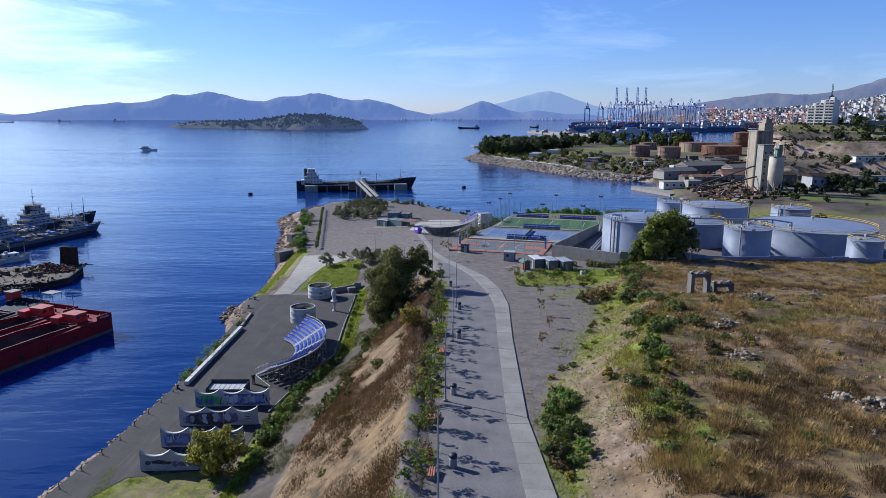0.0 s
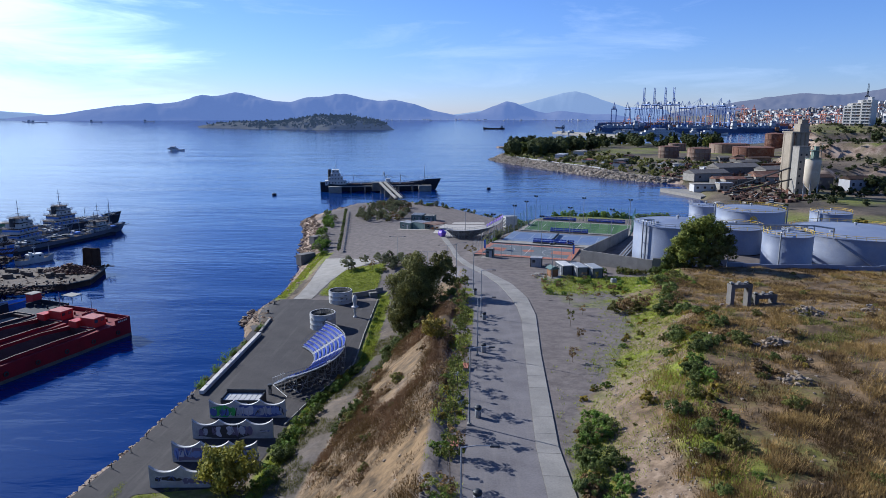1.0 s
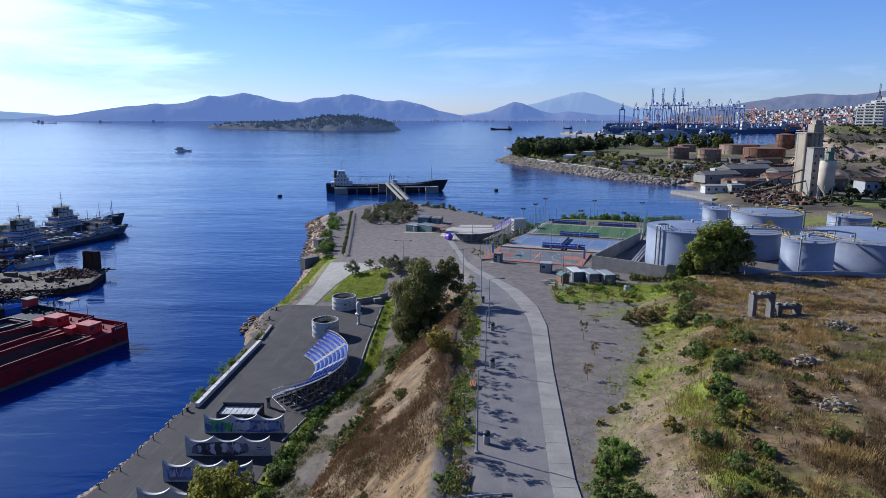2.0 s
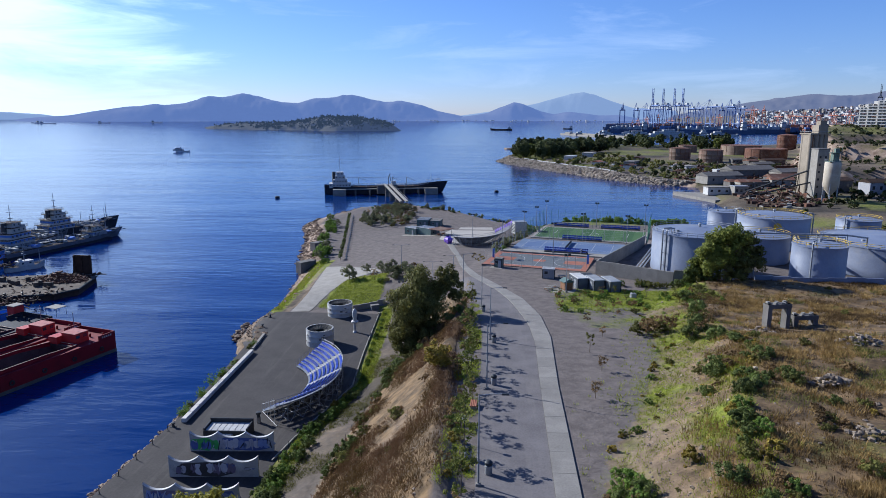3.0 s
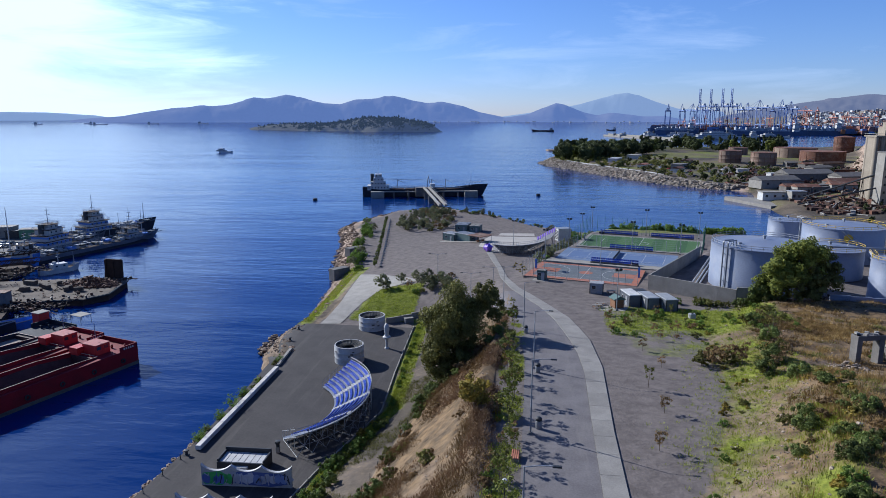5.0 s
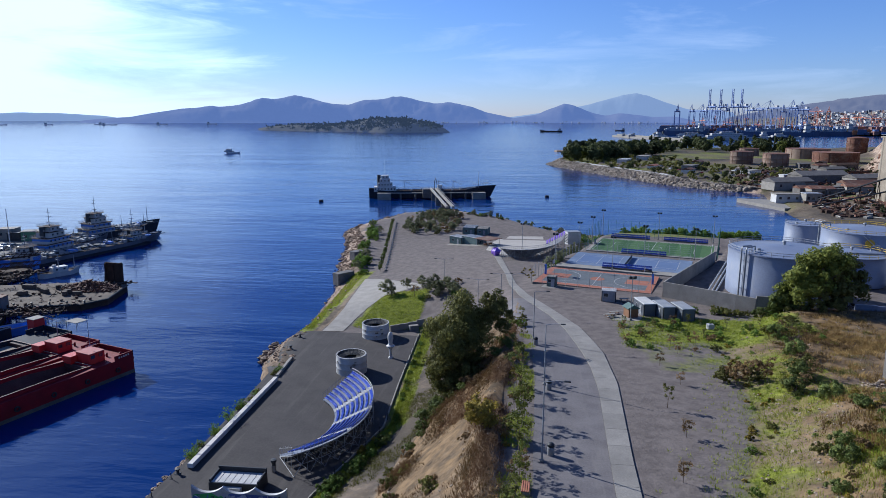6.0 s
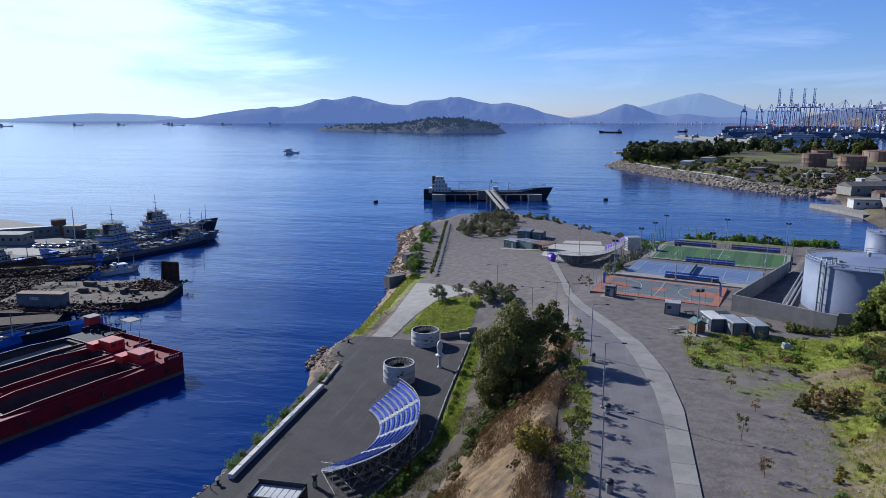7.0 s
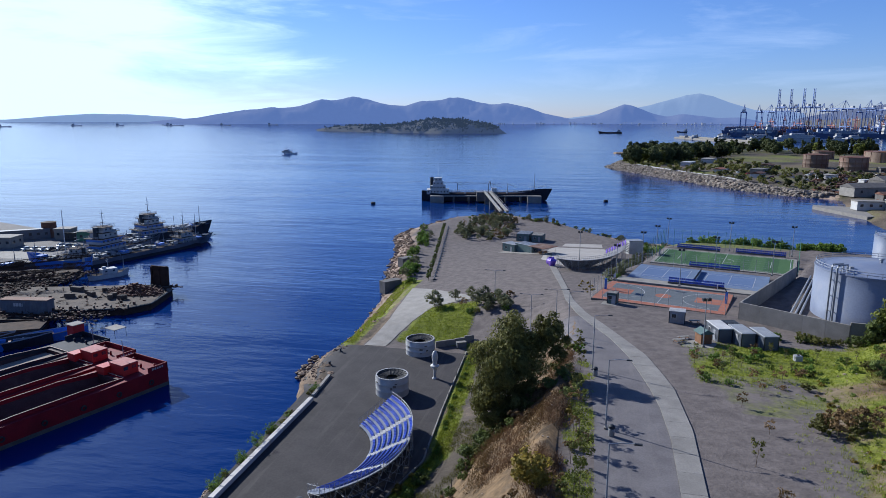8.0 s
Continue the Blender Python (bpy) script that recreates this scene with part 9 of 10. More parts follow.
for x, y, k in ((-2.2, 51.9, "bench"), (-2.6, 64.5, "bench"), (-2.2, 88.8, "bench"), (-0.3, 53.5, "grey"), (-0.4, 72.0, "grey"), (0.2, 96.8, "grey"), (0.3, 117.0, "grey"), (-1.6, 139, "grey"), (-2.4, 75, "grey")):
    bin_(x, y, k)
for x, y in ((-2.9, 78.5),):
    gl = thing("globe_lamp", "low post lamp with a white globe in the shrubs", "lamp", (x, y, height(x, y)), 0, "globe lamps")
    part("post", Shape().tube([(0, 0, 0), (0, 0, 2.6)], 0.05, 6), dark_metal, gl)
    part("globe", Shape().lathe((0, 0, 2.6), [(0.05, 0), (0.2, 0.08), (0.25, 0.23), (0.2, 0.4), (0.05, 0.46)], 14), white_paint, gl, soft=True)
ec = thing("equipment_stack", "stacked grey plastic crates beside the plaza", "crates", (-18.5, 186, height(-18.5, 186)), 15)
part("crate", Shape().slab((0, 0, 0.3), (1.6, 1.0, 0.6)), cab_grey, ec)
part("crate", Shape().slab((0.1, 0, 0.85), (1.2, 0.9, 0.5)), blue_hull, ec)

# ruined concrete frames on the hill
for x, y, w, h, rz in ((46.0, 122.6, 4.2, 5.0, 14), (51.0, 124.0, 4.2, 2.6, 10)):
    t = thing("ruined_gateway", "ruined open concrete frame on the hill", "ruin", (x, y, height(x, y) - 0.8), rz, "ruined frames")
    for sx in (-1, 1):
        part("pillar", Shape().slab((sx * (w / 2 - 0.4), 0, h / 2), (0.75, 1.3, h)), concrete_dark, t)
    part("lintel", Shape().slab((0, 0, h - 0.35), (w, 1.4, 0.7)), concrete_dark, t)
    for i in range(5):
        part("stub", Shape().box((-w / 2 + 0.6 + i * (w - 1.2) / 4, 0.4 * (-1) ** i, h + 0.12), (0.5, 0.5, 0.3), 0.3 * i), concrete, t)


# ---------------------------------------------------------------- rubble and rocks
def heap_at(x0, y0, rx, ry, count, s0, s1, name, label, mat, seed, up=0.5):
    rs = random.Random(seed)
    sp = []
    for _ in range(count):
        a, r = rs.uniform(0, 6.28), rs.random() ** 0.6
        x, y = x0 + rx * r * math.cos(a), y0 + ry * r * math.sin(a)
        sp.append((x, y, rs.uniform(s0, s1), height(x, y) + up * (1 - r) * rs.random()))
    return scatter_rocks(name, label, mat, sp, seed)


for k, (x, y, rx, ry, n) in enumerate(((36.4, 86, 2.2, 1.4, 60), (33, 73, 1.8, 1.2, 40), (42, 60, 3.5, 1.5, 110), (46, 99, 3.0, 1.6, 70), (60, 80, 3.0, 2.2, 90), (38, 62, 1.6, 1.2, 40), (58, 104, 2.4, 1.6, 50), (42, 118, 2.6, 2.0, 60), (62, 88, 2, 1.2, 30))):
    heap_at(x, y, rx, ry, n, 0.12, 0.42, "rubble_heap", "heap of broken pale stone and rubble in dry grass", rubble, 40 + k, 1.3)
rsr = random.Random(55)
sp = []
for _ in range(1500):
    y = rsr.uniform(46, 125)
    x = float(flat_right(y)) + 1 + 8.5 * rsr.random()
    sp.append((x, y, 0.05 + 0.16 * rsr.random() ** 3, height(x, y) + 0.02))
for _ in range(900):
    x, y = rsr.uniform(10, 70), rsr.uniform(50, 160)
    if x > float(flat_right(y)) + 0.5:
        sp.append((x, y, rsr.uniform(0.06, 0.2) if rsr.random() < 0.9 else rsr.uniform(0.2, 0.4), height(x, y) + 0.03))
for _ in range(120):
    x, y = rsr.uniform(-22, -6), rsr.uniform(60, 150)
    sp.append((x, y, rsr.uniform(0.06, 0.25), height(x, y) + 0.03))
scatter_rocks("loose_stones", "loose pale stones on the slopes", rubble, sp, 6)
sp = []
for _ in range(1900):
    y = rsr.uniform(158, 392)
    d = rsr.random() ** 1.4
    x = float(coast_left(y)) - 1.2 + 8.5 * d
    s = rsr.uniform(0.25, 0.8) if rsr.random() < 0.88 else rsr.uniform(0.8, 1.6)
    s *= 0.55 if y < 245 else 1.0
    sp.append((x, y, s, height(x, y) - 0.1))
for _ in range(260):
    q = rsr.random()
    x, y = -50 + 9 * (rsr.random() - 0.5) - 6 * q, 396 + 16 * q
    sp.append((x, y, rsr.uniform(0.4, 1.4), max(0.2, 3.0 * (1 - q)) * rsr.random() + 0.4))
scatter_rocks("shore_rocks", "brown weathered rocks along the waterside", surface("shore_rock", (0.13, 0.085, 0.055), (0.27, 0.185, 0.12), 0.4, 0.9, 0, 0.5, (0.08, 0.06, 0.045), 0.6, 0.3, True), sp, 7)
sp = []
for _ in range(300):
    y = rsr.uniform(60, 121) if rsr.random() < 0.55 else rsr.uniform(66, 92)
    x = float(coast_left(y)) + rsr.uniform(-1.6, 1.5)
    sp.append((x, y, rsr.uniform(0.25, 0.6) * (1.6 if y < 92 else 1.0), 1.0 + 1.8 * (x - float(coast_left(y)) + 1.6) / 3.1))
scatter_rocks("quay_rocks", "small boulders along the quay edge", rock_wet, sp, 8)
sp = [(float(coast_left(q)) + rsr.uniform(-1.3, 2.2), q, rsr.uniform(0.3, 0.9), 0.1 + 0.6 * rsr.random()) for q in (164 + 14 * rsr.random() for _ in range(46))]
scatter_rocks("rock_point", "flat dark rocks jutting into the water", rock_wet, sp, 9)


# ---------------------------------------------------------------- trees
euc = make_tree("eucalyptus_tree", "large dark olive-green eucalyptus tree on the bank", 5, 16.4, (5.6, 5.2, 5.8), 0.21, 120, 190, leaf_gum, 0.42, 0.5, (-14.2, 137.0, height(-14.2, 137) - 0.3), trunk_h=10)
part("crown", lift(leaf_cloud(6, 44, 170, (3.3, 3.0, 3.4), 0.2, hang=0.5), 13.6), leaf_gum, euc).location = (5.8, 1.0, 0)
part("crown", lift(leaf_cloud(7, 70, 170, (4.2, 3.8, 5.2), 0.2, hang=0.7), 5.4), leaf_gum, euc).location = (-2.2, -1.6, -0.6)
part("crown", lift(leaf_cloud(8, 46, 170, (3.4, 3.2, 3.6), 0.22, hang=0.7), 5.2), leaf_gum, euc).location = (2.6, -1.4, -0.8)
ykt = make_tree("tank_side_tree", "tall bushy green tree in front of the tanks", 9, 13.5, (5.6, 4.8, 5.4), 0.3, 84, 95, leaf_broad, 0.4, 0.0, (53.0, 166.5, height(53, 166.5) + 0.3), trunk_h=8)
part("crown", lift(leaf_cloud(10, 60, 90, (4.6, 4.0, 5.4), 0.3), 5.6), leaf_gum, ykt).location = (4.2, 0.6, 0)
part("crown", lift(leaf_cloud(11, 56, 90, (4.4, 4.0, 4.8), 0.3), 5.2), leaf_broad, ykt).location = (-3.9, -0.8, 0)
part("crown", lift(leaf_cloud(16, 56, 80, (5.2, 4.0, 3.0), 0.3), 2.6), leaf_gum, ykt).location = (0.6, -0.6, 0)
make_tree("dark_cypress", "dense dark green cypress beside the tank", 12, 6.2, (2.6, 2.4, 3.4), 0.3, 60, 55, leaf_dark, 0.2, 0, (46.6, 167.5, height(46.6, 167.5)), trunk_h=3)
make_tree("yellow_shrub", "yellow-leaved shrub on the bank top", 13, 4.2, (2.0, 2.0, 1.9), 0.2, 46, 40, leaf_autumn, 0.12, 0, (-7.4, 101.5, height(-7.4, 101.5)), trunk_h=2.4)
make_tree("willow_shrub", "bushy yellow-green shrub before the graffiti walls", 14, 7.0, (4.0, 3.4, 3.5), 0.26, 110, 60, leaf_willow, 0.15, 0.5, (-34.2, 84.6, height(-34.2, 84.6)), trunk_h=2.4)

# kinds of small plants, each built once
sapling = make_tree("young_tree", "slender young tree with sparse leaves", 20, 3.4, (0.9, 0.9, 1.2), 0.13, 11, 20, leaf_olive, 0.05, 0, (14.8, 113, height(14.8, 113)), "young trees", 2.2)
sap_rust = make_tree("young_tree", "slender young tree with rusty brown leaves", 21, 3.0, (1.0, 1.0, 1.1), 0.13, 12, 22, leaf_rust, 0.05, 0, (-4.6, 70, height(-4.6, 70)), "young trees", 2.0)
bush_g = make_tree("green_shrub", "fresh green rounded shrub on rough ground", 22, 1.6, (1.2, 1.2, 0.85), 0.10, 26, 60, leaf_fresh, 0.06, 0, (12.4, 70, height(12.4, 70)), "green shrubs", 0.8)
bush_d = make_tree("dark_shrub", "dense dark green shrub on rough ground", 23, 2.0, (1.4, 1.4, 1.1), 0.11, 28, 64, leaf_dark, 0.08, 0, (11.8, 60, height(11.8, 60)), "dark shrubs", 1.0)
bush_o = make_tree("grey_shrub", "grey-green straggling shrub in dry grass", 24, 1.4, (1.3, 1.2, 0.75), 0.09, 34, 48, leaf_olive, 0.05, 0, (30, 66, height(30, 66)), "grey shrubs", 0.7)
bush_r = make_tree("brown_shrub", "dry brown straggling shrub in dry grass", 25, 1.3, (1.4, 1.3, 0.6), 0.085, 36, 46, leaf_rust, 0.05, 0, (40, 90, height(40, 90)), "brown shrubs", 0.7)
bush_y = make_tree("yellow_bush", "yellow-green low shrub in rough grass", 26, 1.2, (1.1, 1.0, 0.65), 0.15, 24, 26, leaf_autumn, 0.05, 0, (17.5, 71, height(17.5, 71)), "yellow shrubs", 0.6)
round_p = make_tree("clipped_tree", "small round clipped tree in a row", 27, 2.3, (0.8, 0.8, 0.75), 0.14, 22, 30, leaf_dark, 0.06, 0, (-52.6, 238, height(-52.6, 238)), "clipped trees in a row", 1.5)
reed = make_tree("reed_clump", "tall green reed clump by the rocks", 28, 3.0, (1.5, 1.5, 1.7), 0.22, 30, 34, leaf_fresh, 0.05, 0.8, (-62, 252, height(-62, 252)), "reed clumps", 0.8)
reed_thin = make_tree("tamarisk_shrub", "thin feathery pale green shrub at the quay edge", 62, 2.6, (1.5, 1.4, 1.3), 0.09, 24, 40, leaf_fresh, 0.04, 0.6, (-53.0, 131, height(-53.0, 131)), "quay edge shrubs", 1.0)
palm_g = make_tree("olive_shrub", "loose grey-green young olive tree", 29, 3.3, (1.7, 1.7, 1.4), 0.11, 30, 66, leaf_grey, 0.07, 0, (-40.6, 202, height(-40.6, 202)), "young olive trees", 1.8)

rg = random.Random(101)
U = rg.uniform
# verge on the seaward side of the road
for i in range(30):
    y = U(46, 128)
    put(rg.choice((bush_g, sap_rust, bush_y, sapling, bush_g, bush_y, bush_r)), U(-4.9, -2.4) - (0.8 if y > 100 else 0), y, U(0.45, 0.95), U(0, 360))
verge_tree = make_tree("verge_tree", "young roadside tree with a loose green crown", 61, 4.9, (1.7, 1.6, 1.4), 0.14, 17, 26, leaf_broad, 0.07, 0, (-3.1, 96.8, height(-3.1, 96.8)), "young roadside trees", 3.2)
for i, y in enumerate((51, 57, 62.5, 68, 75, 81.5, 87.5, 92, 101, 106, 112, 116.5, 122)):
    put(verge_tree, U(-3.7, -2.7), y, U(0.72, 1.05), U(0, 360))
for i in range(12):
    put(rg.choice((sapling, sapling, sap_rust)), U(-4.4, -2.4), 48 + 7 * i + U(-1, 1), U(0.8, 1.2), U(0, 360))
for i in range(16):
    put(rg.choice((bush_d, bush_g, sapling, bush_o)), U(-8, -3.4), U(128, 160), U(0.6, 1.2), U(0, 360))
# inland verge, foot of the hill
for i in range(26):
    y = U(50, 74)
    put(rg.choice((bush_d, bush_g, sap_rust, bush_y, bush_r)), float(flat_right(y)) + U(-0.4, 2.6), y, U(0.5, 1.15), U(0, 360))
for i in range(44):
    y = U(60, 150)
    put(rg.choice((bush_g, bush_y, bush_o, bush_y)), float(flat_right(y)) + U(-0.6, 2.6), y, U(0.3, 0.7), U(0, 360), -0.15)
for i in range(22):
    y = U(60, 140)
    put(rg.choice((bush_g, bush_o, bush_y)), float(flat_right(y)) + U(2.5, 9), y, U(0.2, 0.4), U(0, 360), -0.1)
for x, y in ((18.3, 122.4), (21, 138), (16.6, 147.5), (15.2, 104), (17, 131), (12.6, 93)):
    put(sap_rust, x, y, U(0.65, 0.9), U(0, 360))
# the hill top
for i in range(40):
    x, y = U(20, 80), U(48, 162)
    if x > float(flat_right(y)) + 8:
        put(rg.choice((bush_o, bush_r, bush_o, bush_y)), x, y, U(0.35, 0.9), U(0, 360), -0.25)
for x, y, s in ((19.2, 66, 1.0), (24, 88, 0.8), (26.5, 93, 1.1), (27.5, 96, 0.9), (48.5, 124.5, 0.9), (33, 112, 1.3), (31, 117, 1.3), (36.5, 133, 1.4), (38, 145, 1.2)):
    put(bush_d, x, y, s, U(0, 360))
for i in range(22):
    y = U(46, 112)
    put(rg.choice((bush_g, bush_y, bush_o, bush_d, bush_r, bush_y)), float(flat_right(y)) + 10.5 + U(-2.2, 2.2), y, U(0.35, 0.8), U(0, 360))
for i in range(46):
    y = U(58, 112)
    put(rg.choice((bush_g, bush_d, bush_d, bush_o, bush_y)), float(flat_right(y)) + 11.6 + U(-1.0, 2.4), y, U(0.45, 1.0), U(0, 360), -0.2)
for x, y, s in ((24.5, 124.5, 1.5), (26.5, 126.5, 1.7), (28.6, 124.8, 1.4), (30, 128, 1.3), (31, 119, 1.3), (33.5, 122, 1.5), (36, 127, 1.3)):
    put(rg.choice((bush_r, bush_o, bush_d)), x, y, s, U(0, 360))
    put(sap_rust, x + 1.2, y - 1.4, s * 0.7, U(0, 360))
for i in range(16):
    x, y = U(25, 35), U(72, 98)
    put(rg.choice((bush_o, bush_d, bush_r)), x, y, U(0.6, 1.1), U(0, 360), -0.4)
# grass by the cabins and along the yard wall
for i in range(60):
    x, y = U(13, 46), U(140, 160)
    put(rg.choice((bush_g, bush_g, bush_r, sapling, bush_o, sap_rust)), x, y, U(0.4, 0.95), U(0, 360))
for i in range(24):
    x = U(28, 50)
    put(rg.choice((bush_o, bush_d, bush_g, bush_o)), x, 170.0 - 0.2 * (x - 40) + U(-3, 0), U(0.6, 1.2), U(0, 360))
# below the bank and along the strip above the quay
for i in range(58):
    y = U(80, 128)
    xq = float(lerp(y, [50, 110, 133, 180], [-32.5, -31, -25.8, -29]))
    put(rg.choice((bush_g, bush_g, bush_d, bush_y)), xq + U(0.3, 3.4), y, U(0.5, 1.15), U(0, 360))
for i in range(34):
    y = U(128, 181)
    xq = float(lerp(y, [50, 110, 133, 180], [-32.5, -31, -25.6, -28.6]))
    put(bush_g, xq + U(0.4, 1.4), y, U(0.3, 0.5), U(0, 360))
for i in range(22):
    y = U(90, 150)
    put(rg.choice((bush_d, bush_o, bush_r, bush_d)), float(lerp(y, [80, 117, 150], [-22.5, -20, -15])) + U(-1, 3), y, U(0.5, 1.2), U(0, 360))
for i in range(36):
    y = U(55, 135)
    put(rg.choice((bush_r, bush_r, bush_o)), float(lerp(y, [80, 117, 150], [-21.5, -19, -14])) + 12 * rg.random() ** 1.3, y, U(0.5, 1.2), U(0, 360), -0.42)
for i in range(26):
    put(rg.choice((bush_d, bush_o, bush_d, bush_r)), U(-19, -7.5), U(124, 137), U(0.7, 1.4), U(0, 360), -0.2)
# behind the big tree towards the plaza
for i in range(26):
    put(rg.choice((bush_g, bush_o, bush_r, palm_g, palm_g)), U(-32, -21.5), U(196, 209), U(0.7, 1.2), U(0, 360))
for x, y, s in ((-42, 203.5, 1.45), (-37.5, 208, 1.0), (-33.5, 209.5, 1.0)):
    put(palm_g, x, y, s, U(0, 360))
put(sap_rust, -33.8, 200, 1.2, 20)
# the planted head of the point
for i in range(165):
    a, r = U(0, 6.28), math.sqrt(rg.random())
    put(rg.choice((palm_g, bush_o, palm_g, sap_rust, bush_r)), -51.0 + 14 * r * math.cos(a), 345 + 33 * r * math.sin(a), U(0.7, 1.3), U(0, 360))
for i in range(95):
    q = rg.random()
    x = -66 + 100 * q
    put(rg.choice((palm_g, bush_o, bush_d, bush_g)), x, float(coast_back(x)) - U(6, 17), U(0.5, 0.95), U(0, 360))
for i in range(130):
    x = U(12, 76)
    put(rg.choice((bush_g, reed, reed)), x, float(lerp(x, [12, 40, 68], [292, 283, 276])) + U(-2, 6), U(0.7, 1.1), U(0, 360))
for i in range(30):
    q = rg.random()
    put(rg.choice((bush_d, bush_g, palm_g)), 2 + 12 * q + U(-1.5, 1.5), 216 + 55 * q + U(-2, 2), U(0.6, 1.3), U(0, 360))
for i in range(14):
    put(bush_y, U(-6, -2), 208 + U(-4, 14), U(0.3, 0.5), U(0, 360))
# row of clipped trees with white marker posts
for i in range(22):
    q = i / 21
    x, y = -53.0 - 19.0 * q, 240 + 104 * q
    put(round_p, x, y, U(0.85, 1.1), U(0, 360))
    mp = thing("marker_post", "short white marker post on a dark foot", "post", (x + 2.2, y - 1, height(x + 2.2, y - 1)), U(0, 30), "marker posts")
    part("foot", Shape().slab((0, 0, 0.12), (0.9, 0.6, 0.24)), dark_metal, mp)
    part("post", Shape().slab((0, 0, 0.6), (0.35, 0.2, 0.8)), white_paint, mp)
for i in range(52):
    y = U(236, 345)
    put(rg.choice((reed, reed, bush_g, palm_g)), float(lerp(y, [236, 345], [-60, -80])) + U(-2.5, 3), y, U(0.6, 1.2), U(0, 360))
for i in range(22):
    y = rg.choice((120, 127, 136, 141, 152)) + U(-2.2, 2.2)
    put(rg.choice((reed_thin, reed_thin, bush_o)), -53.2 + U(-0.4, 0.5), y, U(0.5, 0.85), U(0, 360), -0.2)


# ---------------------------------------------------------------- grass
def tufts(name, label, mat, spots_, blade_h, blades, seed, wide=0.3, blade_w=0.022):
    """Clumps of bent blades: one mesh."""
    rs = np.random.RandomState(seed)
    pts = np.array(spots_)
    zs_ = land(pts[:, 0], pts[:, 1])
    n = len(pts)
    a = rs.uniform(0, 2 * np.pi, (n, blades))
    h = blade_h * (0.45 + 0.9 * rs.rand(n, 1)) * (0.7 + 0.5 * rs.rand(n, blades))
    rad = wide * np.sqrt(rs.rand(n, blades))
    lean = h * rs.uniform(0.15, 0.75, (n, blades))
    w = blade_w * (0.65 + 0.8 * rs.rand(n, blades))
    bx, by = pts[:, :1] + np.cos(a) * rad, pts[:, 1:2] + np.sin(a) * rad
    z = zs_[:, None] - 0.03
    px, py = -np.sin(a) * w, np.cos(a) * w
    v = np.stack([np.stack([bx - px, by - py, z + 0 * bx], -1), np.stack([bx + px, by + py, z + 0 * bx], -1),
                  np.stack([bx + np.cos(a) * lean, by + np.sin(a) * lean, z + h], -1)], 2).reshape(-1, 3)
    f = np.arange(len(v)).reshape(-1, 3)
    me = bpy.data.meshes.new(name)
    me.vertices.add(len(v))
    me.vertices.foreach_set("co", v.ravel())
    me.loops.add(len(v))
    me.loops.foreach_set("vertex_index", f.ravel())
    me.polygons.add(len(f))
    me.polygons.foreach_set("loop_start", np.arange(len(f)) * 3)
    me.update(calc_edges=True)
    return tagged(part(name, me, mat), label, "grass", kind="stuff")


rs = np.random.RandomState(64)
cand = np.stack([9 + 125 * rs.rand(170000) ** 1.25, 44 + 124 * rs.rand(170000) ** 1.15], -1)
off = cand[:, 0] - flat_right(cand[:, 1])
patch = rough(cand[:, 0], cand[:, 1], 12, 3)
mound = np.clip(0.55 + 1.9 * rough(cand[:, 0] + 40, cand[:, 1] + 9, 2.6, 3), 0.04, 1)
dens = np.clip(0.62 + 1.0 * patch, 0.06, 1) * ease((off - 6) / 4) * mound
keep = cand[(rs.rand(len(cand)) < dens * 0.95) & (off > 0.5)]
big_, mid_ = rough(keep[:, 0] + 90, keep[:, 1], 16, 3), rough(keep[:, 0], keep[:, 1] + 50, 4.5, 3)
tone_ = 0.8 * big_ + 1.0 * mid_ + 0.10 * rs.randn(len(keep))
tufts("dry_grass", "tall straw-coloured dry grass over the hill", straw, keep[(tone_ > -0.10) & (tone_ < 0.50)], 0.5, 15, 1, 0.75, 0.034)
tufts("dark_weeds", "brown dead weeds among the dry grass", weed_brown, keep[tone_ <= -0.10], 0.4, 15, 2, 0.7, 0.03)
tufts("hill_weeds", "olive green weeds among the dry grass", leaf_olive, keep[tone_ >= 0.50], 0.36, 13, 6, 0.65, 0.03)
bank = np.stack([rs.uniform(-23, -5, 52000), rs.uniform(44, 160, 52000)], -1)
toe_ = lerp(bank[:, 1], [0, 80, 100, 117, 150, 175], [-22, -23, -22.5, -20.5, -15.5, -14])
bank = bank[(bank[:, 0] > toe_ + 1) & (rs.rand(len(bank)) < 0.2 + 1.5 * rough(bank[:, 0], bank[:, 1], 6, 3))]
bt_ = rough(bank[:, 0] * 0.7 + bank[:, 1] * 0.7, bank[:, 0] * 3 - bank[:, 1] * 0.3, 9, 3) + 0.15 * rs.randn(len(bank))
tufts("bank_grass", "short reddish dry grass on the road bank", bank_straw, bank[bt_ > -0.12], 0.3, 13, 3, 0.8, 0.03)
tufts("bank_weeds", "brown weeds on the road bank", weed_brown, bank[bt_ <= -0.12], 0.3, 13, 7, 0.8, 0.03)
gr = np.stack([rs.uniform(8, 46, 40000), rs.uniform(46, 172, 40000)], -1)
og = gr[:, 0] - flat_right(gr[:, 1])
sel = np.exp(-((og - lerp(gr[:, 1], [50, 80, 100, 115], [0.6, 1.6, 3.0, 4.0])) / lerp(gr[:, 1], [50, 80, 100, 115], [1.8, 3.4, 5.0, 5.5])) ** 2) * (0.6 + 0.7 * rough(gr[:, 0], gr[:, 1], 14, 4))
sel = np.maximum(sel, ((gr[:, 1] > 140) & (gr[:, 1] < 164) & (gr[:, 0] > 13)) * (0.4 + 0.7 * rough(gr[:, 0], gr[:, 1], 14, 4)))
cr = np.stack([rs.uniform(16, 30, 9000), rs.uniform(46, 115, 9000)], -1)
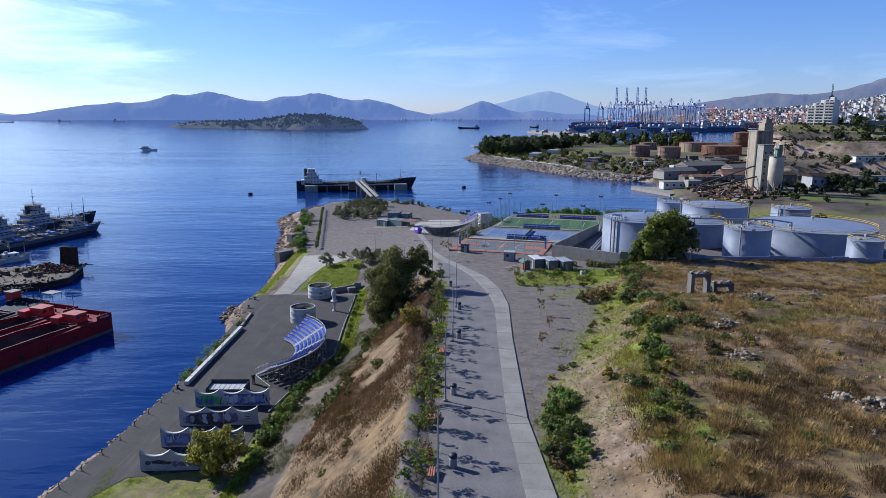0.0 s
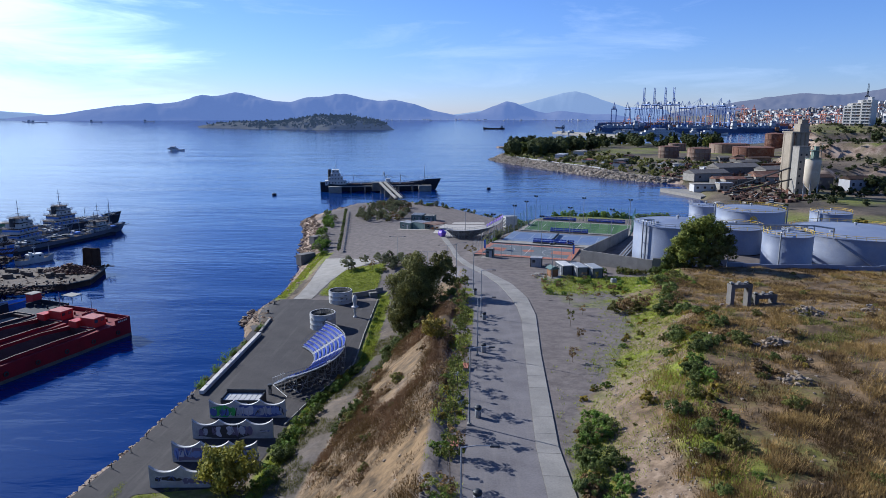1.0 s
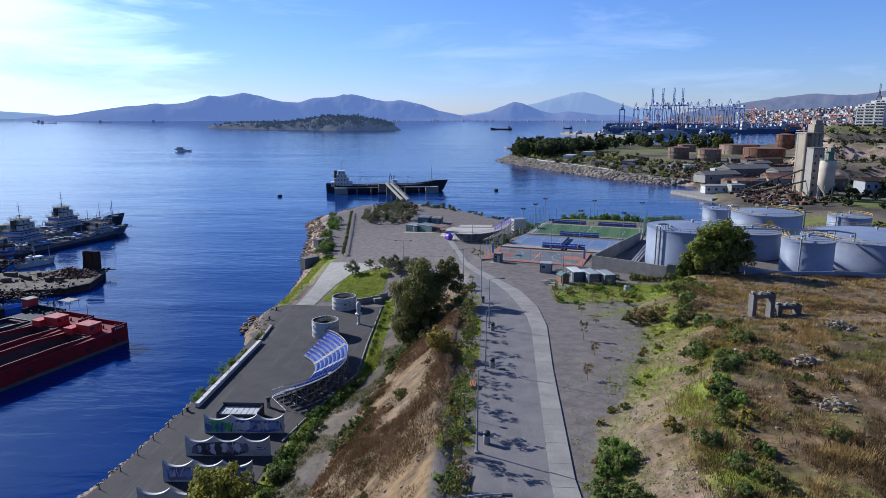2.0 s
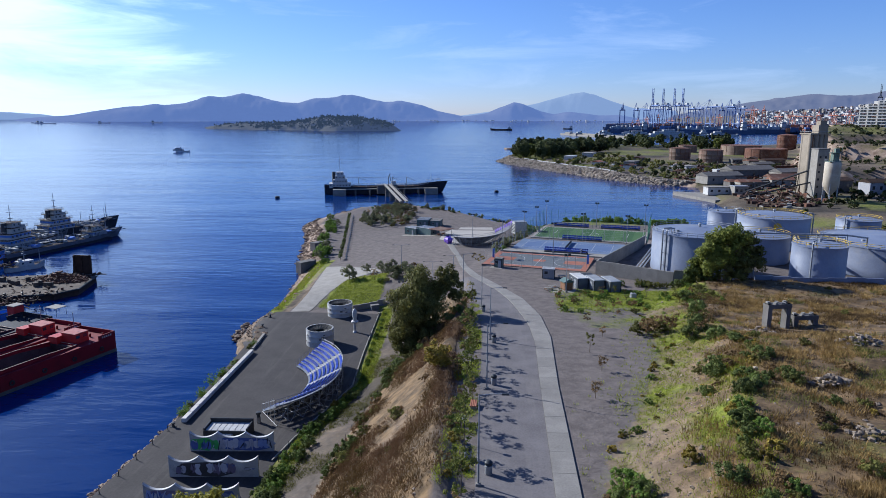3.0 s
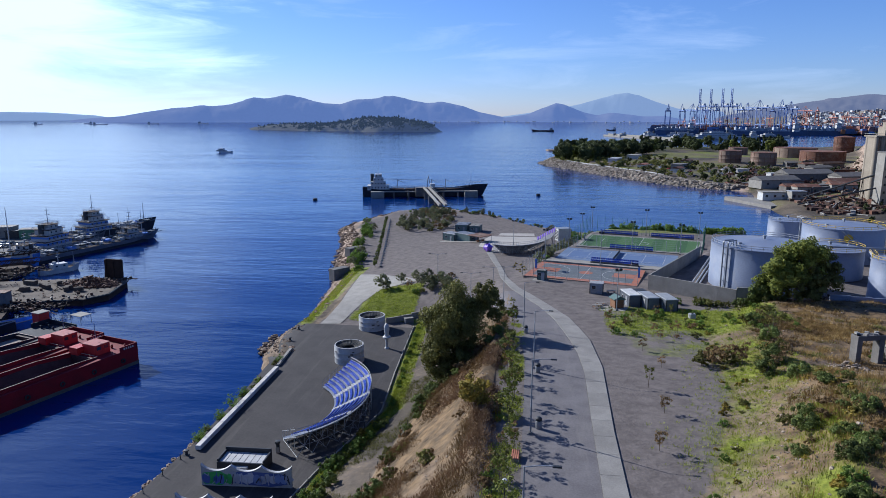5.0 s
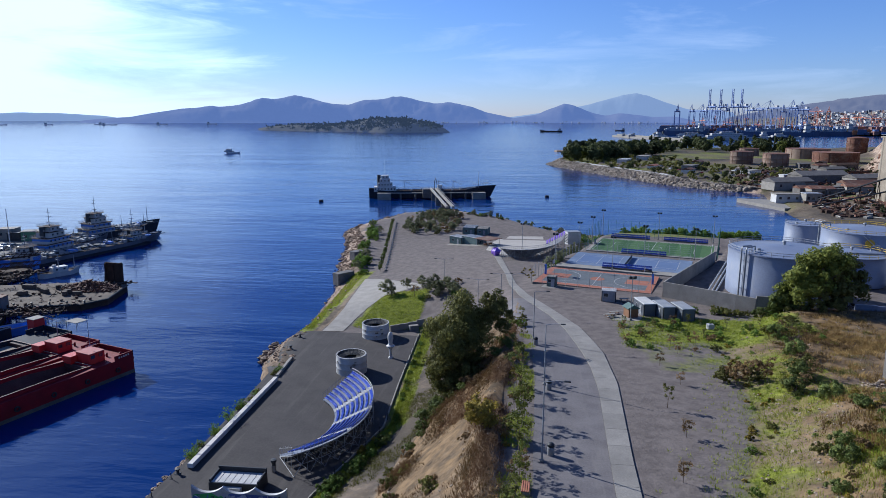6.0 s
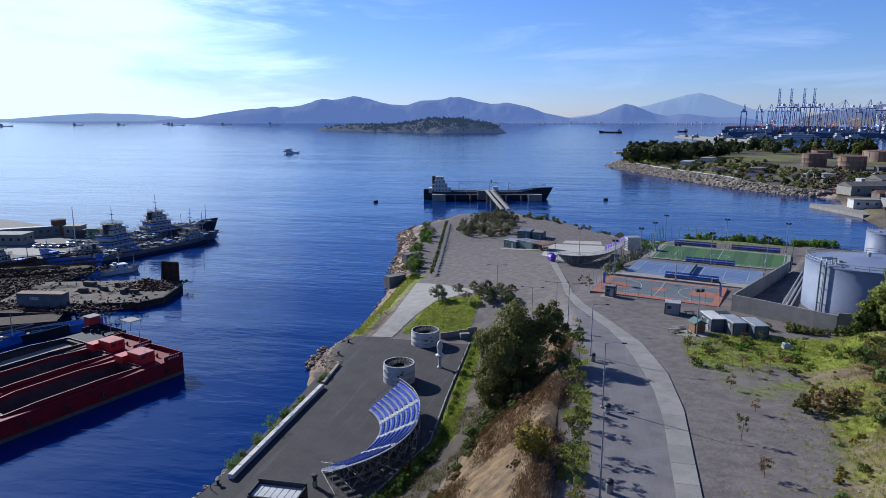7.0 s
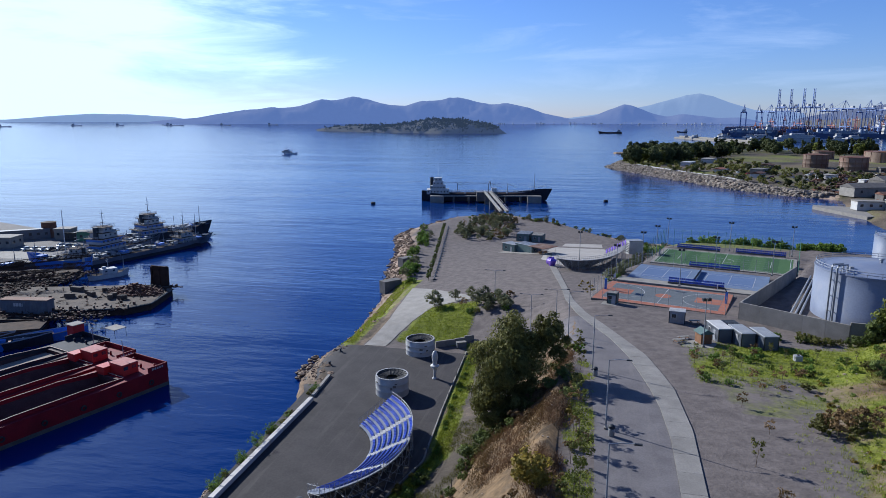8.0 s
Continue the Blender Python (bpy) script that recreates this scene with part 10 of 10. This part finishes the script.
co = cr[:, 0] - flat_right(cr[:, 1]) - 10.5
tufts("crest_weeds", "yellow-green weeds along the hill's edge", grass_green, cr[rs.rand(9000) < np.exp(-(co / 2.4) ** 2) * (0.5 + 0.9 * rough(cr[:, 0], cr[:, 1], 6, 3))], 0.45, 11, 11, 0.4)
sw_ = np.stack([rs.uniform(10, 38, 26000), rs.uniform(56, 132, 26000)], -1)
so_ = sw_[:, 0] - flat_right(sw_[:, 1])
tufts("slope_weeds", "small green weeds on the stony slope", grass_green, sw_[(so_ > 1) & (so_ < 11) & (rs.rand(26000) < 0.16 + 1.0 * rough(sw_[:, 0], sw_[:, 1], 4, 3))], 0.2, 10, 15, 0.5)
tufts("green_weeds", "fresh green weeds along the foot of the hill", grass_green, gr[rs.rand(len(gr)) < sel], 0.3, 10, 4)
lw = np.stack([rs.uniform(-48, -30, 7000), rs.uniform(183, 205, 7000)], -1)
lw = lw[(lw[:, 0] > -46 + 0.15 * (lw[:, 1] - 184))]
cp = np.stack([rs.uniform(-50, -33, 5000), rs.uniform(70, 86, 5000)], -1)
tufts("corner_grass", "bright green grass at the quay's end", grass_green, cp[rough(cp[:, 0], cp[:, 1], 5, 3) > -0.15], 0.2, 9, 12)
sy_ = rs.uniform(78, 182, 9000)
sx2 = lerp(sy_, [80, 117, 150, 175], [-23, -20.5, -15.5, -14]) - 7.5 * rs.rand(9000)
sk_ = rough(sx2, sy_, 6, 3) > 0.02
tufts("strip_weeds", "olive weeds over the gravel strip", leaf_olive, np.stack([sx2, sy_], -1)[sk_], 0.3, 10, 14, 0.4)
tufts("lawn_grass", "rough green grass beside the slab", grass_green, lw, 0.2, 9, 5)
ly_ = rs.uniform(60, 183, 9000)
lx_ = lerp(ly_, [50, 110, 133, 180], [-32.4, -31.0, -25.6, -28.6]) + 0.4 + 2.6 * rs.rand(9000) ** 1.6
tufts("strip_grass", "bright green grass strip above the quay", grass_green, np.stack([lx_, ly_], -1), 0.26, 9, 8)
vy_ = rs.uniform(46, 150, 6000)
vx_ = -5.2 + 3.4 * rs.rand(6000)
tufts("verge_grass", "rough green verge beside the road", grass_green, np.stack([vx_, vy_], -1)[rough(vx_, vy_, 5, 3) > 0.05], 0.28, 9, 9)
sx_ = rs.uniform(180, 240, 5000)
tufts("shore_grass", "green grass on the bank above the rocks", grass_green, np.stack([lerp(sx_, [180, 240], [-58, -60]) + rs.uniform(-2.5, 2.5, 5000), sx_], -1), 0.3, 9, 10)
